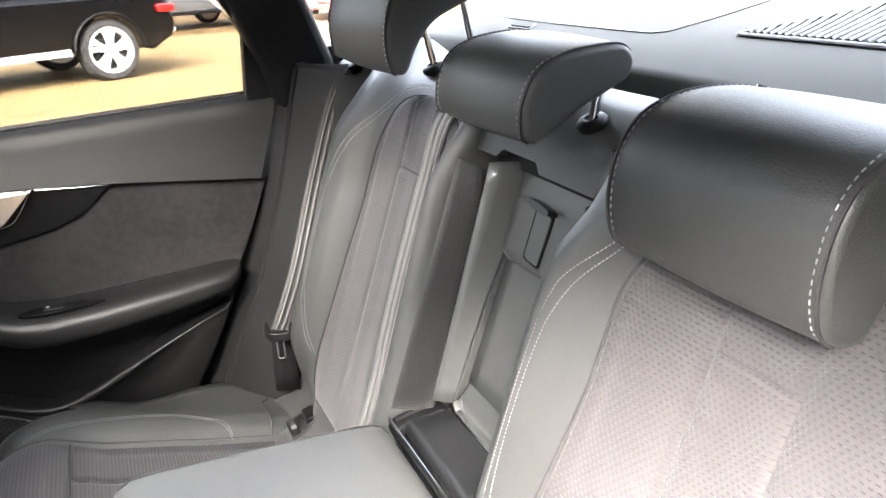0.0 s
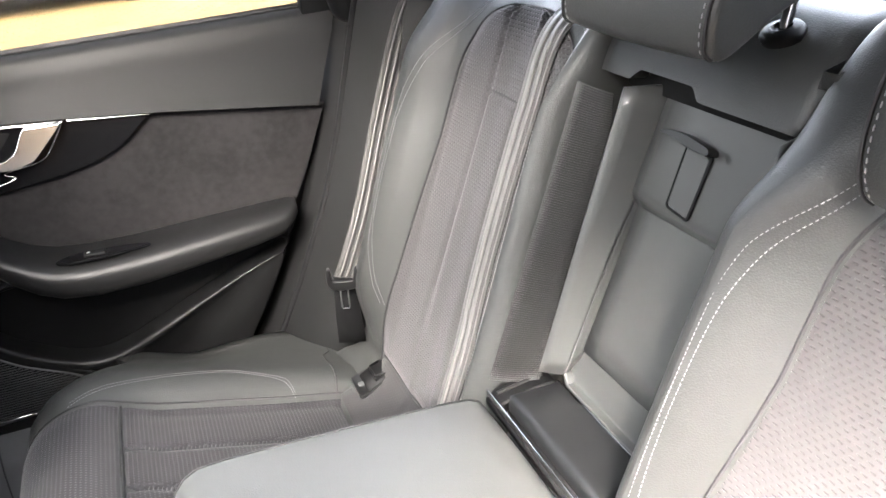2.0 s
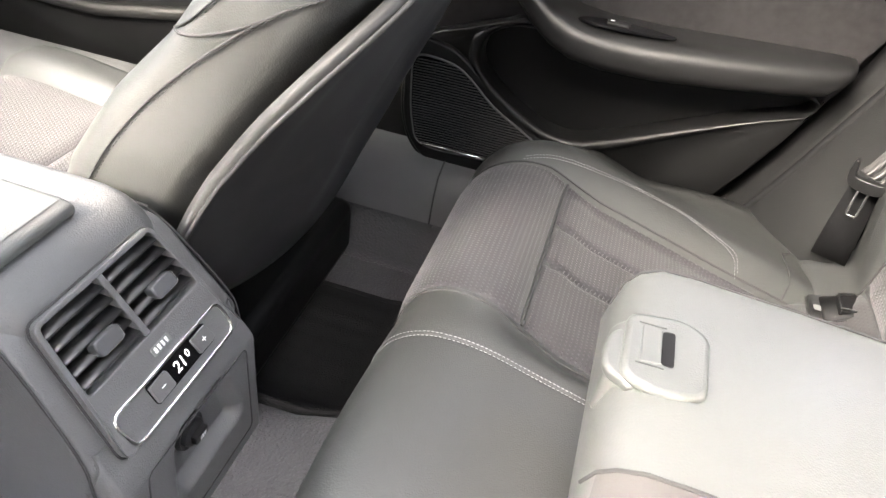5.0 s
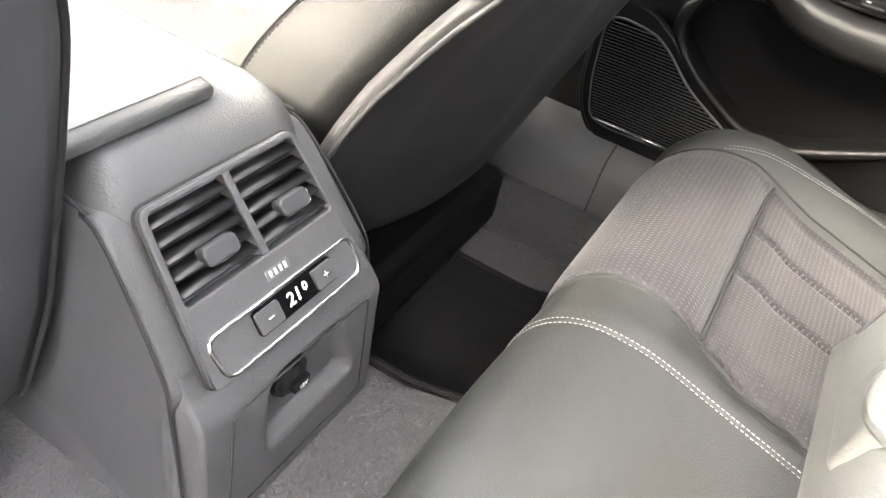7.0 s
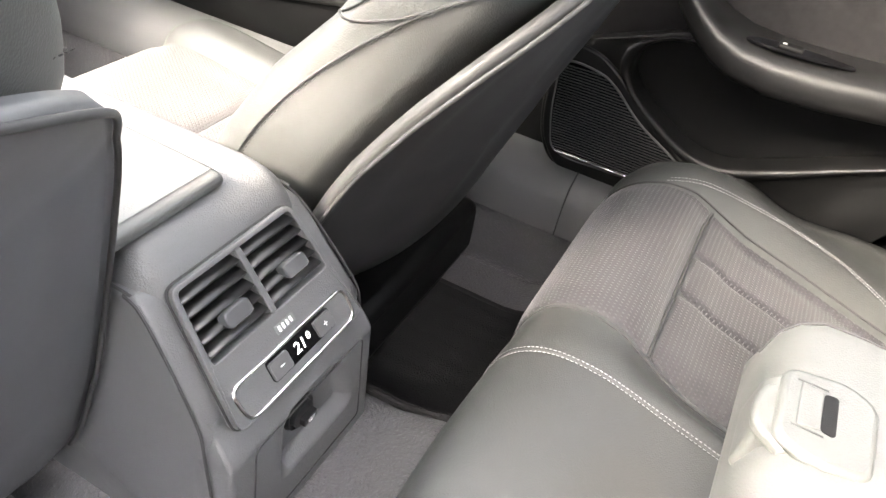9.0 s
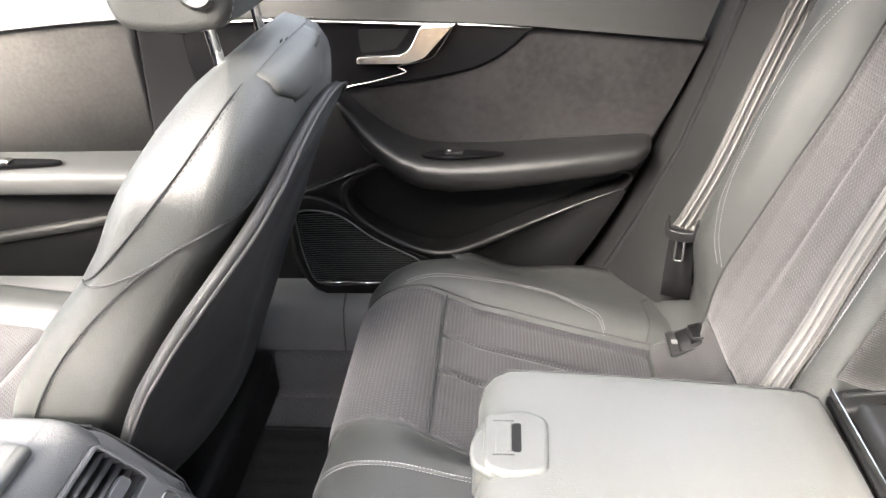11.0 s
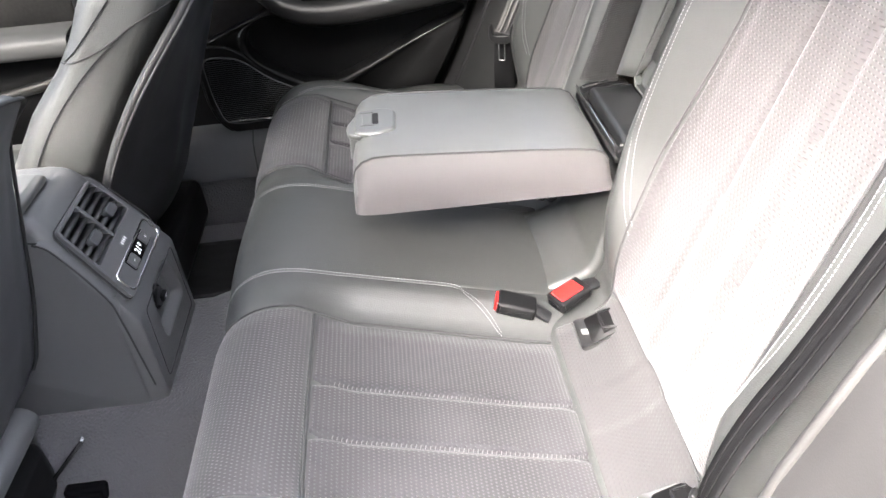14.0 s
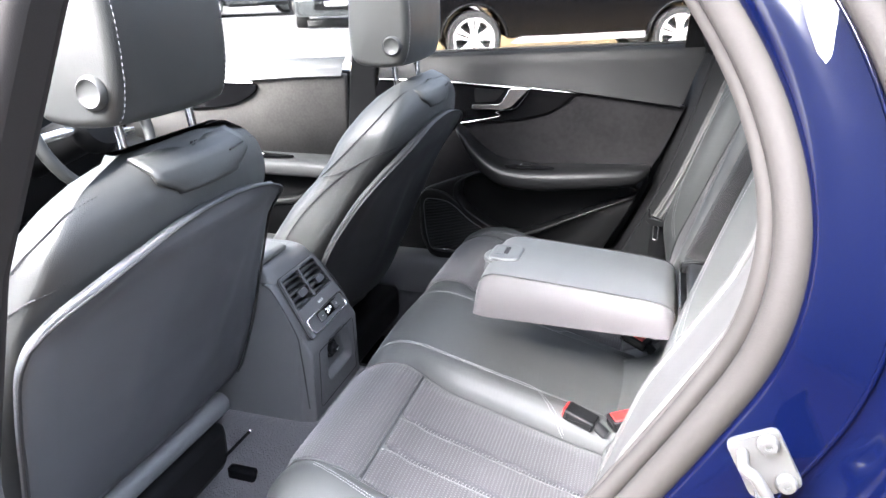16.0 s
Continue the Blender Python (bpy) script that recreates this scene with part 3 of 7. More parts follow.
for side, word in ((1, "far"), (-1, "near")):
    seat = thing("seat_back", "dark leather rear seat back with woven cloth insert and pale stitching", "seat", group="rear seat backs", at=(0.7, CY + side * W_MID, 0.5))
    backs[side] = seat
    ws = [q[0] for q in H_IN] + [0.1, 0.107, 0.118, 0.135, 0.155, 0.178, 0.2, 0.23, 0.26, 0.29, 0.35, 0.38, 0.41, 0.44, 0.4625, 0.4875, 0.5125, 0.535]
    cover = add("cover", sheet(lambda w, s: on_back(side, w, s), sorted(ws), span(0, BACK.length, 80)), LEATHER, seat, solid=0.012)
    top = back_s(1.082)

    def insert_pt(w, s, lift=0.0):
        a = arch(s)
        z = BACK.at(s)[0].z
        border = max(0.0, a - abs(w - W_MID))
        tuck = 0.0
        for q in PLEAT:
            wq = q + (0.012 if q > W_MID else -0.008) * sm(0.95, 0.60, z)
            tuck -= 0.0040 * math.exp(-((w - wq) / 0.0032) ** 2) * sm(0.60, 0.64, z)
        if PLEAT[0] < w < PLEAT[1]:
            tuck += 0.0035 * (1 - sm(0.973, 0.977, z)) * sm(0, 0.01, min(w - PLEAT[0], PLEAT[1] - w)) * sm(0.62, 0.70, z)
        tuck -= 0.006 * math.exp(-((s - S_FOLD) / 0.006) ** 2)
        return on_back(side, w, s, lift + 0.0015 + 0.004 * sm(0, 0.025, border) - 0.005 * (1 - sm(0, 0.004, border)) + tuck)

    def fn(u, s):
        return insert_pt(W_MID + (u - 0.5) * 2 * arch(s), s)
    us = span(0, 1, 56, [0.005, 0.012, 0.02, 0.98, 0.988, 0.995])
    vs = span(back_s(0.508), top - 0.0006, 90, [top - 0.001 * k * k for k in range(1, 7)] + [back_s(0.975) + 0.002 * k for k in range(-3, 4)])
    low_vs, high_vs = [q for q in vs if q < S_FOLD] + [S_FOLD], [S_FOLD] + [q for q in vs if q > S_FOLD]
    add("insert", sheet(fn, us, high_vs, uv=lambda u, s: ((u - 0.5) * 2 * arch(s), s)), CLOTH, seat, "grey woven cloth insert with an arched top")
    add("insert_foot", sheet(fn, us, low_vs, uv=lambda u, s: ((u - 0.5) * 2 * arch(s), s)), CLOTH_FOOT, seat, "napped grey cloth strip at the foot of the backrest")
    rim = [(W_MID - arch(s), s) for s in vs[8:]] + [(W_MID + arch(s), s) for s in reversed(vs[8:])]
    add("seam", tube_bm([on_back(side, w, s, 0.0006) for w, s in rim], 0.0016, 5), THREAD_DARK, seat)
    # twin stitching that frames the insert
    ring = []
    for z in (0.64, 0.68, 0.75, 0.82, 0.90, 0.96, 1.01):
        ring.append((lin([(0.64, 0.168), (0.68, 0.155), (0.75, 0.147), (0.82, 0.144), (0.90, 0.145), (0.96, 0.150), (1.01, 0.162)], z), back_s(z)))
    ring += [(0.174, back_s(1.050)), (0.210, back_s(1.081)), (0.300, back_s(1.094)), (0.392, back_s(1.081)), (0.432, back_s(1.050))]
    for z in (1.01, 0.96, 0.90, 0.82, 0.75, 0.70, 0.64):
        ring.append((lin([(0.64, 0.452), (0.70, 0.476), (0.75, 0.488), (0.82, 0.492), (0.90, 0.488), (0.96, 0.478), (1.01, 0.458)], z), back_s(z)))
    for off in (-0.0027, 0.0027):
        line = curve([(W_MID + (w - W_MID) * (1 + off / 0.16), s + (off if 4 < i < 14 else 0), 0) for i, (w, s) in enumerate(ring)], 8)
        add("stitching", dashes_bm([on_back(side, q.x, q.y, 0.0008) for q in line]), THREAD, cover, "pale twin stitching")
    s_fold = BACK.find_x(0.640)
    # A thin dark cord stands in for the crease's shadow.
    add("fold", tube_bm([on_back(side, 0.158 + 0.290 * k / 24, s_fold, 0.0006) for k in range(25)], 0.0013, 6), THREAD_DARK, seat, "dark cord for the shadow in the crease at the insert's foot")
    for q in PLEAT:
        run = [back_s(0.63 + 0.0104 * k) for k in range(41)]
        line = [insert_pt(q + (0.012 if q > W_MID else -0.008) * sm(0.95, 0.60, BACK.at(s)[0].z), s, 0.0006) for s in run if abs(q - W_MID) < arch(s) - 0.006]
        add("seam", dashes_bm(line, 0.0032, 0.0022, 0.0006), SEAM_SOFT, seat)
    # small tucked panel in the cloth
    add("tuck", tube_bm([insert_pt(PLEAT[0] + 0.006 + (PLEAT[1] - PLEAT[0] - 0.012) * k / 12, back_s(0.9785), 0.0003) for k in range(13)], 0.0009, 6), THREAD_DARK, seat)
    # cloth-covered flank towards the armrest recess
    def flank(u, s):
        p, n = BACK.at(s)
        if side > 0:
            a = Vector((lin([(0.70, 0.642), (0.736, 0.656), (1.047, 0.778), (1.07, 0.787)], p.z), lin([(0.70, 0.126), (0.736, 0.1285), (1.047, 0.1595), (1.07, 0.161)], p.z), p.z))
            b = Vector((flank_x(p.z) - 0.012 * sm(0.99, 1.04, p.z), CY + 0.0934, p.z))
            return a.lerp(b, u) + Vector((-0.0015, -0.0015, 0)) * math.sin(math.pi * u)
        d = (0.036 if side > 0 else 0.0) - 0.062 * u * (1 - 0.18 * sm(0.98, 1.04, p.z))
        return Vector((p.x + n.x * d, CY + side * (0.0932 - 0.0015 * math.sin(math.pi * min(1, max(0, u)))), p.z + n.z * d))
    add("flank", sheet(flank, span(0, 1, 4), span(back_s(0.737 if side > 0 else 0.72), back_s(1.037), 20)), MESH_CLOTH, seat, "dark mesh cloth flank", solid=0.002)

# ---- middle of the backrest: top, recess, lower pad ----
middle = thing("seat_back", "open centre seat back with armrest recess and load hatch", "seat", at=(0.75, CY, 0.5))


def mid_top(y, s):
    p, n = BACK.at(s)
    return Vector((p.x - n.x * 0.002, y, p.z - n.z * 0.002))


def pad_low(y):
    """Height of the pad's lower edge, raised over the finger notch."""
    w = y - CY
    return 1.0425 + 0.0105 * sm(0.012, 0.027, w) * (1 - sm(0.092, 0.108, w))


PAD_Y = sorted([CY - 0.094 + 0.249 * k / 16 for k in range(17)] + [CY + q for q in (0.010, 0.014, 0.018, 0.022, 0.026, 0.030, 0.090, 0.094, 0.098, 0.102, 0.106, 0.110)])


def pad_face(y, v):
    s0 = back_s(1.04) + (pad_low(y) - 1.04) * 1.05
    if v < 0:
        p = mid_top(y, s0)
        return p + Vector((-0.035 * v, 0, 0.004 * v))
    return mid_top(y, s0 + (BACK.length - s0) * v)


add("top_pad", sheet(pad_face, PAD_Y, [-1, -0.5, -0.1] + span(0, 1, 24)), LEATHER, middle, solid=0.006)
add("lower_pad", sheet(lambda y, s: mid_top(y, s) + Vector((0.006, 0, 0)), [CY + 0.094 * k / 8 for k in range(-8, 9)], span(0, back_s(0.67), 24)), LEATHER, middle, solid=0.02)
# recess: sloped back plate with stepped sides
def plate(u, z):
    x = 0.750 + (z - 0.779) * 0.36
    return Vector((x, CY + u, z))


HALF_PLATE = 0.0735
add("recess_back", sheet(plate, [-HALF_PLATE, -0.05, 0, 0.05, HALF_PLATE], [0.772, 0.80, 0.90, 1.00, 1.09]), RECESS, middle, "smooth grey plastic recess", solid=0.006)


def ledge(z):
    """Depth of the bright step beside the recess plate, dying out upwards."""
    return 0.016 * (1 - 0.75 * sm(0.86, 1.01, z))


for sgn in (1, -1):
    rows = span(0.748, 1.040, 16)
    add("recess_side", sheet(lambda u, z: Vector((flank_x(z) - 0.004, CY + sgn * 0.0936, z)).lerp(plate(sgn * 0.0760, z) + Vector((-ledge(z), 0, 0)), u), [0, 0.3, 0.6, 0.9, 1], rows), RECESS, middle, solid=0.003)
    add("recess_edge", sheet(lambda u, z: plate(sgn * (0.0760 - 0.0025 * u), z) + Vector((-ledge(z) * (1 - u), 0, 0.016 * u * (1 - sm(0.75, 0.79, z)))), [0, 0.12, 0.5, 0.88, 1], rows), RECESS, middle, "bright step beside the recess plate", solid=0.002)
    # The highlight on the step's edge is modelled as a paler bead.
    add("edge_bead", tube_bm([plate(sgn * 0.0758, z) + Vector((-ledge(z) - 0.0004, 0, 0)) for z in rows], 0.0014, 6), PLASTIC_HARD, middle, "pale bead drawn for the highlight on the step")
# the load hatch: a raised block across the top of the recess, its lower edge sloping in
def hatch_pt(u, v):
    lift = 0.013 * sm(0.0, 0.14, v)
    z = 0.924 + 0.135 * v
    return plate(u * (HALF_PLATE + 0.0018), z) + Vector((-0.0015 - lift, 0, 0))


add("hatch", sheet(hatch_pt, span(-1, 1, 12), [0, 0.03, 0.06, 0.09, 0.12, 0.16, 0.3, 0.5, 0.7, 0.85, 1]), RECESS, middle, "grey load hatch with a sloping lower edge", solid=0.004)
# Black plate fills the finger notch with its shadow.
add("notch", prism_bm(round_outline([(CY - 0.070, 1.030), (CY + 0.130, 1.030), (CY + 0.130, 1.062), (CY - 0.070, 1.062)], 0.004), 0.004, "x", 0.818), POCKET_LINER, middle, "black plate for the shadow inside the finger notch")

# ---- armrest ----
arm = thing("armrest", "folded-down grey leather centre armrest with a release latch", "armrest", at=(0.5, CY, 0.62))
AC = 0.020


def arm_top(x):
    return 0.7805 - 0.080 * x


def arm_body(k, u):
    """Rings across the armrest from front to hinge."""
    x, drop, half = k
    z = arm_top(x) - drop
    low = lin([(0.318, 0.684), (0.345, 0.680), (0.62, 0.677), (0.66, 0.680)], x)
    t = (u % 1) * 4
    side, f = int(t), t - int(t)
    a, b = half - 0.004, min(0.1105, half + 0.020)
    r = 0.012
    if side == 0:
        return Vector((x, AC - a + 2 * a * f, z + 0.004 * math.sin(math.pi * f)))
    if side == 1:
        return Vector((x, AC + a + (b - a) * f + 0.003 * math.sin(math.pi * f), z - 0.001 + (low - z) * f))
    if side == 2:
        return Vector((x, AC + b - 2 * b * f, low))
    return Vector((x, AC - b + (b - a) * f - 0.003 * math.sin(math.pi * f), low + (z - low) * f))


ARM_ST = [(0.322, 0.058, 0.082), (0.3235, 0.04, 0.088), (0.329, 0.020, 0.093), (0.338, 0.009, 0.096), (0.352, 0.002, 0.098), (0.375, 0, 0.0985), (0.45, -0.001, 0.099), (0.55, -0.001, 0.099), (0.600, 0.0, 0.099), (0.624, 0.002, 0.099), (0.636, 0.007, 0.098), (0.643, 0.018, 0.096), (0.647, 0.042, 0.09)]
us = [0, 0.004, 0.015] + [0.25 * k / 8 for k in range(1, 8)] + [0.235, 0.246, 0.25, 0.254, 0.27] + [0.25 + 0.25 * k / 6 for k in range(1, 6)] + [0.48, 0.496, 0.5, 0.504, 0.52] + [0.5 + 0.25 * k / 4 for k in range(1, 4)] + [0.73, 0.746, 0.75, 0.754, 0.77] + [0.75 + 0.25 * k / 6 for k in range(1, 6)] + [0.985, 0.996]
us = sorted(set(us))
bm = sheet(lambda u, k: arm_body(ARM_ST[k], u), us, list(range(len(ARM_ST))), uv=lambda u, k: (u, ARM_ST[k][0]), close=True)
bm.verts.ensure_lookup_table()
n = len(us)
bm.faces.new(bm.verts[:n])
bm.faces.new(bm.verts[-n:])
bmesh.ops.recalc_face_normals(bm, faces=bm.faces)
# Sideways faces take the shaded leather, the rest the lighter one.
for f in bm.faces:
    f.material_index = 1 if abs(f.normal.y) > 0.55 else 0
body = add("body", bm, [LEATHER_SOFT, LEATHER_SIDE_SHADED], arm, angle=50)
for sgn, u in ((1, 0.25), (-1, 0.0)):
    add("seam", tube_bm([arm_body(k, u) + Vector((0, 0, 0.0006)) for k in ARM_ST[1:-1]], 0.0014, 5), THREAD_DARK, body)
# latch: raised surround with an open slot
LZ = arm_top(0.36)
surround = add("latch_surround", prism_bm(round_outline([(0.330, AC - 0.030), (0.352, AC - 0.039), (0.383, AC - 0.033), (0.385, AC + 0.026), (0.366, AC + 0.037), (0.330, AC + 0.030)], 0.010), 0.0085, "z", LZ - 0.003), LEATHER_SOFT, arm, "moulded grey latch surround", bevel=0.005)
add("latch_front", pad_bm(round_outline([(0.3200, LZ - 0.040), (0.336, LZ - 0.040), (0.345, LZ + 0.0015), (0.330, LZ + 0.0025), (0.3225, LZ - 0.006)], 0.005), 0.026, 0.006, 0.0, Matrix.Translation((0, AC, 0))), LEATHER_SOFT, surround, "grey lip running down the front")
add("slot", prism_bm(round_outline([(0.3535, AC - 0.014), (0.3615, AC - 0.015), (0.3615, AC + 0.018), (0.3535, AC + 0.017)], 0.003), 0.0012, "z", LZ + 0.0048), POCKET_LINER, surround, "black latch slot")
add("latch_button", prism_bm(round_outline([(0.3405, AC - 0.0165), (0.3532, AC - 0.0140), (0.3532, AC + 0.0170), (0.3405, AC + 0.0195)], 0.002), 0.0022, "z", LZ + 0.0042), LEATHER_SOFT, surround, bevel=0.0008)
for dy in (-0.0175, 0.0205):
    add("button_gap", box_bm(0.3380, 0.3555, AC + dy - 0.0005, AC + dy + 0.0005, LZ + 0.0040, LZ + 0.0058), THREAD_DARK, surround)

lip = smooth_outline([(0.342, AC + 0.020), (0.331, AC + 0.0185), (0.3225, AC + 0.010), (0.3190, AC - 0.006), (0.3210, AC - 0.021), (0.329, AC - 0.029), (0.342, AC - 0.031)], 4)
add("latch_lip", prism_bm(lip, 0.009, "z", LZ - 0.0085), LEATHER_SOFT, surround, "rounded lip of the latch", bevel=0.003)

# black tray behind the armrest's hinge
tray = thing("recess_tray", "black plastic hinge cover behind the centre armrest", "cover", at=(0.70, CY, 0.70))
HZ = 0.7315
# Chrome stands in for the bright line on the black plastic edge.
add("edge_strip", box_bm(0.6475, 0.6490, AC - 0.095, AC + 0.099, HZ - 0.0080, HZ + 0.0004), CHROME, tray, "thin chrome strip for the glint on the black frame's edge", bevel=0.0008)
add("frame", box_bm(0.6485, 0.7215, AC - 0.098, AC + 0.102, HZ - 0.022, HZ - 0.014), POCKET_LINER, tray, "black tray under the cover")
LID = [(0.6605, -0.016), (0.6600, -0.006), (0.6615, 0.001), (0.6650, 0.0045), (0.6710, 0.0052), (0.684, 0.0045), (0.700, 0.0042), (0.7195, 0.0040)]
LID = [(q.x, q.z) for q in curve([(x, 0, z) for x, z in LID], 5)]
add("roll", sheet(lambda y, k: Vector((LID[k][0], y, HZ + LID[k][1] - 0.004 * sm(0.075, 0.082, abs(y - 0.016)))), [0.0160 + 0.082 * q for q in (-1, -0.985, -0.95, -0.9, -0.5, 0, 0.5, 0.9, 0.95, 0.985, 1)], list(range(len(LID)))), TRAY, tray, "satin black rolled cover")
add("joint", box_bm(0.7195, 0.7208, 0.0105 - 0.078, 0.0105 + 0.084, HZ - 0.004, HZ + 0.0032), POCKET_LINER, tray)
# hinge arms at both ends of the cover
for y0, y1, reach in ((0.092, 0.118, 0.716), (-0.084, -0.070, 0.690)):
    add("end_block", prism_bm(round_outline([(0.650, HZ - 0.016), (reach, HZ - 0.012), (reach + 0.004, HZ + 0.004), (reach - 0.012, HZ + 0.0065), (0.664, HZ + 0.001), (0.650, HZ - 0.003)], 0.006), y1 - y0, "y", y0), POCKET_LINER, tray, "black hinge arm", bevel=0.003)
    add("hinge_bead", tube_bm([Vector((x, y0 + 0.6 * (y1 - y0), HZ + 0.0005 + 0.006 * sm(0.655, reach - 0.01, x))) for x in span(0.654, reach - 0.008, 6)], 0.0022, 8), TRAY, tray)
def scoop(u, v):
    x = 0.7212 + 0.0275 * v
    rise = 0.041 * sm(0.35, 1.0, v) * v
    side_rise = 0.016 * sm(0.86, 1.0, abs(u)) * (1 - v)
    return Vector((x, 0.0105 + 0.0795 * u, HZ + 0.0038 + rise + side_rise))


add("recess_floor", sheet(scoop, [-1, -0.97, -0.93, -0.88, -0.5, 0, 0.5, 0.88, 0.93, 0.97, 1], span(0, 1, 14)), RECESS, tray, "grey floor of the recess curving up", solid=0.004)

# latch strap of the hatch
pull = thing("hatch_release", "black hatch release lever on a grey recessed plate", "lever", at=(0.795, CY, 0.96))
PM = Matrix.Translation((0.7945, 0.0225, 0.945)) @ Matrix.Rotation(math.atan(0.36), 4, "Y")
q = add("plate", prism_bm(round_outline([(-0.0145, -0.002), (0.0125, 0.001), (0.0150, 0.056), (-0.0145, 0.054)], 0.004), 0.0035, "x", -0.0060), RECESS, pull, "grey recessed plate", bevel=0.0012)
q.matrix_basis = PM
q = add("plate_gap", tube_bm([Vector((-0.0042, y, z)) for y, z in round_outline([(-0.0155, -0.003), (0.0135, 0.0), (0.016, 0.057), (-0.0155, 0.055)], 0.004)], 0.0019, 6, closed=True), POCKET_LINER, pull)
q.matrix_basis = PM
q = add("lever", prism_bm(smooth_outline([(-0.018, 0.0555), (0.004, 0.0555), (0.022, 0.0590), (0.042, 0.0595), (0.034, 0.0640), (0.012, 0.0655), (-0.010, 0.0630), (-0.019, 0.0605)], 4), 0.013, "x", -0.017), TRAY, pull, "gloss black lever", bevel=0.002)
q.matrix_basis = PM

# ---- rear headrests ----
OUT_HR = smooth_outline([(0.756, 1.032), (0.738, 1.050), (0.731, 1.090), (0.738, 1.140), (0.760, 1.174), (0.800, 1.190), (0.855, 1.188), (0.888, 1.172), (0.890, 1.154), (0.860, 1.140), (0.818, 1.112), (0.792, 1.066), (0.775, 1.034)], 5)
OUT_HR = [(x, 1.040 + (z - 1.032) * 0.755) for x, z in OUT_HR]
MID_HR = smooth_outline([(0.742, 1.099), (0.732, 1.108), (0.733, 1.136), (0.747, 1.162), (0.775, 1.176), (0.81, 1.181), (0.840, 1.180), (0.852, 1.167), (0.847, 1.150), (0.822, 1.137), (0.794, 1.125), (0.768, 1.109), (0.752, 1.100)], 5)
FAR_HR = smooth_outline([(0.716, 1.134), (0.706, 1.142), (0.702, 1.180), (0.712, 1.220), (0.735, 1.258), (0.775, 1.282), (0.830, 1.286), (0.872, 1.270), (0.876, 1.250), (0.850, 1.230), (0.808, 1.212), (0.764, 1.192), (0.741, 1.166), (0.727, 1.138)], 5)


def headrest(y, outline, half, posts, top, label, lift=(0, 0, 0), px=0.842, lean=0.012):
    hr = thing("rear_headrest", label, "headrest", group="rear headrests", at=(0.83, y, 1.128))
    m = Matrix.Translation((lift[0], y, lift[2]))
    pad = add("pad", pad_bm(outline, half, 0.007, 0.003, m), LEATHER, hr)
    n = len(outline)
    # the stitched seam between the front panel and the flank
    for sgn in (1, -1):
        ring = [Vector((p[0] + lift[0], y + sgn * (half - 0.009), p[1] + lift[2])) for p in outline]
        sel = ring[1:34]
        line = curve(sel, 4)
        add("stitching", dashes_bm([p + Vector((-0.0015, 0, 0.0008)) for p in line], 0.0036, 0.0026, 0.0006), THREAD, pad, "pale stitching")
        add("seam", tube_bm([p + Vector((-0.001, sgn * 0.0045, 0.0)) for p in line], 0.0014, 5), THREAD_DARK, pad)
    for sgn in (1, -1):
        py, zc = y + sgn * posts, BACK.at(BACK.find_x(px))[0].z
        add("post", tube_bm([Vector((px, py, zc + 0.004)), Vector((px + lean * 0.15, py, zc + 0.02)), Vector((px + lean, py, top))], 0.005, 12), BRIGHT, hr, "chrome post")
        col = Matrix.Translation((px, py, zc - 0.003)) @ Matrix.Rotation(radians(-22), 4, "Y")
        add("collar", lathe_bm([(0.016, 0.0), (0.017, 0.005), (0.014, 0.009), (0.008, 0.010), (0.006, 0.008)], 20, col), PLASTIC, hr, "dark plastic collar")
    return hr


headrest(CY - 0.283, OUT_HR, 0.097, 0.07, 1.16, "dark grey leather rear headrest with pale stitching, pushed down")
headrest(CY + 0.290, FAR_HR, 0.110, 0.07, 1.24, "dark grey leather rear headrest with pale stitching, pulled up", lean=-0.03)
headrest(0.036, MID_HR, 0.092, 0.06, 1.15, "low dark leather centre headrest with pale stitching", px=0.832)

# ---- far side bolster, near side trim ----
RIDGE = [(0.48, 0.488), (0.50, 0.500), (0.53, 0.520), (0.609, 0.558), (0.745, 0.617), (0.82, 0.640), (0.871, 0.655), (0.98, 0.682), (1.10, 0.712)]


BACK_X = [(0.48, 0.630), (0.546, 0.640), (0.60, 0.652), (0.70, 0.685), (0.90, 0.750), (1.02, 0.790), (1.10, 0.825)]


def side_pad(u, z):
    """From behind the backrest's edge to the ridge beside the door, then folded back into the gap."""
    p = Vector((lin(BACK_X, z), 0, z))
    xr = lin(RIDGE, z)
    x0 = p.x + 0.012 - 0.03 * sm(0.62, 0.52, p.z)
    if u <= 1:
        return Vector((x0 + (xr - x0) * u - 0.010 * math.sin(math.pi * u), 0.548 + 0.107 * u, p.z))
    v = u - 1
    return Vector((xr + 0.10 * v, 0.655 + 0.03 * sm(0, 0.4, v), p.z))


sb = thing("side_bolster", "black leather side bolster between backrest and door", "bolster", at=(0.65, CY + 0.62, 0.5))
add("pad", sheet(side_pad, span(0, 1, 14) + [1.02, 1.06, 1.12, 1.2, 1.35, 1.5], span(0.485, 1.10, 40)), BOLSTER, sb, solid=0.004)
ridge_z = span(0.49, 1.09, 34)
add("edge_piping", tube_bm([Vector((lin(RIDGE, z) + 0.003, 0.657, z)) for z in ridge_z], 0.0065, 10), STRAP, sb, "black rubber edge against the door")
# Black sheet that paints the shade between bolster and door.
add("gap_lining", sheet(lambda u, z: Vector((lin(RIDGE, z) + 0.012 - 0.035 * u, 0.668 + 0.034 * u, z)), span(0, 1, 3), ridge_z), POCKET_LINER, sb, "dark sheet standing in for the shade in the gap beside the door", solid=0.002)


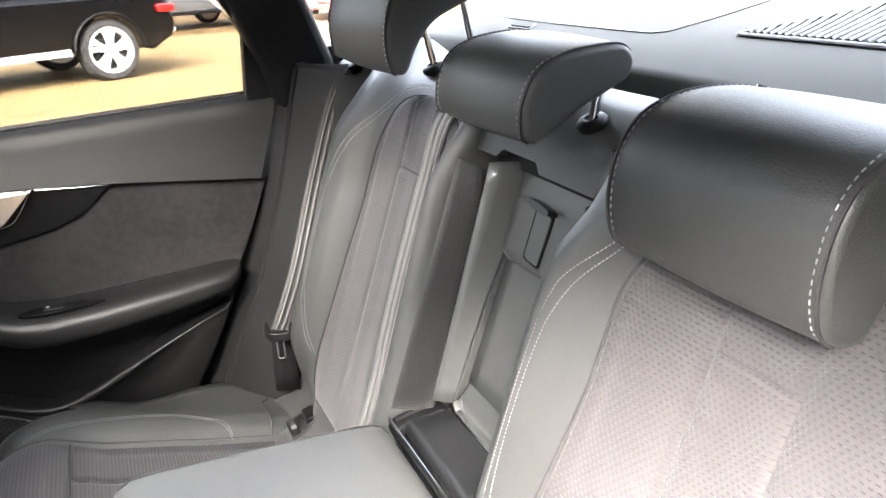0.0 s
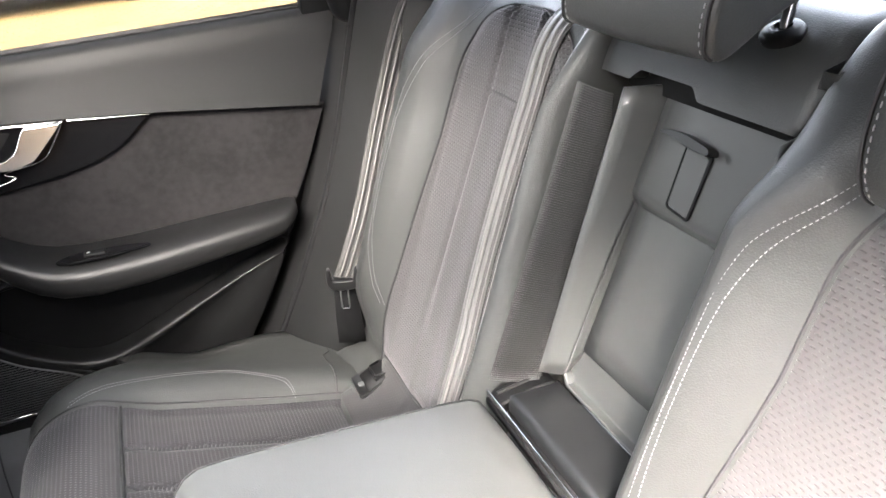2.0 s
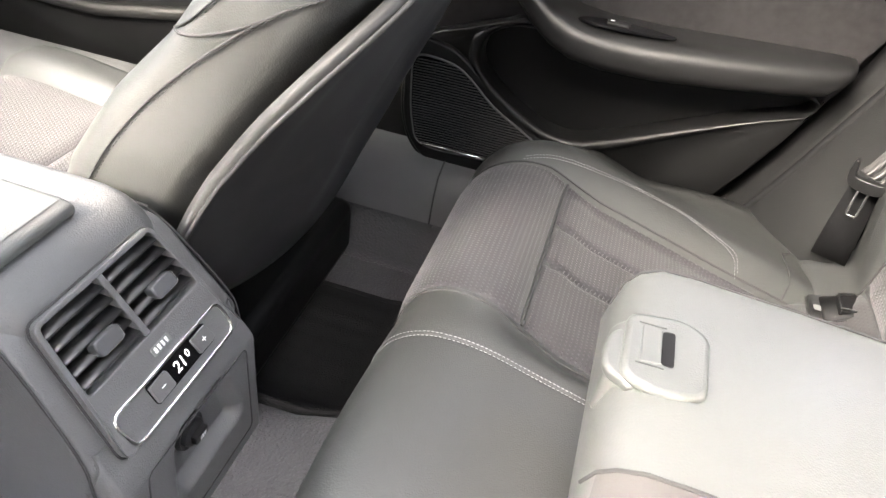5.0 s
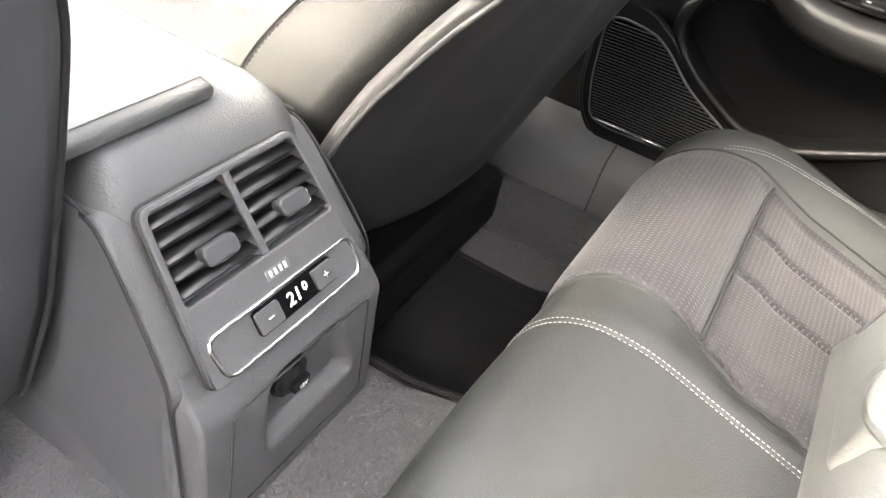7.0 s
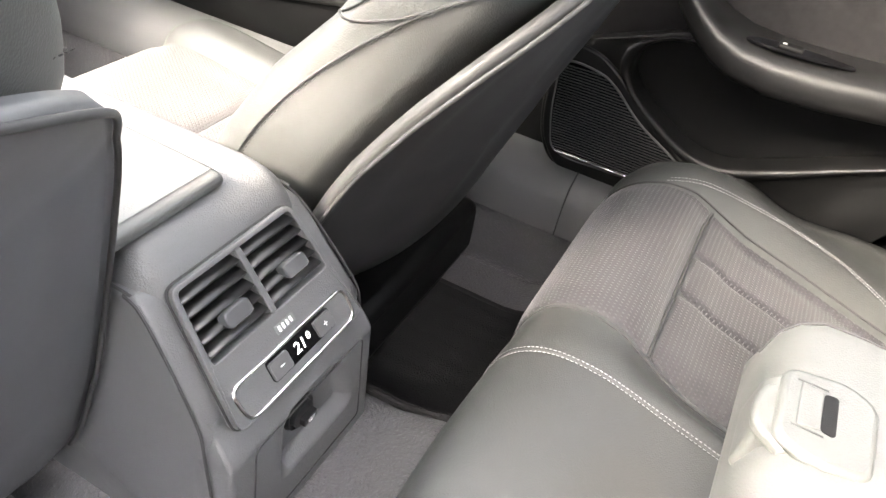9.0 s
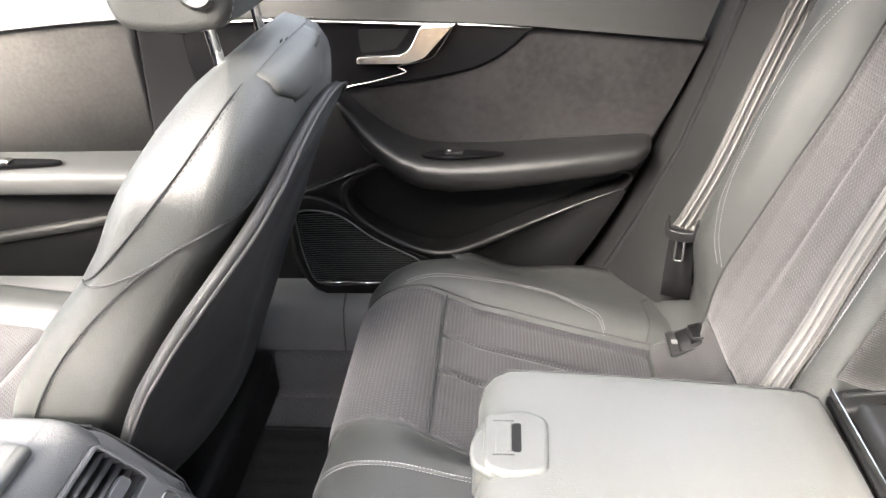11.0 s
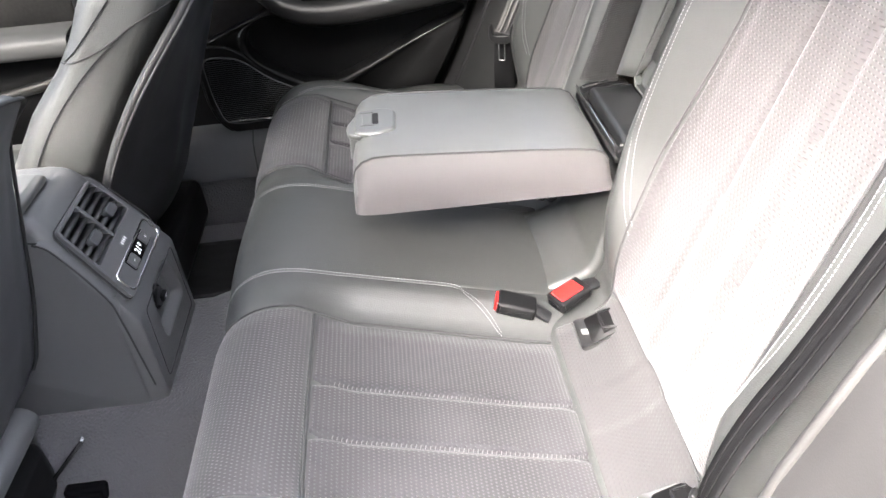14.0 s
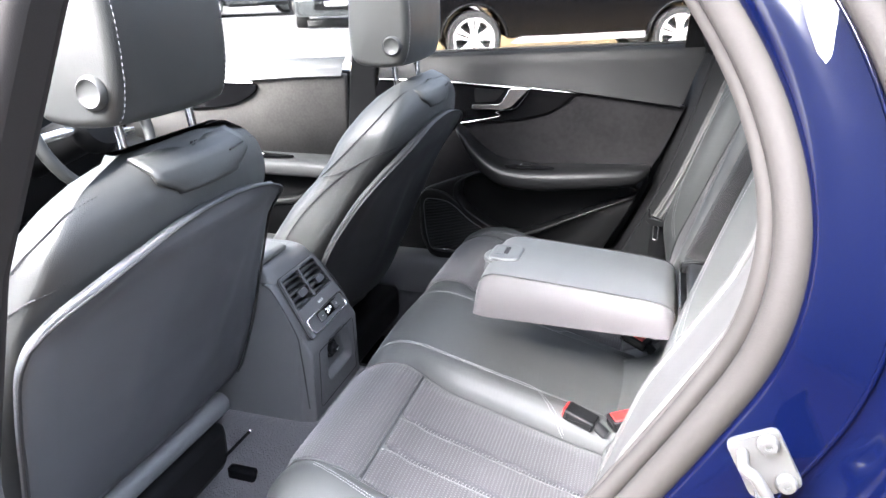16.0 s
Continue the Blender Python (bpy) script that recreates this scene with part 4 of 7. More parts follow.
def near_trim(u, s):
    p, n = BACK.at(s)
    reach = lin([(0.5, 0.05), (0.6, 0.09), (0.72, 0.135), (0.81, 0.150), (0.907, 0.150), (1.02, 0.125), (1.1, 0.14)], p.z)
    f = lin([(0.0, 0.0), (0.08, 0.25), (0.16, 0.62), (0.24, 0.86), (0.32, 0.96), (0.5, 1.0), (1.0, 1.05)], u)
    return Vector((p.x - reach * f, CY - 0.580 - 0.135 * u, p.z))


sb = thing("side_trim", "pale grey side trim between near backrest and doorway", "trim panel", at=(0.6, CY - 0.64, 0.5))
add("panel", sheet(near_trim, span(0, 1, 25), span(back_s(0.515), back_s(1.10), 40)), SIDE_TRIM, sb, solid=0.006)
add("edge_fold", tube_bm([near_trim(0.34, back_s(0.53 + 0.028 * k)) for k in range(20)], 0.004, 8), SIDE_TRIM, sb, "rounded fold along the trim")

# ---- body shell, floor, sills ----
def shell(name, bm, mat, label, solid=0.0, bevel=0.0, category="car body", **k):
    ob = part(name, bm, mat, None, "", solid=solid, bevel=bevel, **k)
    return tagged(ob, label, category, kind="structure")


def floor_z(x, y):
    w = abs(y - CY)
    tunnel = 0.15 * (1 - sm(0.11, 0.27, w))
    return 0.262 + tunnel + 0.03 * sm(0.03, 0.14, x)


shell("floor", sheet(lambda x, y: Vector((x, y, floor_z(x, y))), span(-1.5, 0.62, 40), span(-0.66, 0.68, 60)), CARPET, "dark grey carpet floor with a raised tunnel", solid=0.02, category="carpet")
SILL = [(0.012, 0.372), (0.0, 0.376), (0.003, 0.395), (0.010, 0.428), (0.022, 0.452), (0.05, 0.466), (0.10, 0.470), (0.125, 0.46)]
for side in (1, -1):
    y0 = CY + side * 0.595
    shell("trim_sill", sheet(lambda x, k: Vector((x, y0 + side * SILL[k][0], SILL[k][1])), [-1.5, -0.6, -0.2, 0.05, 0.2, 0.62], list(range(len(SILL)))), PLASTIC_MID, "grey plastic door sill trim", solid=0.008, category="sill")
    shell("trim_joint", tube_bm([Vector((0.058, y0 + side * (a - 0.001), b + 0.001)) for a, b in SILL], 0.0014, 5), THREAD_DARK, "dark joint across the sill trim", category="joint")
    shell("trim_carpet_side", sheet(lambda x, k: Vector((x, y0 + side * (0.004, 0.006, 0.010, 0.014, 0.016)[k], (0.25, 0.285, 0.32, 0.35, 0.380)[k])), span(-1.5, 0.62, 20), [0, 1, 2, 3, 4]), CARPET, "dark carpet side of the footwell", solid=0.006, category="carpet")
    if side < 0:
        continue
    mat_ob = thing("floor_mat", "black ribbed carpet floor mat in the rear footwell", "mat", group="floor mats", at=(-0.1, CY + side * 0.38, 0.27))
    def mat_pt(u, v):
        x = -0.36 + 0.46 * u
        w = 0.15 + 0.350 * v + 0.02 * (1 - v) * (1 - math.sin(math.pi * u) ** 0.3)
        return Vector((x, CY + side * w, floor_z(x, CY + side * w) + 0.010 + 0.0007 * math.sin(w * 190)))
    add("carpet", sheet(mat_pt, span(0, 1, 30), span(0, 1, 70)), MAT, mat_ob, solid=0.008)
    edge = [mat_pt(k / 20, 0) for k in range(21)] + [mat_pt(1, k / 30) for k in range(1, 31)] + [mat_pt(1 - k / 20, 1) for k in range(1, 21)]
    add("edging", tube_bm(edge, 0.004, 6), MAT, mat_ob, "stitched black edging")

# ---- far doors ----
def belt_z(x):
    return 1.0125 + 0.050 * x


def low_z(x):
    return lin([(-1.4, 0.905), (-0.2, 0.955), (0.0, 0.956), (0.27, 0.942), (0.385, 0.933), (0.64, 0.905)], x)


def rear_edge(z):
    """Where the rear door's trim ends, above the wheel arch."""
    return lin([(0.43, 0.43), (0.54, 0.475), (0.65, 0.527), (0.73, 0.562), (0.906, 0.632), (1.03, 0.676)], z)


door = thing("door_1", "closed rear door with suede panel, black inlay and map pocket", "door", kind="structure", at=(0.25, 0.70, 0.44))
sect = [(0.745, 0.000), (0.712, 0.003), (0.698, 0.000), (0.690, -0.009), (0.684, -0.03)]


def upper(x, k):
    b, l = belt_z(x), low_z(x)
    if k < 5:
        y, d = sect[k]
        return Vector((x, y, b + d))
    t = (k - 4) / 6
    return Vector((x, 0.684 - 0.017 * t ** 1.2 + (0.010 if k == 11 else 0), b - 0.03 + (l - b + 0.03) * min(1, t) - (0.002 if k == 11 else 0)))


def clip_edge(fn):
    def g(u, v):
        p = fn(u, v)
        e = rear_edge(p.z)
        if p.x > e:
            p.x = e
        return p
    return g


add("upper_trim", sheet(clip_edge(upper), span(-0.135, 0.68, 40), list(range(12))), DOOR_TRIM, door, "dark grey soft-touch upper trim")
add("window_seal", tube_bm([Vector((x, 0.716, belt_z(x) + 0.005)) for x in span(-0.135, 0.63, 10)], 0.005, 6), THREAD_DARK, door, "black window seal")


add("suede_panel", prism_bm([(-0.135, 0.96), (0.0, 0.957), (0.27, 0.943), (0.385, 0.934), (0.644, 0.906), (0.61, 0.82), (0.572, 0.740), (0.50, 0.728), (0.20, 0.722), (0.02, 0.670), (-0.05, 0.645), (-0.135, 0.60)], 0.03, "y", 0.681), SUEDE, door, "grey suede door panel")
inlay = smooth_outline([(-0.13, 0.953), (0.06, 0.952), (0.27, 0.9405), (0.37, 0.9335), (0.388, 0.9315), (0.372, 0.918), (0.335, 0.888), (0.285, 0.868), (0.20, 0.853), (0.085, 0.841), (-0.06, 0.834), (-0.13, 0.832)], 4)
inl = add("inlay", prism_bm(inlay, 0.02, "y", 0.673), GLOSS, door, "gloss black inlay", bevel=0.003)
add("chrome_strip", tube_bm([Vector((x, 0.6695, low_z(x) - 0.004)) for x in span(-0.13, 0.272, 14)], 0.0040, 8, squash=0.8), CHROME, inl, "chrome strip")
add("chrome_strip", tube_bm([Vector((x, 0.6705, low_z(x) - 0.003)) for x in span(0.278, 0.385, 8)], [0.0034] * 3 + [0.003, 0.0027, 0.0023, 0.0019, 0.0016, 0.001], 8, squash=0.8), CHROME, inl, "chrome strip")
well = round_outline([(0.128, 0.898), (0.182, 0.903), (0.206, 0.932), (0.126, 0.934)], 0.006, 3)
add("trim_line", tube_bm(curve([(0.09, 0.671, 0.844), (0.155, 0.671, 0.857), (0.195, 0.671, 0.868), (0.184, 0.671, 0.877), (0.232, 0.671, 0.887), (0.250, 0.671, 0.905), (0.274, 0.671, 0.941)], 6), 0.0010, 6), CHROME, inl, "thin chrome line")
add("handle_well", prism_bm(well, 0.003, "y", 0.6715), PLASTIC, inl, "dark handle well")
lever = [(0.122, 0.885), (0.200, 0.884), (0.226, 0.892), (0.272, 0.9395), (0.222, 0.9385), (0.206, 0.908), (0.192, 0.898), (0.124, 0.896)]
add("door_handle", prism_bm(round_outline(lever, 0.006, 4), 0.014, "y", 0.655), CHROME, door, "satin chrome door handle", bevel=0.002)


# pull grip and armrest
ARM_X = [(0.080, 0.838, 0.022, 0.014), (0.088, 0.839, 0.040, 0.024), (0.100, 0.832, 0.050, 0.034), (0.125, 0.806, 0.058, 0.042), (0.155, 0.780, 0.066, 0.046), (0.185, 0.762, 0.074, 0.049), (0.215, 0.752, 0.079, 0.051), (0.26, 0.747, 0.080, 0.052), (0.33, 0.747, 0.076, 0.051), (0.42, 0.752, 0.070, 0.047), (0.50, 0.756, 0.062, 0.042), (0.545, 0.758, 0.054, 0.036), (0.562, 0.758, 0.046, 0.030), (0.572, 0.757, 0.030, 0.022), (0.575, 0.755, 0.004, 0.012)]


def door_arm(k, a, shift=0.0):
    x, z, out, high = ARM_X[k]
    zc = z - high / 2
    base = 0.69 + shift
    t = a * math.pi
    c, s_ = math.cos(t), math.sin(t)
    ex = 0.62
    return Vector((x, base - (out + 0.01) * (abs(s_) ** ex), zc + high / 2 * (abs(c) ** ex) * (1 if c > 0 else -1) - 0.006 * (1 - c) * (1 if out > 0.05 else 0)))


add("armrest", sheet(lambda a, k: door_arm(k, a), span(0, 1, 22), list(range(len(ARM_X)))), DOOR_PLASTIC, door, "black padded door armrest and pull grip", angle=60)
sw = add("switch_panel", prism_bm(smooth_outline([(0.215, 0.628), (0.24, 0.617), (0.30, 0.620), (0.345, 0.632), (0.30, 0.645), (0.24, 0.646)], 5), 0.004, "z", 0.7455), GLOSS, door, "black window switch panel", bevel=0.001)
add("window_switch", box_bm(0.253, 0.283, 0.624, 0.641, 0.748, 0.7535), PLASTIC, sw, bevel=0.003)
add("switch_mark", box_bm(0.257, 0.262, 0.630, 0.634, 0.7535, 0.754), PRINT, sw)

# lower panel with pocket and loudspeaker
add("lower_panel", prism_bm([(-0.135, 0.62), (0.02, 0.668), (0.16, 0.722), (0.40, 0.726), (0.57, 0.742), (0.545, 0.65), (0.475, 0.53), (0.43, 0.435), (-0.135, 0.435)], 0.010, "y", 0.7005), POCKET_LINER, door, "black lining of the map pocket")
CARRIER = smooth_outline([(-0.016, 0.657), (0.045, 0.684), (0.111, 0.709), (0.16, 0.722), (0.36, 0.728), (0.560, 0.738), (0.551, 0.69), (0.532, 0.640), (0.500, 0.578), (0.462, 0.512), (0.435, 0.452), (0.30, 0.440), (0.15, 0.440), (0.053, 0.449), (0.003, 0.468), (-0.022, 0.512), (-0.030, 0.571), (-0.026, 0.625)], 8)
OPENING = smooth_outline([(0.104, 0.693), (0.088, 0.667), (0.090, 0.638), (0.120, 0.606), (0.176, 0.571), (0.215, 0.557), (0.254, 0.557), (0.313, 0.579), (0.399, 0.618), (0.481, 0.654), (0.538, 0.676), (0.536, 0.700), (0.40, 0.708), (0.25, 0.710), (0.145, 0.708)], 8)


def reach(outline, ang, c=(0.245, 0.632)):
    """Distance from a middle point to an outline, along a direction."""
    dx, dz, best = math.cos(ang), math.sin(ang), 0.0
    for (xa, za), (xb, zb) in zip(outline, outline[1:] + outline[:1]):
        ex, ez = xb - xa, zb - za
        det = dx * -ez + dz * ex
        if abs(det) < 1e-12:
            continue
        px, pz = xa - c[0], za - c[1]
        t, q = (px * -ez + pz * ex) / det, (dx * pz - dz * px) / det
        if t > 0 and -1e-9 <= q <= 1 + 1e-9:
            best = max(best, t)
    return best


RAYS = [math.tau * k / 180 for k in range(180)]
R_IN, R_OUT = [reach(OPENING, a) for a in RAYS], [reach(CARRIER, a) for a in RAYS]
# profile from the pocket's lining over the rounded rim to the carrier's outer edge: share of the way, extra, depth
RIM = [(0, 0, 0.7000), (0, 0, 0.668), (0, 0.001, 0.6620), (0, 0.003, 0.6585), (0, 0.007, 0.6570), (0, 0.012, 0.6575), (0, 0.016, 0.6605), (0, 0.0185, 0.6640), (0.5, 0.010, 0.6645), (1, -0.004, 0.6625), (1, -0.001, 0.6650), (1, 0, 0.6690), (1, 0, 0.6950)]


def carrier_pt(i, k):
    f, e, y = RIM[k]
    gap = R_OUT[i] - R_IN[i]
    d = R_IN[i] + gap * f + math.copysign(min(abs(e), gap * 0.45), e)
    return Vector((0.245 + d * math.cos(RAYS[i]), y, 0.632 + d * math.sin(RAYS[i])))


add("pocket_carrier", sheet(carrier_pt, list(range(180)), list(range(len(RIM))), close=True), DOOR_PLASTIC, door, "dark grained carrier with a rounded rim round the map pocket", angle=70)
bez = smooth_outline([(-0.020, 0.652), (0.030, 0.660), (0.072, 0.640), (0.122, 0.598), (0.185, 0.556), (0.215, 0.535), (0.222, 0.505), (0.19, 0.476), (0.10, 0.458), (0.04, 0.458), (0.008, 0.474), (-0.016, 0.515), (-0.024, 0.575)], 6)
bz = add("speaker_bezel", prism_bm(bez, 0.010, "y", 0.6575), DOOR_PLASTIC, door, "black loudspeaker bezel", bevel=0.004)
gr = [(-0.007, 0.632), (0.041, 0.634), (0.074, 0.620), (0.122, 0.580), (0.192, 0.540), (0.206, 0.515), (0.185, 0.495), (0.089, 0.487), (0.015, 0.489), (-0.004, 0.526), (-0.011, 0.584)]
add("speaker_cloth", prism_bm(smooth_outline(gr, 4), 0.003, "y", 0.6555), GLOSS, bz, "black loudspeaker mesh")
gs = smooth_outline(gr, 6)
add("speaker_rim", tube_bm([Vector((x, 0.6562, z)) for x, z in gs], 0.0017, 6, closed=True), PLASTIC_MID, bz, "thin pale rim round the grille")
def slat_span(z):
    xs = []
    for (xa, za), (xb, zb) in zip(gs, gs[1:] + gs[:1]):
        if (za - z) * (zb - z) < 0:
            xs.append(xa + (xb - xa) * (z - za) / (zb - za))
    return (min(xs), max(xs)) if len(xs) > 1 else None


for k in range(33):
    z = 0.490 + 0.0044 * k
    sp = slat_span(z)
    if sp:
        a, b = sp[0] + 0.004, sp[1] - 0.003
        pts = [Vector((a + (b - a) * t, 0.6540 - 0.0035 * math.exp(-((a + (b - a) * t + 0.012) / 0.03) ** 2), z)) for t in (0, 0.06, 0.12, 0.2, 0.3, 0.6, 1)]
        add("slat", tube_bm(pts, 0.0012, 5), ARM_TRIM, bz)
add("speaker_badge", box_bm(0.012, 0.16, 0.6500, 0.656, 0.4925, 0.4945), CHROME, bz, "thin bright strip")

# front door on the far side
front = thing("door_2", "front door with grey suede panel and switch cluster", "door", kind="structure", at=(-0.8, 0.74, 0.44))
def upper2(x, k):
    b, l = belt_z(x) - 0.004, low_z(x) - 0.02 + 0.02 * sm(-0.9, -0.3, x)
    sec = [(0.775, 0.0), (0.735, 0.003), (0.722, -0.004), (0.714, -0.02)]
    if k < 4:
        return Vector((x, sec[k][0], b + sec[k][1]))
    t = (k - 3) / 5
    return Vector((x, 0.714 - 0.018 * t, b - 0.02 + (l - b + 0.02) * t))


add("upper_trim", sheet(upper2, span(-1.35, -0.255, 24), list(range(9))), PLASTIC_MID, front, "grey soft-touch upper trim")
add("suede_panel", prism_bm([(-1.35, 0.92), (-0.255, 0.955), (-0.255, 0.70), (-1.35, 0.70)], 0.03, "y", 0.708), FRONT_SUEDE, front, "grey suede door panel")
add("inlay", prism_bm(smooth_outline([(-1.3, 0.90), (-0.9, 0.925), (-0.62, 0.925), (-0.52, 0.92), (-0.57, 0.875), (-0.68, 0.85), (-0.95, 0.835), (-1.3, 0.83)], 5), 0.02, "y", 0.697), GLOSS, front, "gloss black inlay", bevel=0.003)
add("chrome_strip", tube_bm([Vector((x, 0.694, 0.9235 + 0.004 * sm(-1, -0.5, x))) for x in span(-1.2, -0.53, 8)], 0.003, 6), BRIGHT, front)
add("armrest", sheet(lambda a, k: Vector((-1.1 + 0.845 * k / 10, 0.71 - 0.085 * math.sin(math.pi * a) ** 0.6, 0.70 + 0.028 * math.copysign(abs(math.cos(math.pi * a)) ** 0.6, math.cos(math.pi * a)) + 0.05 * (1 - sm(0, 3, k)))), span(0, 1, 16), list(range(11))), ARM_TRIM, front, "grey padded door armrest")
add("lower_panel", prism_bm([(-1.35, 0.70), (-0.255, 0.70), (-0.255, 0.435), (-1.35, 0.435)], 0.03, "y", 0.705), PLASTIC, front, "black lower door panel")
add("pocket_rim", tube_bm([Vector((x, 0.70, z)) for x, z in [(-0.27, 0.62), (-0.45, 0.585), (-0.6, 0.56), (-0.75, 0.56), (-0.9, 0.6)]], 0.012, 8), DOOR_TRIM, front)
sp = add("switch_panel", prism_bm(smooth_outline([(-0.75, 0.64), (-0.6, 0.635), (-0.42, 0.645), (-0.42, 0.665), (-0.6, 0.67), (-0.75, 0.668)], 4), 0.005, "z", 0.728), GLOSS, front, "black window switch panel")
for x in (-0.66, -0.61, -0.55, -0.50):
    add("window_switch", box_bm(x - 0.016, x + 0.014, 0.644, 0.662, 0.732, 0.739), CHROME, sp, bevel=0.003)

# door cores and pillars of the far side
shell("wall_right", box_bm(-0.15, 0.47, 0.712, 0.80, 0.36, 0.99), PLASTIC, "painted far side of the car behind the door trim", category="car side")
shell("wall_right_front", box_bm(-1.4, -0.24, 0.74, 0.80, 0.43, 0.96), PLASTIC, "painted far side of the car behind the front door trim", category="car side")
def slab(name, pts, t, mat, label, category, bevel=0.006):
    """A pillar from floor to roof: rows of x from, x to, y, z."""
    bm = bmesh.new()
    rings = [[bm.verts.new(q) for q in ((a, y, z), (b, y, z), (b, y + t, z), (a, y + t, z))] for a, b, y, z in pts]
    for A, B in zip(rings, rings[1:]):
        for i in range(4):
            bm.faces.new((A[i], A[(i + 1) % 4], B[(i + 1) % 4], B[i]))
    bm.faces.new(rings[0][::-1])
    bm.faces.new(rings[-1])
    return shell(name, bm, mat, label, bevel=bevel, category=category)


slab("pillar_b_far", [(-0.26, -0.13, 0.675, 0.42), (-0.25, -0.135, 0.69, 0.70), (-0.232, -0.155, 0.70, 0.95), (-0.20, -0.125, 0.685, 1.10), (-0.14, -0.06, 0.63, 1.30), (-0.10, -0.02, 0.55, 1.41)], 0.06, PLASTIC, "black centre pillar trim on the far side", "pillar")
slab("pillar_c_far", [(0.680, 0.80, 0.665, 1.02), (0.655, 0.786, 0.662, 1.10), (0.635, 0.770, 0.656, 1.14), (0.608, 0.742, 0.645, 1.205), (0.555, 0.705, 0.605, 1.30), (0.46, 0.64, 0.545, 1.40)], 0.05, PLASTIC, "black rear pillar trim on the far side", "pillar", 0.02)
slab("door_frame_far", [(0.628, 0.690, 0.694, 1.025), (0.634, 0.67, 0.688, 1.15), (0.595, 0.64, 0.655, 1.21)], 0.03, PLASTIC, "black plastic window divider trim", "trim", 0.003)
slab("pillar_c_lower", [(0.40, 1.0, 0.712, 0.40), (0.52, 1.0, 0.712, 0.62), (0.60, 1.0, 0.71, 0.85), (0.66, 1.0, 0.705, 1.03), (0.70, 1.0, 0.70, 1.12)], 0.04, PLASTIC, "black lining between door and rear backrest", "lining", 0.003)
shell("window_1", prism_bm([(-0.16, 1.0), (0.63, 1.045), (0.64, 1.16), (0.45, 1.36), (-0.06, 1.40)], 0.004, "y", 0.0), PANE, "tinted rear side window", category="window").matrix_basis = Matrix.Translation((0, 0.722, 1.02)) @ Matrix.Rotation(radians(19), 4, "X") @ Matrix.Translation((0, 0, -1.02))
shell("window_2", prism_bm([(-1.30, 0.955), (-0.20, 0.985), (-0.10, 1.40), (-0.75, 1.38)], 0.004, "y", 0.0), PANE, "tinted front side window", category="window").matrix_basis = Matrix.Translation((0, 0.738, 0.98)) @ Matrix.Rotation(radians(19), 4, "X") @ Matrix.Translation((0, 0, -0.98))
for ob in [o for o in scene.objects if o.name.startswith("window_1") or o.name.startswith("window_2")]:
    ob.visible_shadow = False

# ---- roof, shelf, screens ----
ROOF = [(-1.25, 1.10), (-0.95, 1.30), (-0.6, 1.39), (-0.2, 1.425), (0.3, 1.425), (0.7, 1.418), (1.0, 1.395)]
def roof_z(x, y):
    return lin(ROOF, x) - 0.05 * (abs(y) / 0.56) ** 3


def roof_sheet(xs, ys_):
    return sheet(lambda y, x: Vector((x, y, roof_z(x, y))), ys_, xs)


# headliner round an unseen glass roof panel, added to let light in
RX0, RX1, RY = -0.42, 0.42, 0.36
for xs, ya, yb in ((span(-0.62, RX0, 4), -0.54, 0.56), (span(RX1, 1.02, 8), -0.54, 0.56), (span(RX0, RX1, 10), -0.54, -RY + CY), (span(RX0, RX1, 10), RY + CY, 0.56)):
    shell("ceiling", roof_sheet(xs, span(ya, yb, 10)), HEADLINER, "black cloth headliner round the added roof opening", solid=0.03, category="headliner")
added_glass_roof = shell("window_roof", roof_sheet(span(RX0 - 0.02, RX1 + 0.02, 10), span(-RY - 0.01, RY + 0.03, 10)), ADDED_ROOF_PANE, "unseen tinted roof panel added to let light in", category="window")
added_glass_roof.location.z = 0.035


def shelf_z(x):
    """The shelf climbs towards the rear screen, then levels out."""
    return lin([(0.90, 1.132), (1.18, 1.205), (1.30, 1.228), (1.62, 1.246)], x)


def on_shelf(x, y, lift=0.0):
    return Vector((x, y, shelf_z(x) + lift))


shell("shelf", sheet(lambda x, y: on_shelf(max(x, 0.926), y, -0.045 * sm(0.926, 0.918, x) - 0.004 * sm(0.932, 0.926, x)), [0.918, 0.922, 0.926, 0.929, 0.932] + span(0.94, 1.62, 30), span(-0.66, 0.68, 24)), SHELF, "grey cloth parcel shelf under the rear screen", solid=0.004, category="shelf")
line = curve([(1.029, 0.45, 0), (1.027, 0.30, 0), (1.028, 0.150, 0), (1.034, 0.117, 0), (1.050, 0.104, 0), (1.131, 0.076, 0), (1.30, 0.045, 0), (1.45, 0.10, 0), (1.47, 0.40, 0), (1.22, 0.53, 0), (1.07, 0.535, 0), (1.038, 0.52, 0)], 8, True)
shell("shelf_panel", tube_bm([on_shelf(p.x, p.y, 0.0008) for p in line], 0.0032, 6, closed=True, squash=0.4), PLASTIC_HARD, "pale outline of a panel let into the shelf", category="trim")
gril = thing("shelf_grille", "black slatted loudspeaker grille in the parcel shelf", "grille", at=(1.2, -0.15, shelf_z(1.2)))
GRILLE = round_outline([(1.043, 0.010), (1.046, -0.28), (1.17, -0.33), (1.30, -0.28), (1.25, -0.13), (1.132, -0.062)], 0.012)
bm = bmesh.new()
bm.faces.new([bm.verts.new(on_shelf(x, y, 0.0015)) for x, y in GRILLE])
add("bed", bm, BACK_SHELL, gril)
add("frame", tube_bm([on_shelf(x, y, 0.0025) for x, y in GRILLE], 0.0032, 6, closed=True, squash=0.6), PLASTIC_HARD, gril, "pale grille frame")
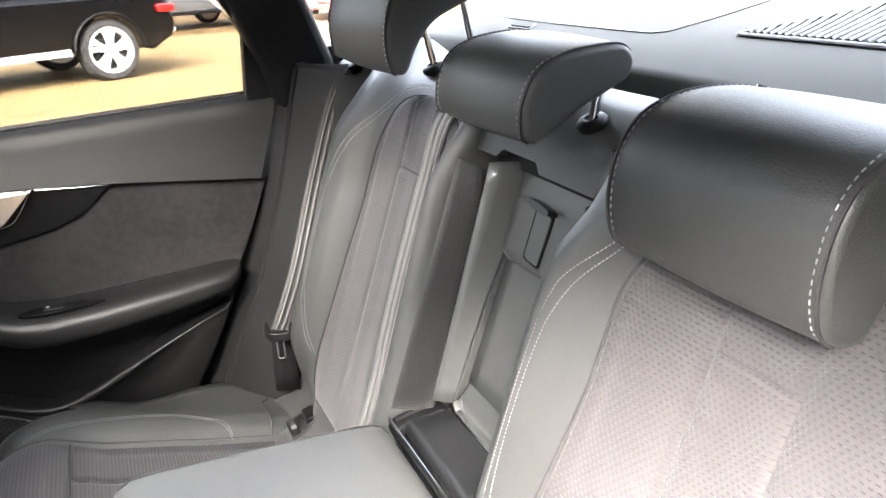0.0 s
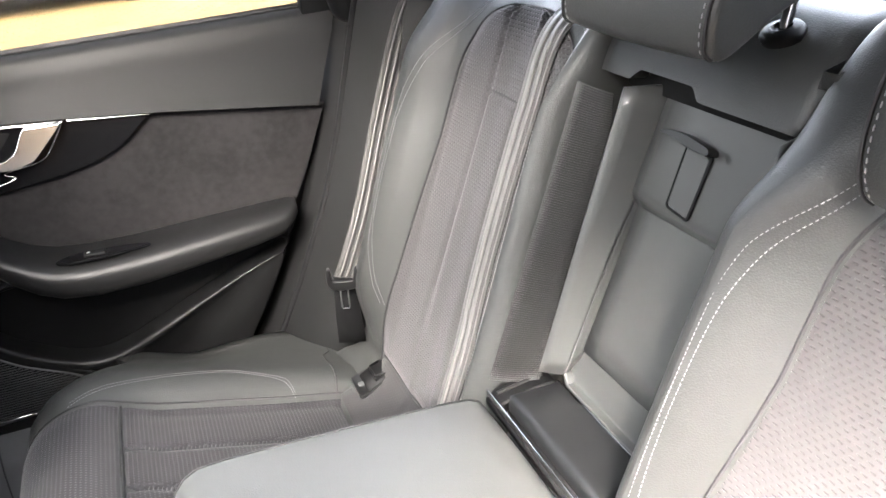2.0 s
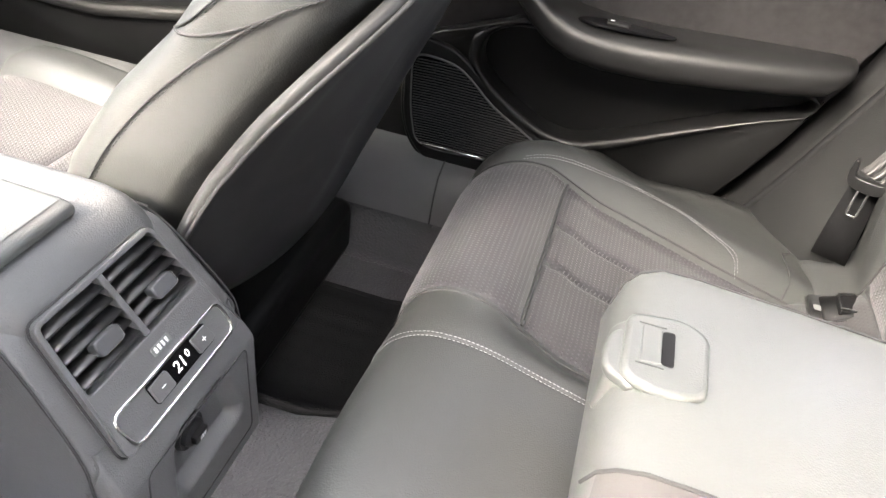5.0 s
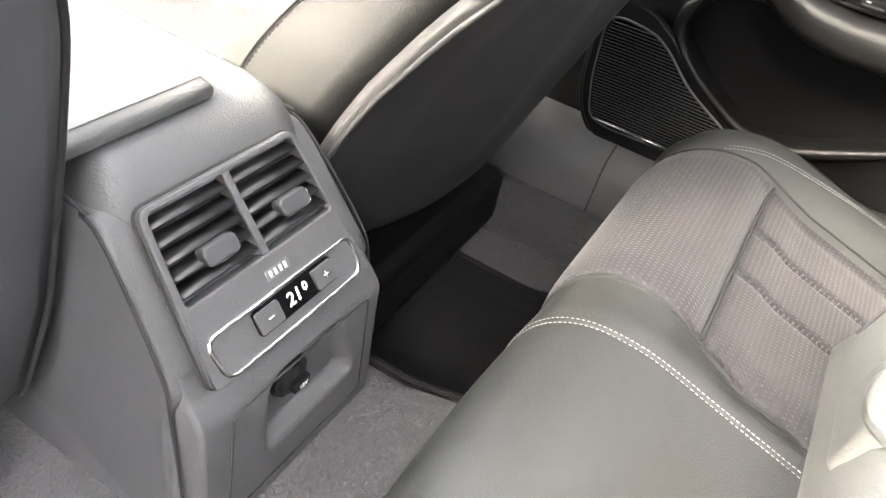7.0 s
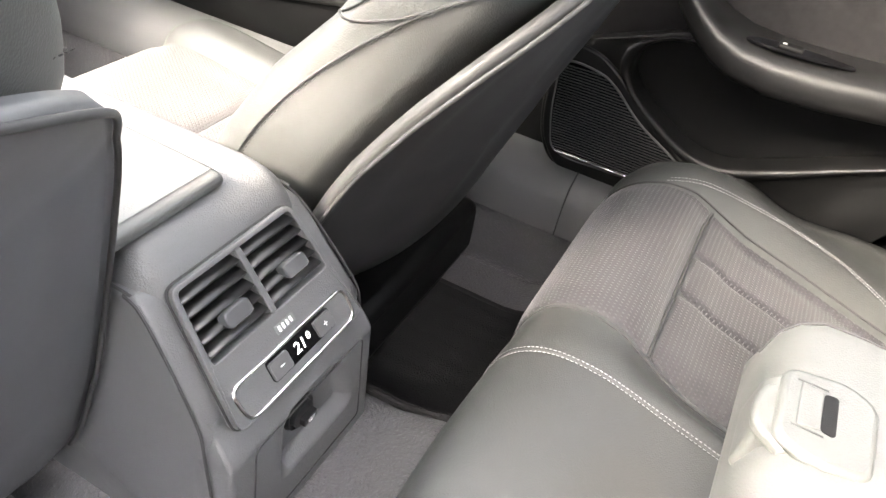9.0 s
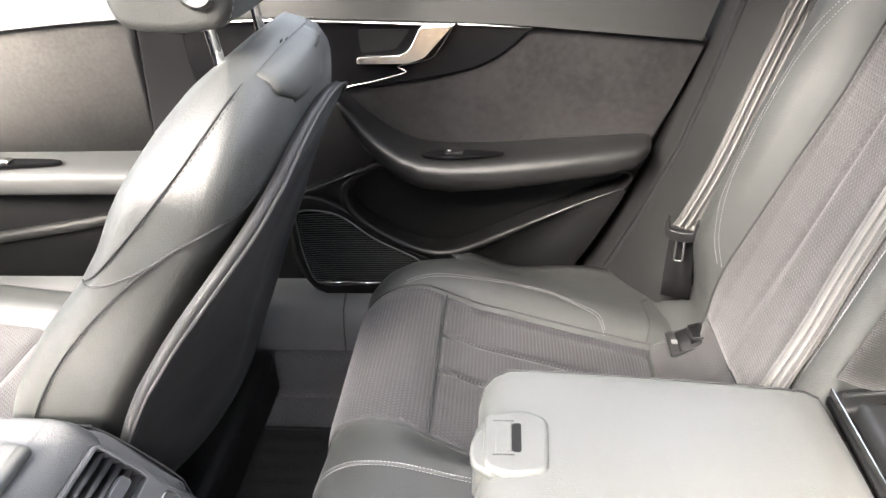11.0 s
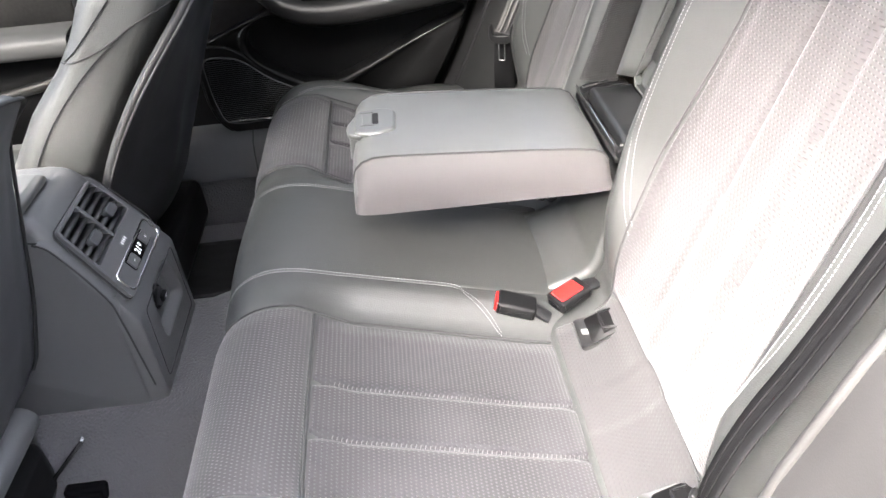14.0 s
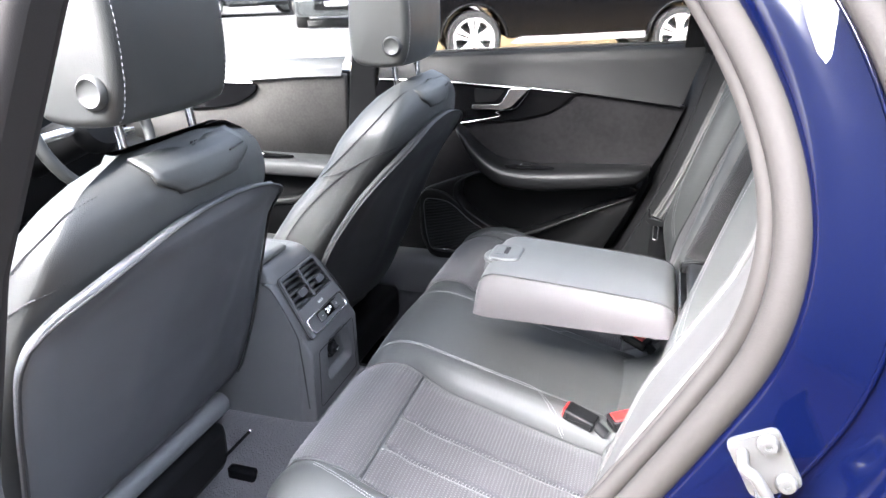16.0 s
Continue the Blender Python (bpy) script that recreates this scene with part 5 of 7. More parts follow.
for k in range(34):
    y = -0.006 - 0.0092 * k
    xs_ = sorted(xa + (xb - xa) * (y - ya) / (yb - ya) for (xa, ya), (xb, yb) in zip(GRILLE, GRILLE[1:] + GRILLE[:1]) if (ya - y) * (yb - y) < 0)
    if len(xs_) > 1 and xs_[-1] - xs_[0] > 0.016:
        add("slat", tube_bm([on_shelf(xs_[0] + 0.004 + (xs_[-1] - xs_[0] - 0.008) * q / 4, y + 0.012 * (q / 4) ** 2, 0.0035) for q in range(5)], 0.0024, 5), PLASTIC_HARD, gril)
# The gap's shade is a near-black sheet between backrests and shelf.
shell("shelf_lip", sheet(lambda y, k: Vector(((0.885, 0.905, 0.916)[k], y, (1.098, 1.096, 1.096)[k])), span(-0.62, 0.64, 12), [0, 1, 2]), BACK_SHELL, "dark sheet for the shade in the gap behind the rear backrests", solid=0.004, category="gap")
tab = thing("tether_cover", "small grey tether cover on the parcel shelf", "cover", at=(1.0, 0.39, shelf_z(1.0)))
for lift, grow, mat, word in ((0.0, 0.0, PLASTIC_HARD, "rim"), (0.0022, -0.004, SHELF, "flap")):
    bm = prism_bm(round_outline([(0.990 - grow, 0.354 - grow), (1.015 + grow, 0.366 - grow), (1.010 + grow, 0.434 + grow), (0.990 - grow, 0.416 + grow)], 0.007), 0.0022, "z", 0.0)
    bm.transform(Matrix.Translation((0.9, 0, shelf_z(0.9) + lift)) @ Matrix.Rotation(-math.atan(0.26), 4, "Y") @ Matrix.Translation((-0.9 + 0.004, 0, 0)))
    add(word, bm, mat, tab)

# ---- near side of the body: seal, painted jamb, striker ----
EDGE = curve([(0.30, 0, 1.372), (0.45, 0, 1.345), (0.555, 0, 1.285), (0.618, 0, 1.205), (0.655, 0, 1.143), (0.671, 0, 1.082), (0.664, 0, 1.02), (0.638, 0, 0.962), (0.590, 0, 0.876), (0.535, 0, 0.78), (0.485, 0, 0.66), (0.455, 0, 0.55), (0.43, 0, 0.46), (0.36, 0, 0.415), (0.2, 0, 0.405), (-0.02, 0, 0.405)], 6)


def edge_y(z):
    return -0.735 + 0.20 * sm(1.02, 1.42, z)


def edge_frame(i):
    a, b = EDGE[max(0, i - 1)], EDGE[min(len(EDGE) - 1, i + 1)]
    d = (b - a).normalized()
    return EDGE[i], Vector((-d.z, 0, d.x))


def body_row(i, off, y):
    p, n = edge_frame(i)
    return Vector((p.x + n.x * off, y + edge_y(p.z) + 0.735, p.z + n.z * off))


seal = thing("door_seal", "grey-brown rubber door seal round the open rear doorway", "door seal", kind="structure", at=(0.6, -0.735, 0.42))
idx = list(range(len(EDGE)))
add("bulb", tube_bm([body_row(i, 0.004, -0.745) for i in idx], 0.011, 10), RUBBER, seal)
add("lip", tube_bm([body_row(i, -0.007, -0.728) for i in idx], 0.007, 8), RUBBER, seal)
add("flap", sheet(lambda i, k: body_row(i, (-0.010, -0.004, 0.006)[k], (-0.722, -0.70, -0.68)[k]), idx, [0, 1, 2]), RUBBER, seal, solid=0.003)
add("ribbed_edge", dashes_bm([body_row(i, 0.0165, -0.7535) for i in idx], 0.0042, 0.0026, 0.0038), SIDE_TRIM, seal, "ribbed outer edge of the seal")
JAMB = [(0.008, -0.748), (0.014, -0.758), (0.030, -0.765), (0.055, -0.772), (0.072, -0.785), (0.078, -0.81), (0.082, -0.835), (0.094, -0.852), (0.12, -0.862), (0.16, -0.868), (0.3, -0.868), (0.6, -0.84), (1.0, -0.78)]
shell("wall_left", sheet(lambda i, k: body_row(i, *JAMB[k]) + Vector((0, 0.28 * min(1.0, max(0.0, (JAMB[k][0] - 0.08) / 0.08)) * (EDGE[i].z - 0.86), 0)), idx[:78], list(range(len(JAMB)))), PAINT, "deep blue metallic painted rear quarter and door jamb", solid=0.004, category="car body")
shell("trim_rear_seal", tube_bm([body_row(i, 0.058, -0.790) for i in idx[:26]], 0.009, 8), RUBBER, "grey-brown outer seal strip on the blue body", category="seal")
shell("trim_bead", tube_bm([body_row(i, 0.050, -0.7725) for i in idx[:78]], 0.0016, 8), PAINT, "painted sealant bead along the blue jamb", category="sealant")
stk = thing("door_striker", "zinc-plated steel door striker loop bolted to the blue jamb", "striker", at=(0.655, -0.775, 0.93))
SM = Matrix.Translation((0.668, -0.795, 0.975)) @ Matrix.Rotation(radians(-28), 4, "Y") @ Matrix.Scale(0.62, 4)
q = add("plate", prism_bm(round_outline([(-0.022, -0.030), (0.022, -0.030), (0.022, 0.030), (-0.022, 0.030)], 0.008), 0.006, "y", 0.0), STEEL, stk, bevel=0.001)
q.matrix_basis = SM
q = add("loop", tube_bm(curve([(-0.012, 0.0, 0.016), (-0.012, -0.022, 0.016), (-0.006, -0.030, 0.012), (-0.004, -0.030, -0.012), (-0.010, -0.022, -0.016), (-0.010, 0.0, -0.016)], 5), 0.005, 10), STEEL, stk)
q.matrix_basis = SM
for dz in (-0.02, 0.02):
    q = add("bolt", lathe_bm([(0.009, 0), (0.009, 0.004), (0.007, 0.007), (0.003, 0.007), (0.003, 0.004)], 12, Matrix.Translation((0.010, -0.001, dz)) @ Matrix.Rotation(radians(90), 4, "X")), STEEL, stk)
    q.matrix_basis = SM
# inner trim behind the near backrest and pillar
slab("pillar_c_near", [(0.62, 0.84, -0.70, 0.90), (0.700, 0.90, -0.695, 1.10), (0.665, 0.93, -0.665, 1.20), (0.54, 0.97, -0.60, 1.31), (0.42, 1.0, -0.545, 1.40)], -0.04, PLASTIC_MID, "grey rear pillar trim on the near side", "pillar")
slab("pillar_b_near", [(-0.12, 0.03, -0.73, 0.40), (-0.06, 0.045, -0.745, 0.74), (0.0, 0.125, -0.735, 1.0), (0.06, 0.19, -0.69, 1.2), (0.10, 0.24, -0.60, 1.37)], -0.06, RUBBER, "grey-brown seal and trim of the near centre pillar", "pillar", 0.015)
slab("pillar_b_near_trim", [(-0.16, -0.03, -0.70, 0.40), (-0.12, 0.0, -0.70, 0.74), (-0.08, 0.07, -0.70, 1.0), (-0.02, 0.13, -0.66, 1.2), (0.02, 0.18, -0.58, 1.37)], -0.03, PLASTIC_MID, "grey inner trim of the near centre pillar", "pillar", 0.012)
slab("roof_rail_far", [(-1.0, -0.95, 0.62, 1.20), (-0.98, -0.92, 0.60, 1.26)], 0.05, PLASTIC, "dark windscreen pillar on the far side", "pillar")
for side in (1, -1):
    rail = [Vector((x, CY + side * y, z)) for x, y, z in ((-1.6, 0.70, 0.97), (-1.1, 0.64, 1.22), (-0.7, 0.59, 1.33), (-0.2, 0.575, 1.375), (0.4, 0.575, 1.37), (0.8, 0.58, 1.33), (1.15, 0.60, 1.24), (1.6, 0.64, 1.13))]
    shell("roof_rail", tube_bm(curve(rail, 6), 0.03, 10), HEADLINER if side > 0 else PLASTIC_MID, "roof rail and windscreen pillar trim", category="pillar")
dash = thing("dashboard", "black dashboard with instrument hood and silver trim strip", "dashboard", at=(-1.3, CY, 0.3))
dash_o = round_outline([(-1.75, 0.60), (-1.10, 0.56), (-1.02, 0.66), (-0.99, 0.78), (-1.02, 0.87), (-1.12, 0.905), (-1.75, 0.93)], 0.04)
add("body", prism_bm(dash_o, 1.40, "y", CY - 0.70), PLASTIC, dash, bevel=0.01)
add("instrument_hood", pad_bm(smooth_outline([(-1.22, 0.88), (-1.00, 0.895), (-0.985, 0.915), (-1.02, 0.945), (-1.16, 0.95)], 5), 0.20, 0.03, 0.0, Matrix.Translation((0, 0.36, 0))), PLASTIC, dash)
add("lower_panel", box_bm(-1.75, -1.16, CY - 0.69, CY + 0.69, 0.29, 0.60), BACK_SHELL, dash, bevel=0.02)
add("centre_stack", box_bm(-1.20, -0.95, CY - 0.12, CY + 0.12, 0.40, 0.80), GLOSS, dash, "gloss black centre stack", bevel=0.02)
add("trim_strip", tube_bm([Vector((-0.992, CY + 0.68 * k / 8, 0.765)) for k in range(-8, 9)], 0.008, 8), SILVER_TRIM, dash, "thin silver trim strip")
for yy in (-0.60, -0.06, 0.09, 0.60):
    add("air_vent", box_bm(-0.995, -0.975, CY + yy - 0.055, CY + yy + 0.055, 0.79, 0.84), GLOSS, dash, bevel=0.008)
shell("wall_front", box_bm(-1.9, -1.75, -0.8, 0.82, 0.2, 0.9), PLASTIC, "bulkhead behind the dashboard", category="bulkhead")
shell("wall_rear", box_bm(1.62, 1.70, -0.8, 0.82, 0.3, 1.24), PLASTIC, "body behind the parcel shelf", category="car body")
shell("underbody", box_bm(-1.8, 1.65, -0.72, 0.74, 0.20, 0.245), PLASTIC, "underside of the car", category="underbody")
# front and rear screens
for name, far_x, far_z, top_x, top_z, glass, words in (("window_rear", 1.62, 1.25, 1.0, 1.405, SCREEN_PANE, "sloping rear screen glass"), ("window_front", -1.60, 0.96, -0.62, 1.39, FRONT_PANE, "raked windscreen glass")):
    pane_ob = shell(name, sheet(lambda u, v: Vector((far_x + (top_x - far_x) * v, CY + u * (0.62 - 0.08 * v), far_z + (top_z - far_z) * v + 0.03 * math.sin(math.pi * v))), span(-1, 1, 6), span(0, 1, 8)), glass, words, category="window")
    pane_ob.visible_shadow = name == "window_front"
# near front seat area: door sill closed by the front door
shell("wall_left_front", box_bm(-1.5, -0.12, -0.84, -0.76, 0.40, 0.96), PAINT, "deep blue front door of the near side", category="door", bevel=0.02)
shell("window_3", prism_bm([(-1.30, 0.955), (-0.22, 0.965), (-0.12, 1.36), (-0.75, 1.38)], 0.004, "y", -0.78), PANE, "tinted front side window of the near side", category="window")

# ---- ground and parked cars ----
paving = material("block_paving", (0.170, 0.119, 0.054), 0.85, grain=0.5, size=60, wear=0.25, bump=0.3, spec=0.2)
pt = paving.node_tree
isl, oin = pt.nodes.new("ShaderNodeNewGeometry"), pt.nodes.new("ShaderNodeObjectInfo")
tone = pt.nodes.new("ShaderNodeMath")
tone.operation = "ADD"
pt.links.new(isl.outputs["Random Per Island"], tone.inputs[0])
pt.links.new(oin.outputs["Random"], tone.inputs[1])
spread = pt.nodes.new("ShaderNodeMapRange")
spread.inputs[2].default_value = 2.0
spread.inputs[3].default_value, spread.inputs[4].default_value = 0.72, 1.30
pt.links.new(tone.outputs[0], spread.inputs[0])
hue = pt.nodes.new("ShaderNodeHueSaturation")
pb = pt.nodes["Principled BSDF"]
pt.links.new(pb.inputs["Base Color"].links[0].from_socket, hue.inputs["Color"])
pt.links.new(spread.outputs[0], hue.inputs["Value"])
pt.links.new(hue.outputs["Color"], pb.inputs["Base Color"])
# Unseen wall, added to hold back sky light from the open doorway.
shell("wall_building", box_bm(-16, 18, -5.6, -5.0, -0.01, 4.2), material("grey_plaster", (0.20, 0.20, 0.20), 0.85, grain=0.4, size=30, wear=0.2, bump=0.3), "unseen plain grey wall added to block low sky on the near side", category="wall")
sand = material("joint_sand", (0.075, 0.049, 0.023), 0.95, grain=0.6, size=40, wear=0.3, bump=0.4, spec=0.1)
road_mat = material("pale_concrete", (0.20, 0.20, 0.195), 0.9, grain=0.5, size=30, wear=0.12, bump=0.3, spec=0.2)
shell("road", box_bm(-60, -3.7, 3.0, 70, -0.05, 0.004), road_mat, "pale concrete roadway beside the block paving", category="road")
ground = shell("ground", sheet(lambda x, y: Vector((x, y, -0.006)), [-200, -60, -20, -8, -3, 0, 3, 8, 20, 60, 200], [-200, -60, -20, -8, -3, 0, 3, 8, 20, 60, 200]), sand, "ochre block paving of a car park", category="paving")


def wheel(parent, x, y, r, w, mat=ALLOY, spokes=5):
    m = Matrix.Translation((x, y, r)) @ Matrix.Rotation(radians(-90 if w > 0 else 90), 4, "X")
    w = abs(w)
    tyre = add("tyre", lathe_bm([(r * 0.74, -w / 2), (r * 0.93, -w / 2), (r, -w / 2 * 0.7), (r, w / 2 * 0.7), (r * 0.93, w / 2), (r * 0.75, w / 2)], 36, m, False), TYRE, parent)
    add("rim", lathe_bm([(r * 0.72, -w / 2 * 0.9), (r * 0.76, w / 2 * 1.02), (r * 0.69, w / 2 * 1.03), (r * 0.66, w / 2 * 0.5), (r * 0.60, 0.0)], 36, m), mat, tyre)
    # Dark disc draws the shade seen between the spokes.
    add("dish", lathe_bm([(r * 0.66, w * 0.10), (r * 0.66, w * 0.14), (r * 0.02, w * 0.16)], 24, m), TYRE, tyre, "dark disc for the shade behind the spokes")
    for k in range(spokes):
        bm = bmesh.new()
        for lean in (-1, 1):
            R = m @ Matrix.Rotation(math.tau * k / spokes + 0.3, 4, "Z")
            pts = [(0.06 * r, lean * 0.01 * r), (0.70 * r, lean * 0.035 * r), (0.68 * r, lean * 0.26 * r), (0.40 * r, lean * 0.15 * r), (0.08 * r, lean * 0.10 * r)]
            lo = [bm.verts.new(R @ Vector((px, py, w * 0.36))) for px, py in pts]
            hi = [bm.verts.new(R @ Vector((px, py * 0.96, w * (0.47 + 0.04 * px / r)))) for px, py in pts]
            bm.faces.new(lo), bm.faces.new(hi[::-1])
            for i in range(5):
                bm.faces.new((lo[i], hi[i], hi[(i + 1) % 5], lo[(i + 1) % 5]))
        add("spoke", bm, mat, tyre, smooth=False)
    add("hub", lathe_bm([(r * 0.16, w * 0.38), (r * 0.16, w * 0.53), (r * 0.05, w * 0.55)], 16, m), mat, tyre)
    return tyre


def parked_car(x, y, turn, paint, label, length=4.5, width=1.85, high=1.6, base=2.76, r=0.36, suv=True):
    """A car that faces -x, built round its middle, then turned and set down."""
    car = thing("parked_car", label, "car", group="parked cars")
    L, W = length / 2, width / 2
    belt = high * (0.60 if suv else 0.62)
    side = [(-L + 0.02, 0.42), (-L - 0.02, 0.58), (-L + 0.02, 0.72), (-L + 0.12, belt - 0.12), (-L + 0.9, belt + 0.02), (0.0, belt + 0.02), (L - 0.35, belt + 0.06), (L - 0.05, belt - 0.02), (L, 0.72), (L + 0.03, 0.61), (L - 0.03, 0.47)]
    low = []
    for cx in (base / 2, -base / 2):
        low += [(cx + (r + 0.07) * math.cos(t), r + (r + 0.07) * math.sin(t)) for t in [math.pi * k / 10 for k in range(11)] if r + (r + 0.07) * math.sin(t) > 0.27]
    outline = side + [(L - 0.32, 0.31)] + low + [(-L + 0.06, 0.28)]
    ys = [(-W, 0.05), (-W + 0.05, 0.0), (W - 0.05, 0.0), (W, 0.05)]
    bm = bmesh.new()
    rings = []
    for yy, ins in ys:
        rings.append([bm.verts.new((px * (1 - ins * 0.25), yy, pz - (ins if pz > belt - 0.05 else 0) * 0.6)) for px, pz in outline])
    n = len(outline)
    for A, B in zip(rings, rings[1:]):
        for k in range(n):
            bm.faces.new((A[k], A[(k + 1) % n], B[(k + 1) % n], B[k]))
    bm.faces.new(rings[0][::-1])
    bm.faces.new(rings[-1])
    body_ob = add("body", bm, paint, car, bevel=0.03)
    g = [(-L + 0.85, belt), (-L + 1.55, high - 0.04), (-0.2, high), (L - 0.9, high - 0.03), (L - 0.30, belt + 0.03)]
    bm = bmesh.new()
    lo = [[bm.verts.new((px, s * (W - 0.06 - 0.22 * max(0, (pz - belt) / (high - belt))), pz)) for px, pz in g] for s in (1, -1)]
    for k in range(len(g)):
        bm.faces.new((lo[0][k], lo[0][(k + 1) % len(g)], lo[1][(k + 1) % len(g)], lo[1][k]))
    bm.faces.new(lo[0]), bm.faces.new(lo[1][::-1])
    add("cabin", bm, DARK_GLASS, car, "dark tinted windows", bevel=0.04)
    add("roof", box_bm(-L + 1.6, L - 0.95, -W + 0.30, W - 0.30, high - 0.03, high + 0.015), paint, car, bevel=0.02)
    for s in (1, -1):
        for cx in (base / 2, -base / 2):
            wheel(car, cx, s * (W - 0.12), r, 0.24 * s)
            arc = [Vector((cx + (r + 0.075) * math.cos(t), s * (W + 0.002), r + (r + 0.075) * math.sin(t))) for t in [math.pi * (0.02 + 0.96 * k / 20) for k in range(21)]]
            add("wheel_arch", tube_bm(arc, 0.035, 6, squash=0.6), PLASTIC, body_ob, "black wheel arch trim")
        add("sill_trim", prism_bm(round_outline([(-base / 2 + r + 0.12, 0.30), (base / 2 - r - 0.12, 0.34), (base / 2 - r - 0.12, 0.42), (-base / 2 + r + 0.25, 0.38)], 0.02), 0.03, "y", s * (W + 0.003) - 0.015), SILVER_TRIM if suv else PLASTIC, body_ob, "silver sill trim")
        add("tail_lamp", box_bm(L - 0.22, L + 0.005, s * (W - 0.10) - 0.16, s * (W - 0.10) + 0.105, belt - 0.20, belt - 0.10), TAIL, body_ob, bevel=0.02)
        add("headlamp", box_bm(-L - 0.004, -L + 0.30, s * (W - 0.12) - 0.22, s * (W - 0.12) + 0.10, 0.68, 0.80), LAMP, body_ob, bevel=0.02)
    add("grille", box_bm(-L - 0.015, -L + 0.05, -0.5, 0.5, 0.42, 0.76), PLASTIC, body_ob, bevel=0.02)
    add("bumper", box_bm(L - 0.10, L + 0.045, -W + 0.06, W - 0.06, 0.50, 0.57), SILVER_TRIM, body_ob, bevel=0.02)
    add("plate", box_bm(-L - 0.024, -L - 0.012, -0.26, 0.26, 0.50, 0.61), PRINT, body_ob)
    car.matrix_basis = Matrix.Translation((x, y, 0)) @ Matrix.Rotation(radians(turn), 4, "Z")
    return car


parked_car(-0.96, 9.72, 22, CAR_BLACK, "black SUV with silver alloy wheels and silver sill trim")
parked_car(2.2, 17.6, 20, CAR_GREY, "dark grey parked car with five-spoke wheels", suv=False, high=1.45, r=0.33)
parked_car(6.6, 18.5, 70, CAR_RED, "bright red parked hatchback in the car park", length=4.1, suv=False, high=1.45, r=0.32, base=2.5)
parked_car(-11.8, 19.3, 44, CAR_SILVER, "silver grey parked hatchback beyond the paving", length=4.3, suv=False, high=1.43, r=0.32, base=2.6)
parked_car(-7.6, 16.35, 116, CAR_SILVER, "silver parked car facing the building", length=4.4, suv=False, high=1.43, r=0.32, base=2.6)

# ---- front seats ----
def ease(t, p):
    return math.copysign(abs(t) ** p, t)


# side view of a front backrest: front line and rear line, x for each height
FRONT = [(0.46, -0.22), (0.52, -0.245), (0.60, -0.245), (0.68, -0.205), (0.76, -0.145), (0.82, -0.085), (0.86, -0.055), (0.90, -0.035), (0.95, 0.005), (0.985, 0.040), (1.005, 0.075)]
REAR = [(0.46, -0.075), (0.52, -0.035), (0.60, 0.000), (0.68, 0.028), (0.76, 0.062), (0.84, 0.097), (0.90, 0.122), (0.95, 0.130), (0.985, 0.122), (1.005, 0.090)]
HALF = [(0.46, 0.235), (0.60, 0.250), (0.72, 0.255), (0.80, 0.250), (0.86, 0.244), (0.92, 0.226), (0.96, 0.195), (0.985, 0.160), (1.005, 0.110)]


SWEEP_FAR = [(0.5, 0.085), (0.64, 0.068), (0.72, 0.050), (0.81, 0.022), (0.89, 0.0)]
SWEEP_NEAR = [(0.5, 0.0), (0.6, 0.012), (0.67, 0.018), (0.72, 0.026), (0.82, 0.042), (0.89, 0.030)]


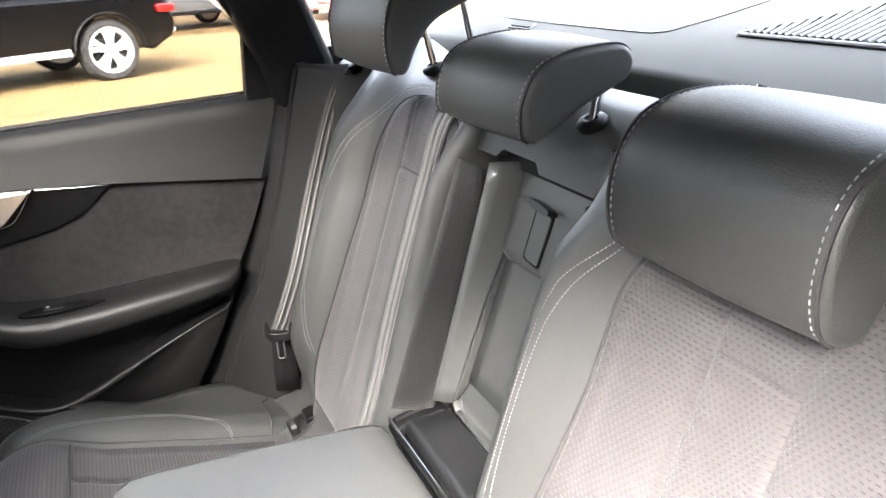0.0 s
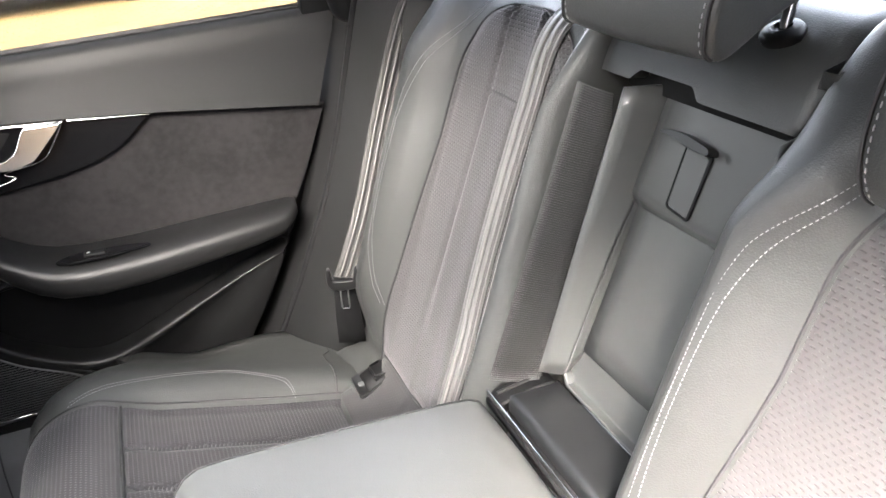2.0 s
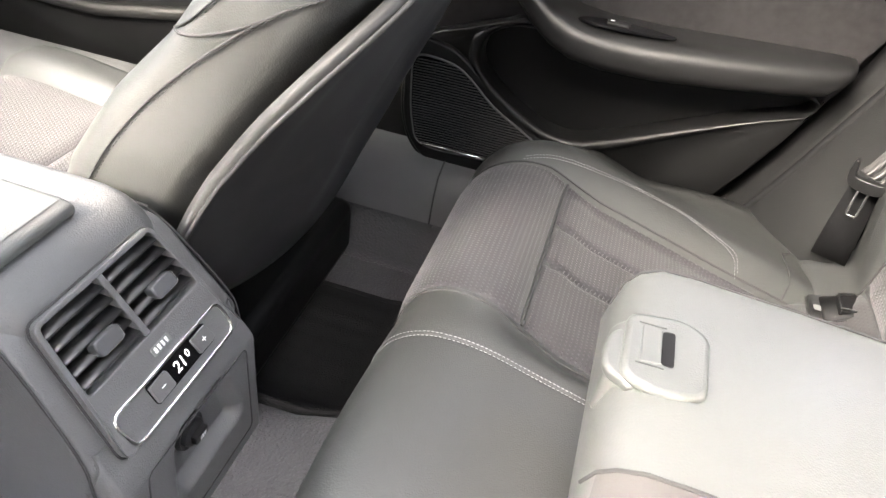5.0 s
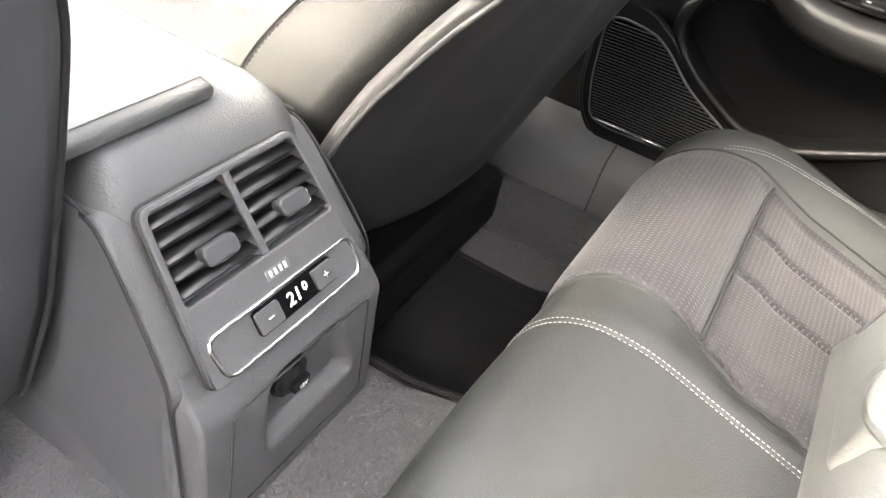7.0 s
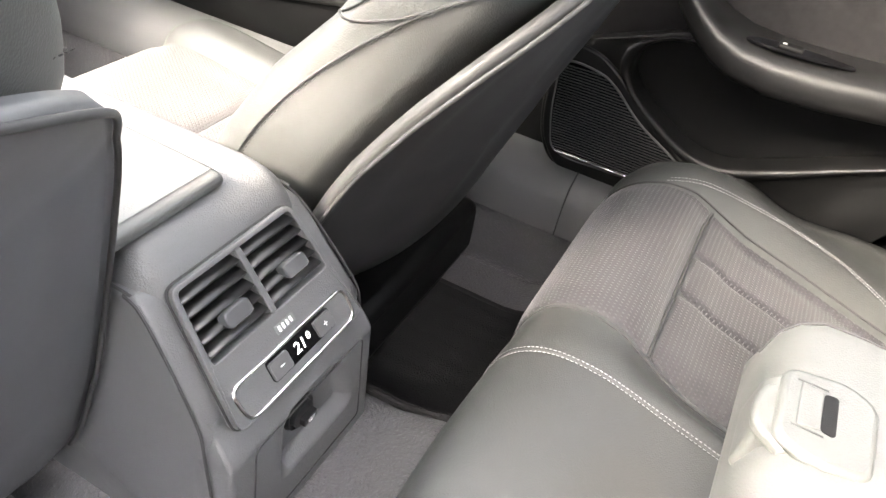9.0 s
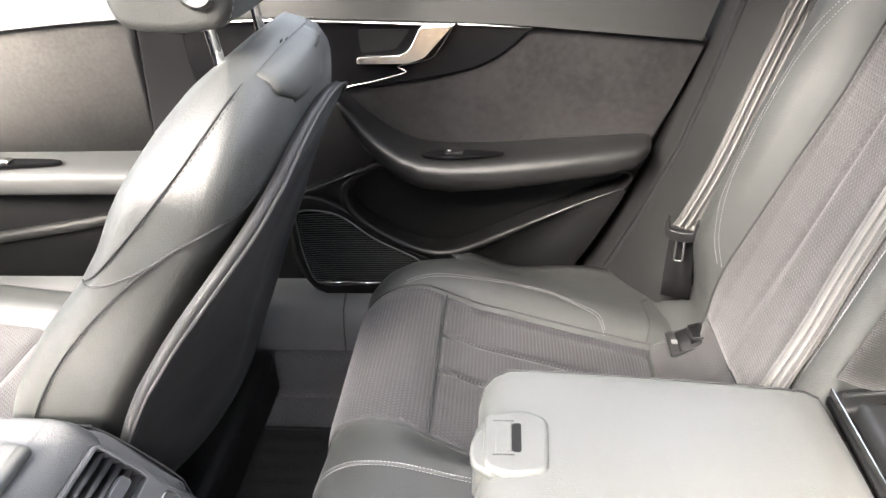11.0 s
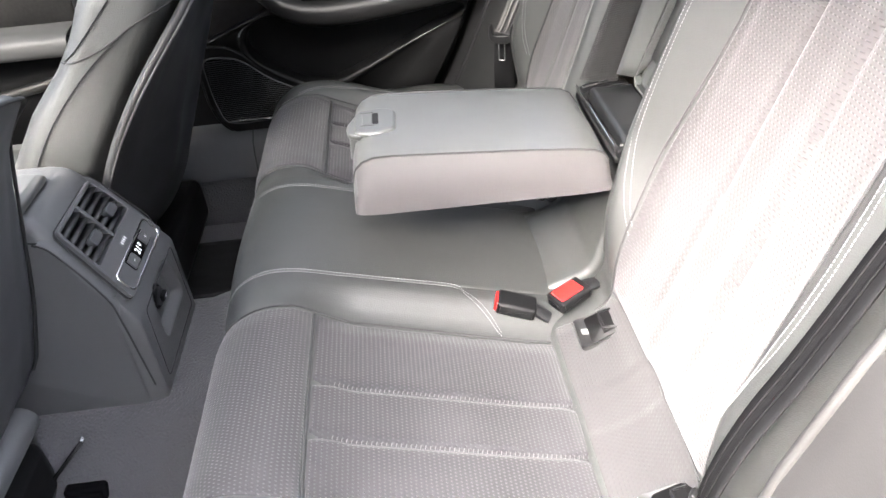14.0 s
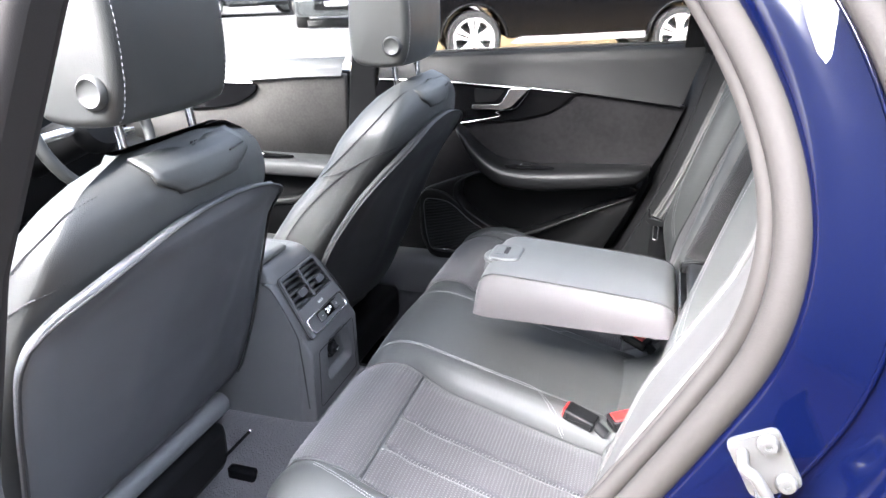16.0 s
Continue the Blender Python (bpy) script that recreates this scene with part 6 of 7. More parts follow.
def front_seat(yc, dx, label, side, dz=0.0, sweep=SWEEP_FAR, cover=SHELL_DARK):
    """side: +1 when its inner flank (towards the tunnel) lies on the -y side."""
    fs = thing("car_seat", label, "seat", group="front seats", at=(dx - 0.3, yc, 0.30))

    def ring(a, z, grow=0.0):
        """A rounded ring round the backrest at one height."""
        xf, xr, h = lin(FRONT, z), lin(REAR, z), lin(HALF, z) + grow
        t = a * math.tau
        c, s_ = math.cos(t), math.sin(t)
        mid, dep = (xf + xr) / 2, (xr - xf) / 2 + grow
        y = ease(s_, 0.55) * h
        x = mid + ease(c, 0.42) * dep
        hollow = 0.0
        if c < 0:
            hollow = 0.055 * (1 - sm(0.45, 0.85, abs(y) / h)) * sm(0.5, 0.58, z) * (1 - sm(0.88, 0.96, z))
        if c > 0:
            x -= (0.010 + 1.1 * lin(sweep, z)) * ease(c, 0.42) * (abs(y) / h) ** 2.2
        return Vector((dx + x + hollow, yc + y, z))
    zs = span(0.46, 1.005, 44)
    bm = sheet(ring, [k / 56 for k in range(56)], zs, close=True)
    bm.verts.ensure_lookup_table()
    bm.faces.new(bm.verts[-56:])
    bm.faces.new(bm.verts[:56])
    back = add("backrest", bm, LEATHER, fs, "dark leather backrest", angle=60)
    # hard shell on the rear, with a rounded top
    def shell_pt(u, v):
        """The rear shell: a smooth border band round a slightly sunken field with two soft swellings."""
        edge = 1 - abs(u)
        z = 0.50 + 0.424 * (1 - (1 - v) ** 1.9)
        half = lin([(0.50, 0.240), (0.60, 0.256), (0.72, 0.264), (0.80, 0.266)], z) * math.sqrt(max(0.0, 1 - max(0.0, (z - 0.76) / 0.1645) ** 2.6))
        y = u * half
        u = y / 0.266
        x = lin(REAR, z) + 0.007 - 0.012 * (abs(u) ** 4) - lin(sweep, z) * abs(u) ** 2.2 * (1 - 0.7 * sm(0.84, 0.92, z)) + 0.006 * math.cos(u * 1.4) - 0.006 * math.exp(-((u) / 0.35) ** 2) * sm(0.54, 0.63, z) * (1 - sm(0.75, 0.86, z))
        x -= 0.004 * sm(0.030, 0.060, min(edge * half, 0.92 * (0.924 - z)))
        for q in (-0.36, 0.36):
            x += 0.006 * math.exp(-((u - q) / 0.11) ** 2) * sm(0.56, 0.66, z) * (1 - sm(0.74, 0.84, z))
        return Vector((dx + x, yc + y, z))
    sh = add("back_shell", sheet(shell_pt, span(-1, 1, 48), span(0, 0.9995, 56)), cover, fs, "smooth black backrest shell", solid=-0.012)
    rim_pts = [shell_pt(-1, v) for v in span(0, 0.9995, 40)] + [shell_pt(1, v) for v in reversed(span(0, 0.99, 40))]
    add("shell_piping", tube_bm([p + Vector((0.003, 0, 0)) for p in rim_pts], 0.0022, 8), SHELL_DARK, sh, "dark piping round the shell")
    # seams on the flanks
    for sgn in (1, -1):
        def flank(x, z, out=0.0015):
            xf, xr, h = lin(FRONT, z), lin(REAR, z), lin(HALF, z)
            mid, dep = (xf + xr) / 2, (xr - xf) / 2
            if x > mid:
                dep -= 0.010 + 1.1 * lin(sweep, z)
            c = max(-1, min(1, (x - mid) / max(0.01, dep)))
            a = abs(c) ** (1 / 0.42)
            s_ = math.sqrt(max(0, 1 - a * a))
            return Vector((dx + x, yc + sgn * (ease(s_, 0.55) * h + out), z))
        l1 = curve([(0.105, 0, 1.000), (0.085, 0, 0.972), (0.055, 0, 0.935), (0.012, 0, 0.890), (-0.028, 0, 0.852), (-0.050, 0, 0.836)], 6)
        l2 = curve([(0.112, 0, 0.895), (0.075, 0, 0.885), (0.033, 0, 0.864), (-0.03, 0, 0.815), (-0.09, 0, 0.755), (-0.140, 0, 0.685), (-0.165, 0, 0.62), (-0.17, 0, 0.55)], 6)
        l3 = curve([(-0.058, 0, 0.832), (-0.03, 0, 0.838), (0.0, 0, 0.848), (0.033, 0, 0.864)], 6)
        for ln in (l1, l2, l3):
            pts = [flank(p.x, p.z) for p in ln]
            add("seam", tube_bm(pts, 0.0010, 6), THREAD_DARK, back)
            add("stitching", dashes_bm([p + Vector((0.006, sgn * 0.0006, 0.002)) for p in pts], 0.0032, 0.0026, 0.0005), THREAD_DARK, back)
    # trapezoid flap below the headrest
    def flap(u, v):
        half = 0.100 - 0.034 * sm(0.50, 1, v)
        z = 1.000 - 0.050 * v
        return Vector((dx + lin(REAR, z) + 0.005 - 0.008 * (1 - v) ** 2 + 0.003 * math.sin(math.pi * v) - 0.008 * abs(u) ** 3, yc + u * half, z))
    fl = add("headrest_flap", sheet(flap, span(-1, 1, 14), span(0, 1, 10)), LEATHER, back, "leather flap under the headrest", solid=0.005)
    add("flap_loop", tube_bm([flap(u, 0.45 - 0.1 * u) + Vector((0.002, 0, 0)) for u in span(0.45, 0.85, 8)], 0.0014, 6), THREAD_DARK, fl)
    # headrest on two posts
    hz = 1.036
    o = smooth_outline([(-0.018, hz + 0.012), (-0.026, hz + 0.06), (-0.022, hz + 0.13), (0.0, hz + 0.195), (0.035, hz + 0.215), (0.075, hz + 0.20), (0.098, hz + 0.14), (0.100, hz + 0.06), (0.088, hz + 0.010), (0.060, hz), (0.015, hz)], 5)
    m = Matrix.Translation((dx, yc, 0))
    pad = add("headrest", pad_bm(o, 0.116, 0.016, 0.004, m, dome=0.006), LEATHER, fs, "dark leather headrest with pale stitching")
    for sgn in (1, -1):
        n = len(o)
        sel = [Vector((dx + px, yc + sgn * 0.100, pz)) for px, pz in o]
        add("stitching", dashes_bm([p + Vector((0.002 if p.x > dx + 0.04 else -0.002, sgn * 0.0, 0.0005)) for p in curve(sel, 3, True)], 0.0042, 0.0034, 0.0006), THREAD, pad)
        add("post", tube_bm([Vector((dx + 0.060, yc + sgn * 0.07, 0.985)), Vector((dx + 0.052, yc + sgn * 0.07, hz + 0.02))], 0.0062, 12), BRIGHT, fs, "chrome post")
    add("release_button", lathe_bm([(0.020, 0), (0.020, 0.005), (0.016, 0.009), (0.013, 0.006), (0.0, 0.007)], 24, Matrix.Translation((dx + 0.070, yc - 0.115, hz + 0.042)) @ Matrix.Rotation(radians(90), 4, "X")), LEATHER, pad, "round headrest button")
    # seat cushion
    sec = Section([(-0.13, 0.44), (-0.16, 0.485), (-0.30, 0.50), (-0.45, 0.515), (-0.58, 0.53), (-0.65, 0.52), (-0.68, 0.48), (-0.68, 0.40), (-0.66, 0.33)], flip=True)

    def cush_pt(y, s):
        p, n = sec.at(s)
        w = abs(y - yc)
        h = -0.028 * (1 - sm(0.13, 0.19, w)) - 0.05 * sm(0.215, 0.26, w) ** 2 - 0.06 * sm(0.24, 0.262, w)
        return Vector((dx + p.x + n.x * h, y, p.z + n.z * h))
    add("seat", sheet(cush_pt, [yc + 0.262 * math.copysign(abs(k / 20) ** 0.8, k) for k in range(-20, 21)], span(0, sec.length, 36)), LEATHER, fs, "dark leather seat cushion", solid=0.03)

    def cush_in(u, s):
        b = min(u + 1, 1 - u)
        y = yc + 0.15 * u
        p, n = sec.at(s)
        groove = -0.006 * math.exp(-((p.x + 0.42) / 0.006) ** 2) - 0.006 * math.exp(-((p.x + 0.30) / 0.006) ** 2)
        q = cush_pt(y, s)
        return q + n * (0.002 + 0.008 * sm(0, 0.3, b) - 0.004 * (1 - sm(0, 0.04, b)) + groove)
    add("seat_insert", sheet(cush_in, span(-1, 1, 24, [-0.98, 0.98]), span(0.06, sec.length - 0.18, 60), uv=lambda u, s: (u * 0.15, s)), CLOTH, fs, "grey woven cloth insert")
    for sgn in (1, -1):
        add("slide_rail", box_bm(dx - 0.62, dx - 0.13, yc + sgn * 0.20 - 0.018, yc + sgn * 0.20 + 0.018, 0.272, 0.310), BACK_SHELL, fs, "black seat rail", bevel=0.004)
    add("seat_frame", box_bm(dx - 0.60, dx - 0.06, yc - 0.21, yc + 0.21, 0.31, 0.41), PLASTIC, fs, bevel=0.02)
    if side < 0:
        add("rail_cap", box_bm(dx - 0.05, dx + 0.01, yc + 0.17, yc + 0.23, 0.290, 0.330), GLOSS, fs, "black rail end cap", bevel=0.006)
        add("rail_lever", box_bm(-0.05, 0.05, -0.004, 0.004, -0.003, 0.003, m=Matrix.Translation((dx - 0.03, yc + 0.19, 0.375)) @ Matrix.Rotation(radians(-48), 4, "Y")), CHROME, fs, "bright metal strip", bevel=0.001)
        add("cross_tube", tube_bm([Vector((dx - 0.062, yc - 0.23, 0.462)), Vector((dx - 0.055, yc + 0.19, 0.462))], 0.021, 14), PLASTIC_MID, fs, "grey seat cross tube")
    for child in fs.children:
        child.location.z += dz
    return fs


front_seat(0.365, 0.0, "dark leather driver seat with black shell and headrest", 1)
front_seat(-0.358, -0.082, "dark leather front passenger seat with black shell and headrest", -1, 0.018, SWEEP_NEAR, SEAT_SHELL)

# steering wheel and column beyond the driver seat
wheel_thing = thing("steering_wheel", "black leather steering wheel with metal spokes", "steering wheel", at=(-0.80, 0.36, 0.86))
WM = Matrix.Translation((-0.80, 0.36, 0.86)) @ Matrix.Rotation(radians(66), 4, "Y")
ringp = [WM @ Vector((0.185 * math.cos(math.tau * k / 48), 0.185 * math.sin(math.tau * k / 48), 0)) for k in range(48)]
add("rim", tube_bm(ringp, 0.016, 10, closed=True), LEATHER, wheel_thing)
add("hub", lathe_bm([(0.07, -0.02), (0.075, 0.0), (0.06, 0.03), (0.02, 0.036)], 24, WM), PLASTIC, wheel_thing)
for a in (0.0, math.pi, -math.pi / 2):
    p = [WM @ Vector((r * math.sin(a), r * math.cos(a), 0.0)) for r in (0.06, 0.12, 0.175)]
    add("spoke", tube_bm(p, 0.012, 8), CHROME if a != 0 else PLASTIC, wheel_thing)
add("stalk", tube_bm([WM @ Vector((0.02, 0.05, -0.05)), WM @ Vector((0.03, 0.18, -0.05))], 0.009, 8), CHROME, wheel_thing)
add("column", tube_bm([WM @ Vector((0, 0, -0.02)), WM @ Vector((0, 0, -0.30))], 0.055, 16), PLASTIC, wheel_thing)

# ---- rear of the centre console ----
CC = 0.014
con = thing("centre_console", "grey plastic rear centre console with air vents and climate panel", "console", at=(-0.05, CC, 0.41))
CON = [(-0.62, 0.40), (-0.012, 0.40), (-0.010, 0.412), (-0.010, 0.425), (-0.010, 0.545), (-0.006, 0.564), (-0.002, 0.582), (-0.050, 0.672), (-0.058, 0.682), (-0.066, 0.686), (-0.62, 0.688)]


def con_half(z, side=-1):
    if side > 0:
        return lin([(0.38, 0.112), (0.55, 0.107), (0.60, 0.099), (0.66, 0.084), (0.685, 0.078), (0.70, 0.074), (0.708, 0.071), (0.713, 0.067), (0.716, 0.062)], z)
    return lin([(0.38, 0.112), (0.55, 0.107), (0.66, 0.100), (0.69, 0.096), (0.70, 0.093), (0.708, 0.087), (0.713, 0.080), (0.716, 0.072)], z)


con_out = round_outline(CON, 0.008, 3)
pads = pad_bm(con_out, 0.104, 0.006, 0.0, Matrix.Translation((0, CC, 0)), 5)
for v in pads.verts:
    v.co.y = CC + (v.co.y - CC) * con_half(v.co.z, v.co.y - CC) / 0.104
cb = add("body", pads, CONSOLE, con, angle=60)
crest = [(q.x, q.z) for q in curve([(-0.56, 0, 0.7155), (-0.30, 0, 0.7155), (-0.12, 0, 0.7155), (-0.092, 0, 0.7145), (-0.074, 0, 0.709), (-0.062, 0, 0.698), (-0.0535, 0, 0.682), (-0.0500, 0, 0.672)], 6)]
add("crest", loaf_bm(crest, 0.086, 0.026, 0.668, CC - 0.007), CONSOLE, con, "grained grey top of the console", angle=60)
# front armrest lid ahead of it
LC = -0.028
front_lid = thing("armrest", "grey leather front centre armrest lid", "armrest", at=(-0.4, CC, 0.71))
lid_line = [(q.x, q.z) for q in curve([(-0.60, 0, 0.716), (-0.598, 0, 0.74), (-0.58, 0, 0.744), (-0.30, 0, 0.735), (-0.11, 0, 0.7285), (-0.096, 0, 0.7280), (-0.086, 0, 0.7255), (-0.083, 0, 0.7215), (-0.083, 0, 0.7165)], 6)]
add("lid", loaf_bm(lid_line, 0.062, 0.010, 0.7165, LC, 0.008), LEATHER_SOFT, front_lid)
add("lid_gap", box_bm(-0.60, -0.090, LC - 0.058, LC + 0.058, 0.7155, 0.7175), BACK_SHELL, front_lid)

FN = Vector((1, 0, 0.55)).normalized()


def face(y, z, lift=0.0):
    """A place on the sloping rear face of the console, which narrows upwards on its far side."""
    y = CC - 0.08 + (y - CC + 0.08) * (1 - 0.16 * min(1.2, max(0.0, (z - 0.575) / 0.11)))
    return Vector((-0.0545 - 0.55 * (z - 0.676), y, z)) + FN * (lift + 0.0035)


def face_poly(pts, lift, deep):
    bm = bmesh.new()
    a = [bm.verts.new(face(CC + y, z, lift)) for y, z in pts]
    b = [bm.verts.new(face(CC + y, z, lift - deep)) for y, z in pts]
    bm.faces.new(a), bm.faces.new(b[::-1])
    for i in range(len(pts)):
        bm.faces.new((a[i], b[i], b[(i + 1) % len(pts)], a[(i + 1) % len(pts)]))
    return bm


def ring_bm(outer, inner, hi, lo):
    """A flat frame with an opening: outer and inner outline with the same number of corners."""
    bm = bmesh.new()
    O = [bm.verts.new(face(CC + y, z, hi)) for y, z in outer]
    O2 = [bm.verts.new(face(CC + y, z, lo)) for y, z in outer]
    I = [bm.verts.new(face(CC + y, z, hi)) for y, z in inner]
    I2 = [bm.verts.new(face(CC + y, z, lo)) for y, z in inner]
    n = len(outer)
    for A, B in ((O2, O), (O, I), (I, I2)):
        for k in range(n):
            bm.faces.new((A[k], A[(k + 1) % n], B[(k + 1) % n], B[k]))
    return bm


P_OUT = round_outline([(-0.084, 0.574), (0.084, 0.574), (0.080, 0.6855), (-0.080, 0.6855)], 0.010)
P_IN = round_outline([(-0.0765, 0.6265), (0.0765, 0.6265), (0.074, 0.6815), (-0.074, 0.6815)], 0.005)
panel = add("panel", ring_bm(P_OUT, P_IN, 0.0085, -0.004), CONSOLE, con, "grey vent and climate panel", bevel=0.0012)
add("panel_rim", tube_bm([face(CC + y, z, 0.0015) for y, z in P_OUT], 0.0016, 6, closed=True), THREAD_DARK, panel)
for sgn in (-1, 1):
    y0, y1 = (0.004, 0.074) if sgn > 0 else (-0.074, -0.004)
    opening = [(y0, 0.628), (y1, 0.628), (y1 - (0.002 if sgn > 0 else 0), 0.681), (y0 + (0.002 if sgn < 0 else 0), 0.681)]
    vent = add("air_vent", face_poly(round_outline(opening, 0.004), -0.0015, 0.001), BACK_SHELL, con, "black louvred air vent")
    for k in range(5):
        z = 0.6335 + 0.0103 * k
        bm = bmesh.new()
        quad = [face(CC + y0, z + 0.0030, -0.0012), face(CC + y1, z + 0.0030, -0.0012), face(CC + y1, z - 0.0022, 0.0072), face(CC + y0, z - 0.0022, 0.0072)]
        off = Vector((-0.0003, 0, 0.0018))
        a = [bm.verts.new(q) for q in quad]
        b = [bm.verts.new(q + off) for q in quad]
        bm.faces.new(a), bm.faces.new(b[::-1])
        for i in range(4):
            bm.faces.new((a[i], b[i], b[(i + 1) % 4], a[(i + 1) % 4]))
        add("slat", bm, VENT_GREY, vent)
    ym = (y0 + y1) / 2 + 0.004
    add("thumb_tab", face_poly(round_outline([(ym - 0.015, 0.6395), (ym + 0.016, 0.6395), (ym + 0.016, 0.6520), (ym - 0.015, 0.6520)], 0.0055), 0.0125, 0.010), SEAT_SHELL, vent, "grey thumb tab", bevel=0.0015)
    add("tab_edge", tube_bm([face(CC + y, z, 0.0112) for y, z in ((ym - 0.009, 0.6393), (ym + 0.010, 0.6393), (ym + 0.0155, 0.6412), (ym + 0.0162, 0.6495))], 0.0006, 6), BRIGHT, vent, "bright edge of the tab")
add("vent_divider", face_poly([(-0.0035, 0.627), (0.0035, 0.627), (0.0035, 0.682), (-0.0035, 0.682)], 0.0088, 0.012), CONSOLE, con, bevel=0.0012)
add("heat_icon", face_poly(round_outline([(-0.010, 0.611), (0.014, 0.611), (0.014, 0.618), (-0.010, 0.618)], 0.001, 2), 0.0092, 0.001), PLASTIC_HARD, panel)
for k in range(4):
    add("icon_bar", face_poly([(-0.007 + 0.005 * k, 0.6125), (-0.0045 + 0.005 * k, 0.6125), (-0.0045 + 0.005 * k, 0.6168), (-0.007 + 0.005 * k, 0.6168)], 0.0098, 0.0006), PRINT, panel)
strip = round_outline([(-0.072, 0.5765), (0.072, 0.5765), (0.076, 0.6045), (-0.076, 0.6045)], 0.010, 6)
add("chrome_frame", tube_bm([face(CC + y, z, 0.0088) for y, z in strip], 0.0018, 8, closed=True), BRIGHT, panel, "thin chrome frame line")
disp = add("display", face_poly(round_outline([(-0.036, 0.5845), (0.048, 0.5845), (0.048, 0.602), (-0.036, 0.602)], 0.003), 0.0105, 0.002), GLOSS, con, "black temperature display reading 21.0")
for ya, sign in ((-0.024, "-"), (0.036, "+")):
    b = add("rocker_button", face_poly(round_outline([(ya - 0.012, 0.586), (ya + 0.011, 0.586), (ya + 0.011, 0.6005), (ya - 0.012, 0.6005)], 0.002), 0.0130, 0.003), CONSOLE, disp, "grey rocker button", bevel=0.0008)
    add("minus_mark", face_poly([(ya - 0.0025, 0.5928), (ya + 0.0025, 0.5928), (ya + 0.0025, 0.5936), (ya - 0.0025, 0.5936)], 0.0134, 0.0004), PRINT, disp)
    if sign == "+":
        add("plus_mark", face_poly([(ya - 0.0004, 0.5909), (ya + 0.0004, 0.5909), (ya + 0.0004, 0.5955), (ya - 0.0004, 0.5955)], 0.0135, 0.0004), PRINT, disp)


def lettering(name, text, size, m, mat, parent, extrude=0.0002):
    """Raised characters in the built-in font."""
    c = bpy.data.curves.new(name, "FONT")
    c.body, c.size, c.extrude, c.align_x, c.align_y = text, size, extrude, "CENTER", "CENTER"
    tmp = bpy.data.objects.new(name, c)
    mesh = bpy.data.meshes.new_from_object(tmp)
    bpy.data.objects.remove(tmp)
    mesh.transform(m)
    mesh.materials.append(mat)
    ob = finish(name, mesh, parent, smooth=False)
    if parent.parent is None:
        ob.matrix_parent_inverse = Matrix.Translation(-parent.location)
    return ob


up = Vector((-0.55, 0, 1)).normalized()
FM = Matrix((Vector((0, 1, 0)), up, FN)).transposed().to_4x4()
lettering("temperature", "21", 0.0145, Matrix.Translation(face(CC + 0.0030, 0.5932, 0.0108)) @ FM, ICON, disp)
lettering("temperature_half", "0", 0.0095, Matrix.Translation(face(CC + 0.0150, 0.5950, 0.0108)) @ FM, ICON, disp)
# lower niche with power socket
NX = 0.0165
def cover_x(y, z):
    """The rear cover of the console below the climate panel, with a hollow round the power socket."""
    w = abs(y - CC) / con_half(z, y - CC)
    x = NX - 0.001 - 0.024 * sm(0.90, 1.0, w) ** 1.5 - 0.020 * sm(0.545, 0.592, z) - 0.006 * (1 - sm(0.402, 0.416, z))
    ly, lz = y - CC - 0.012, z - 0.508
    lean = 0.050 - 0.012 * (lz / 0.04) * (1 if ly > 0 else 0.2)
    d = math.hypot(max(0.0, abs(ly) - lean + 0.016), max(0.0, abs(lz) - 0.026)) - 0.016
    return x - 0.015 * sm(0.003, -0.012, d)


cover_y = sorted(set([CC + 0.112 * q for q in (-1, -0.99, -0.975, -0.96, -0.94, -0.92, -0.9, 0.9, 0.92, 0.94, 0.96, 0.975, 0.99, 1)] + [CC - 0.1 + 0.0025 * k for k in range(81)]))
add("rear_cover", sheet(lambda y, z: Vector((cover_x(CC + (y - CC) * con_half(z, y - CC) / 0.112, z), CC + (y - CC) * con_half(z, y - CC) / 0.112, z)), cover_y, span(0.402, 0.594, 76)), CONSOLE, con, "grey lower cover with a hollow for the socket", angle=70)
GAP = round_outline([(CC - 0.080, 0.430), (CC + 0.086, 0.430), (CC + 0.082, 0.548), (CC - 0.072, 0.548)], 0.008)
add("panel_gap", tube_bm([Vector((cover_x(y, z) + 0.0002, y, z)) for y, z in GAP], 0.0009, 5, closed=True), THREAD_DARK, con)
SKM = Matrix.Translation((NX - 0.016, CC - 0.002, 0.518)) @ Matrix.Scale(1.12, 4) @ Matrix.Rotation(radians(90), 4, "Y")
sock = add("power_socket", lathe_bm([(0.0165, 0), (0.0175, 0.003), (0.016, 0.006), (0.0135, 0.005), (0.0125, 0.004), (0.0125, 0.009), (0.010, 0.011), (0.0, 0.011)], 28, SKM), BACK_SHELL, con, "black round 12 volt socket cap")
add("cap_tab", box_bm(-0.004, 0.004, -0.008, 0.008, 0.010, 0.016, m=SKM), PLASTIC, sock, bevel=0.001)
lettering("socket_text", "12V", 0.006, Matrix.Translation((NX + 0.0025, CC - 0.002, 0.518)) @ Matrix((Vector((0, 1, 0)), Vector((0, 0, 1)), Vector((1, 0, 0)))).transposed().to_4x4(), PRINT, sock)
# side cover seam
for sgn in (-1, 1):
    seam_pts = [Vector((x, CC + sgn * (con_half(z, sgn) + 0.0004), z)) for x, z in ((-0.62, 0.690), (-0.12, 0.690), (-0.075, 0.686), (-0.052, 0.670), (-0.012, 0.60), (-0.004, 0.56), (0.004, 0.47), (0.006, 0.445))]
    add("side_seam", tube_bm(curve(seam_pts, 4), 0.0013, 5), THREAD_DARK, cb)

